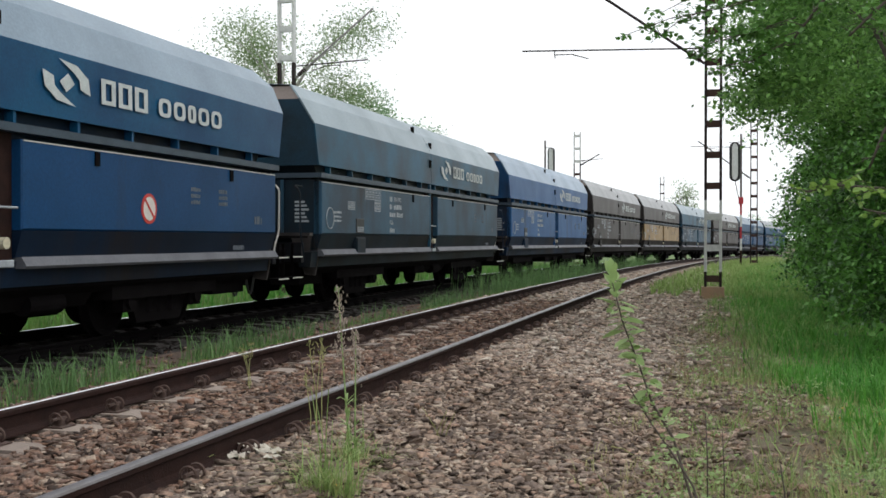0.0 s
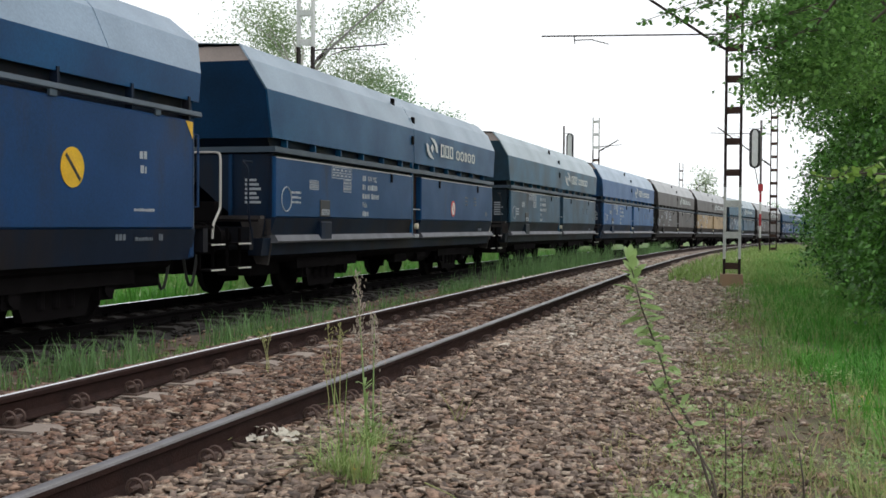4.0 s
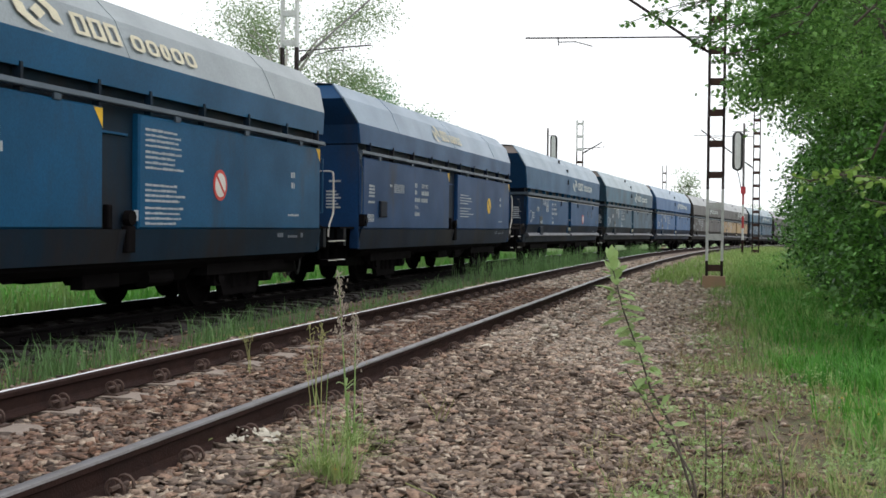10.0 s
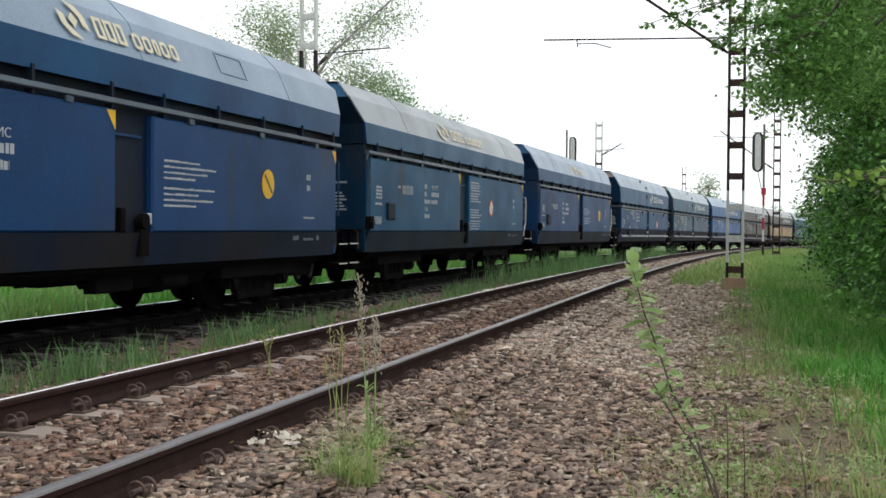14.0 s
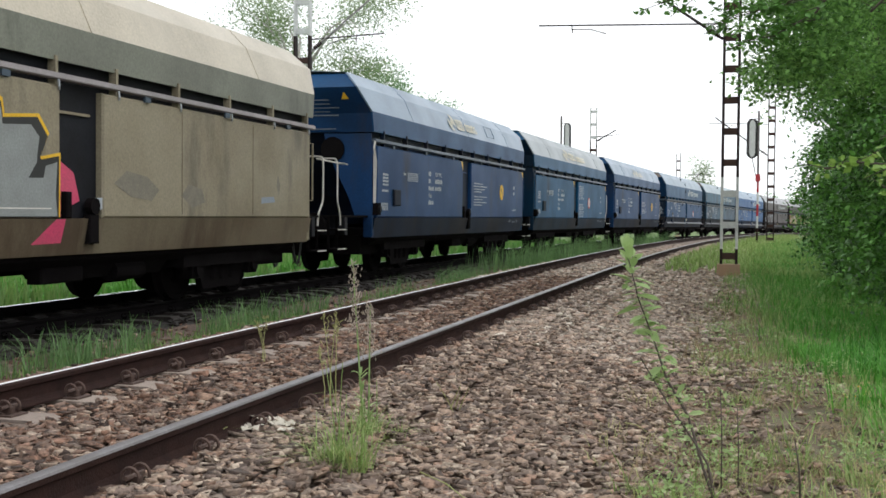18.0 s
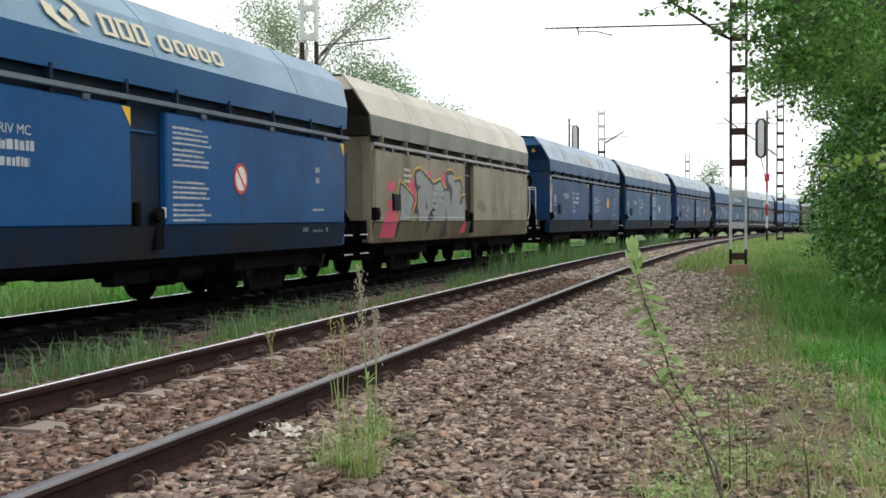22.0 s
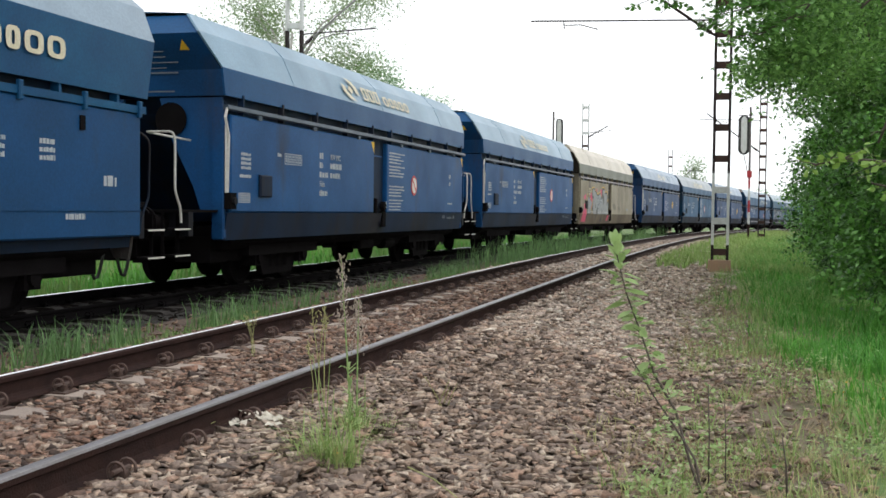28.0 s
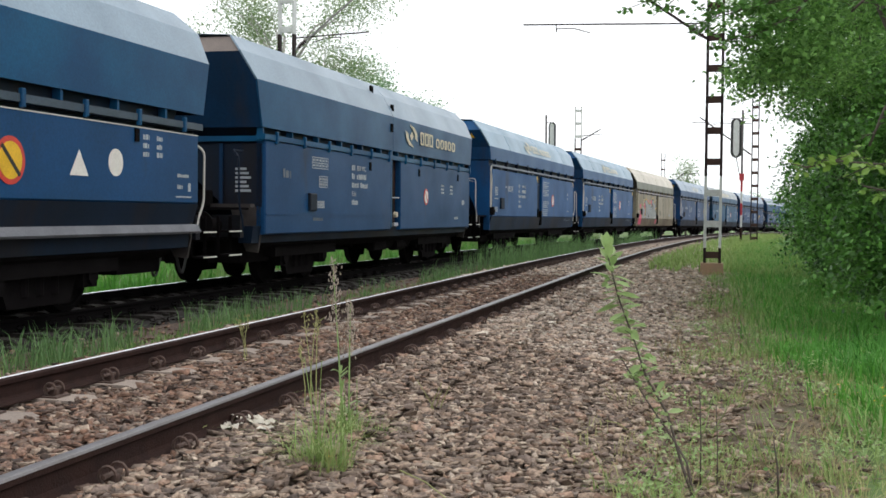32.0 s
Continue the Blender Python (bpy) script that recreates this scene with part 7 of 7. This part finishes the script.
# ---- ballast ----
def stones(rng, pos, size):
    """Broken stones: a twelve-cornered body each, squashed and turned its own way."""
    ico = np.array([(x, y, z) for z in (-0.8, 0.8) for x, y in ((-0.8, -0.8), (0.8, -0.8), (0.8, 0.8), (-0.8, 0.8))] + [(0.25, -0.2, 1.0)])
    tri = np.array([(0, 3, 2), (0, 2, 1), (4, 5, 8), (5, 6, 8), (6, 7, 8), (7, 4, 8), (0, 1, 5), (0, 5, 4), (1, 2, 6), (1, 6, 5), (2, 3, 7), (2, 7, 6), (3, 0, 4), (3, 4, 7)])
    n = len(pos)
    v = ico[None] * rng.uniform(0.55, 1.25, (n, 9, 1)) + rng.normal(0, 0.28, (n, 9, 3))
    v = v * np.stack([rng.uniform(0.9, 1.9, n), rng.uniform(0.6, 1.2, n), rng.uniform(0.16, 0.45, n)], 1)[:, None]
    a, b = rng.uniform(0, 6.28, n), rng.normal(0, 0.52, n)
    ca, sa, cb, sb = np.cos(a), np.sin(a), np.cos(b), np.sin(b)
    x, y, z = v[..., 0], v[..., 1], v[..., 2]
    y, z = y * cb[:, None] - z * sb[:, None], y * sb[:, None] + z * cb[:, None]
    x, y = x * ca[:, None] - y * sa[:, None], x * sa[:, None] + y * ca[:, None]
    v = np.stack([x, y, z], 2) * (size[:, None, None] / 2) + pos[:, None]
    f = (np.arange(n)[:, None, None] * 9 + tri[None]).reshape(-1, 3)
    return v.reshape(-1, 3), f


def bed(name, label, n, s0, s1, l0, l1, size, seed, rise=0.0, near=0.0, thin=None, mat=None):
    r = np.random.default_rng(seed)
    s, lat, p = strewn(r, n, s0, s1, l0, l1, near)
    k = (lat > -0.78 * s - 0.6)
    for c in (NEAR - 0.75, NEAR + 0.75, FAR - 0.75, FAR + 0.75):
        k &= np.abs(lat - c) > 0.085
    # bare sleeper heads inside the far rail and a few outside the near one
    on = np.abs((s - 0.39 + 0.315) % 0.63 - 0.315) < 0.15
    k &= ~(on & (lat > NEAR - 0.68) & (lat < NEAR - 0.42 + 0.07 * np.sin(s * 7)))
    k &= ~(on & (lat > NEAR + 0.86) & (lat < NEAR + 1.3) & (s > 12.5) & (s < 21))
    if thin:
        k &= r.uniform(0, 1, n) < np.interp(lat, [q[0] for q in thin], [q[1] for q in thin])
    s, lat, p = s[k], lat[k], p[k]
    z = r.uniform(-0.3, 0.35, len(p)) * size + rise
    z += np.where((lat > NEAR - 1.25) & (lat < NEAR + 1.25), 0.045, 0.015)
    z += np.where((lat > NEAR + 0.84) & (lat < NEAR + 1.45), 0.035, 0.0)
    p[:, 2] += z
    v, f = stones(r, p, size * r.uniform(0.55, 1.5, len(p)))
    return tagged(cloud(name, v, f, mat or STONE), label, "ballast", kind="stuff")


THIN = [(-5.6, 0.25), (-5.1, 1.0), (-1.0, 1.0), (-0.7, 0.75), (-0.45, 0.45), (-0.15, 0.26), (0.2, 0.15), (0.6, 0.06), (0.9, 0.01)]
THIN_FAR = [(-5.6, 0.25), (-5.1, 1.0), (-1.1, 1.0), (-0.75, 0.6), (-0.5, 0.25), (-0.2, 0.06), (0.2, 0.0)]
bed("ballast_stones", "broken brown and grey ballast stones beside the rail", 30000, 3.6, 11, -2.42, 0.9, 0.042, 101, 0.012, 0.3, THIN)
bed("ballast_stones", "rust-dusted brown ballast stones between the rails", 30000, 3.6, 11, -5.4, -2.4, 0.042, 111, 0.012, 0.3, THIN, RUSTY_STONE)
bed("ballast_stones", "broken brown and grey ballast stones further along", 17000, 10, 22, -2.42, 0.2, 0.048, 102, 0.012, 0.2, THIN_FAR, PALE_STONE)
bed("ballast_stones", "rust-dusted brown ballast stones further along", 18000, 10, 22, -5.5, -2.4, 0.05, 112, 0.012, 0.2, THIN_FAR, RUSTY_STONE)
bed("ballast_stones", "broken brown and grey ballast stones at the bend", 20000, 21, 48, -5.5, 0.2, 0.07, 103, 0.012, 0.3, THIN_FAR, PALE_STONE)
bed("ballast_stones", "scattered stones between the two tracks", 2600, 8, 34, -7.2, -5.0, 0.05, 104, 0.0, 0.4, mat=RUSTY_STONE)
bed("ballast_stones", "dark ballast stones beneath the train", 5000, 9, 34, -10.6, -7.15, 0.075, 105, -0.02, 0.3, mat=SHADED_STONE)


# ---- dry sticks lying on the stones ----
for a, b in (((-1.43, 4.95, -0.2), (-1.12, 4.62, -0.235)), ((-2.25, 5.1, -0.2), (-2.1, 5.0, -0.2)), ((-0.75, 7.2, -0.33), (-0.6, 7.0, -0.34)), ((-2.62, 4.95, -0.19), (-2.5, 5.2, -0.1))):
    st = thing("dry_stick", "thin pale dry stalk lying on the ballast", "stick", pose(*a))
    e = Vector(b) - Vector(a)
    part("stalk", Shape().rod((0, 0, 0), e * 0.5 + Vector((0.01, 0.0, 0.012)), 0.0035, 6, 0.003).rod(e * 0.5 + Vector((0.01, 0.0, 0.012)), e, 0.003, 6, 0.002), GRASS_DRY, st)

# ---- single stones nearest to the camera ----
STONE_ONE = material("single_ballast_stone", (0.3, 0.215, 0.155), (0.1, 0.07, 0.054), rough=0.9, scale=30, fine=120, bump=0.5, per_object=0.85)
r = np.random.default_rng(301)
SHAPES = []
for k in range(14):
    v, f = stones(r, np.zeros((1, 3)), np.array([0.05]))
    sh = Shape()
    sh.v, sh.f = [tuple(q) for q in v], [tuple(int(i) for i in q) for q in f]
    SHAPES.append(sh.mesh("stone", STONE_ONE))
ground = bpy.data.objects["ground"]
s, lat, p = strewn(r, 280, 4.6, 8.4, -2.1, -0.35, 0.3)
for k in range(280):
    ob = new("stone", SHAPES[k % 14])
    ob.parent = ground
    ob.matrix_basis = pose(float(p[k][0]), float(p[k][1]), float(p[k][2]) + 0.036 + (0.025 if lat[k] < -1.75 else 0.0), float(r.uniform(-16, 16)), float(r.uniform(-16, 16)), float(r.uniform(0, 360)))


# ---- what moves ----
RUN = [-65.378, -61.859, -58.287, -54.675, -51.038, -47.392, -43.740, -40.072, -36.372, -32.625, -28.821, -24.954, -21.023, -17.028, -12.966, -8.838, -4.649, -0.417, 3.840, 8.111, 12.403, 16.726, 21.082, 25.469, 29.882, 34.318, 38.775, 43.254, 47.758, 52.295, 56.874, 61.499, 66.173]


def travelled(t):
    """How far the train has drawn on, second by second, smooth in between."""
    i = min(int(t), 31)
    u = t - i
    p0, p1 = RUN[i], RUN[i + 1]
    a = RUN[i - 1] if i else 2 * p0 - p1
    b = RUN[i + 2] if i < 31 else 2 * p1 - p0
    m0, m1 = (p1 - a) / 2, (b - p0) / 2
    return (2 * u ** 3 - 3 * u * u + 1) * p0 + (u ** 3 - 2 * u * u + u) * m0 + (3 * u * u - 2 * u ** 3) * p1 + (u ** 3 - u * u) * m1


def motions():
    """The train draws past and speeds up a little; its wheels roll without slip."""
    for w, middle in TRAIN:
        walk(w, [(t, curve_pose(travelled(t) + middle, FAR, FAR_Z)) for t in np.linspace(0, 32, 33)])
    for ws, dy in WHEELSETS:
        rows, t = [], 0.0
        while t < 32.0:
            rows.append((t, pose(0, dy, 0.46, -math.degrees(travelled(t) / 0.46), 0, 0)))
            t += 4 / 30
        rows.append((32.0, pose(0, dy, 0.46, -math.degrees(travelled(32.0) / 0.46), 0, 0)))
        walk(ws, rows)


motions()
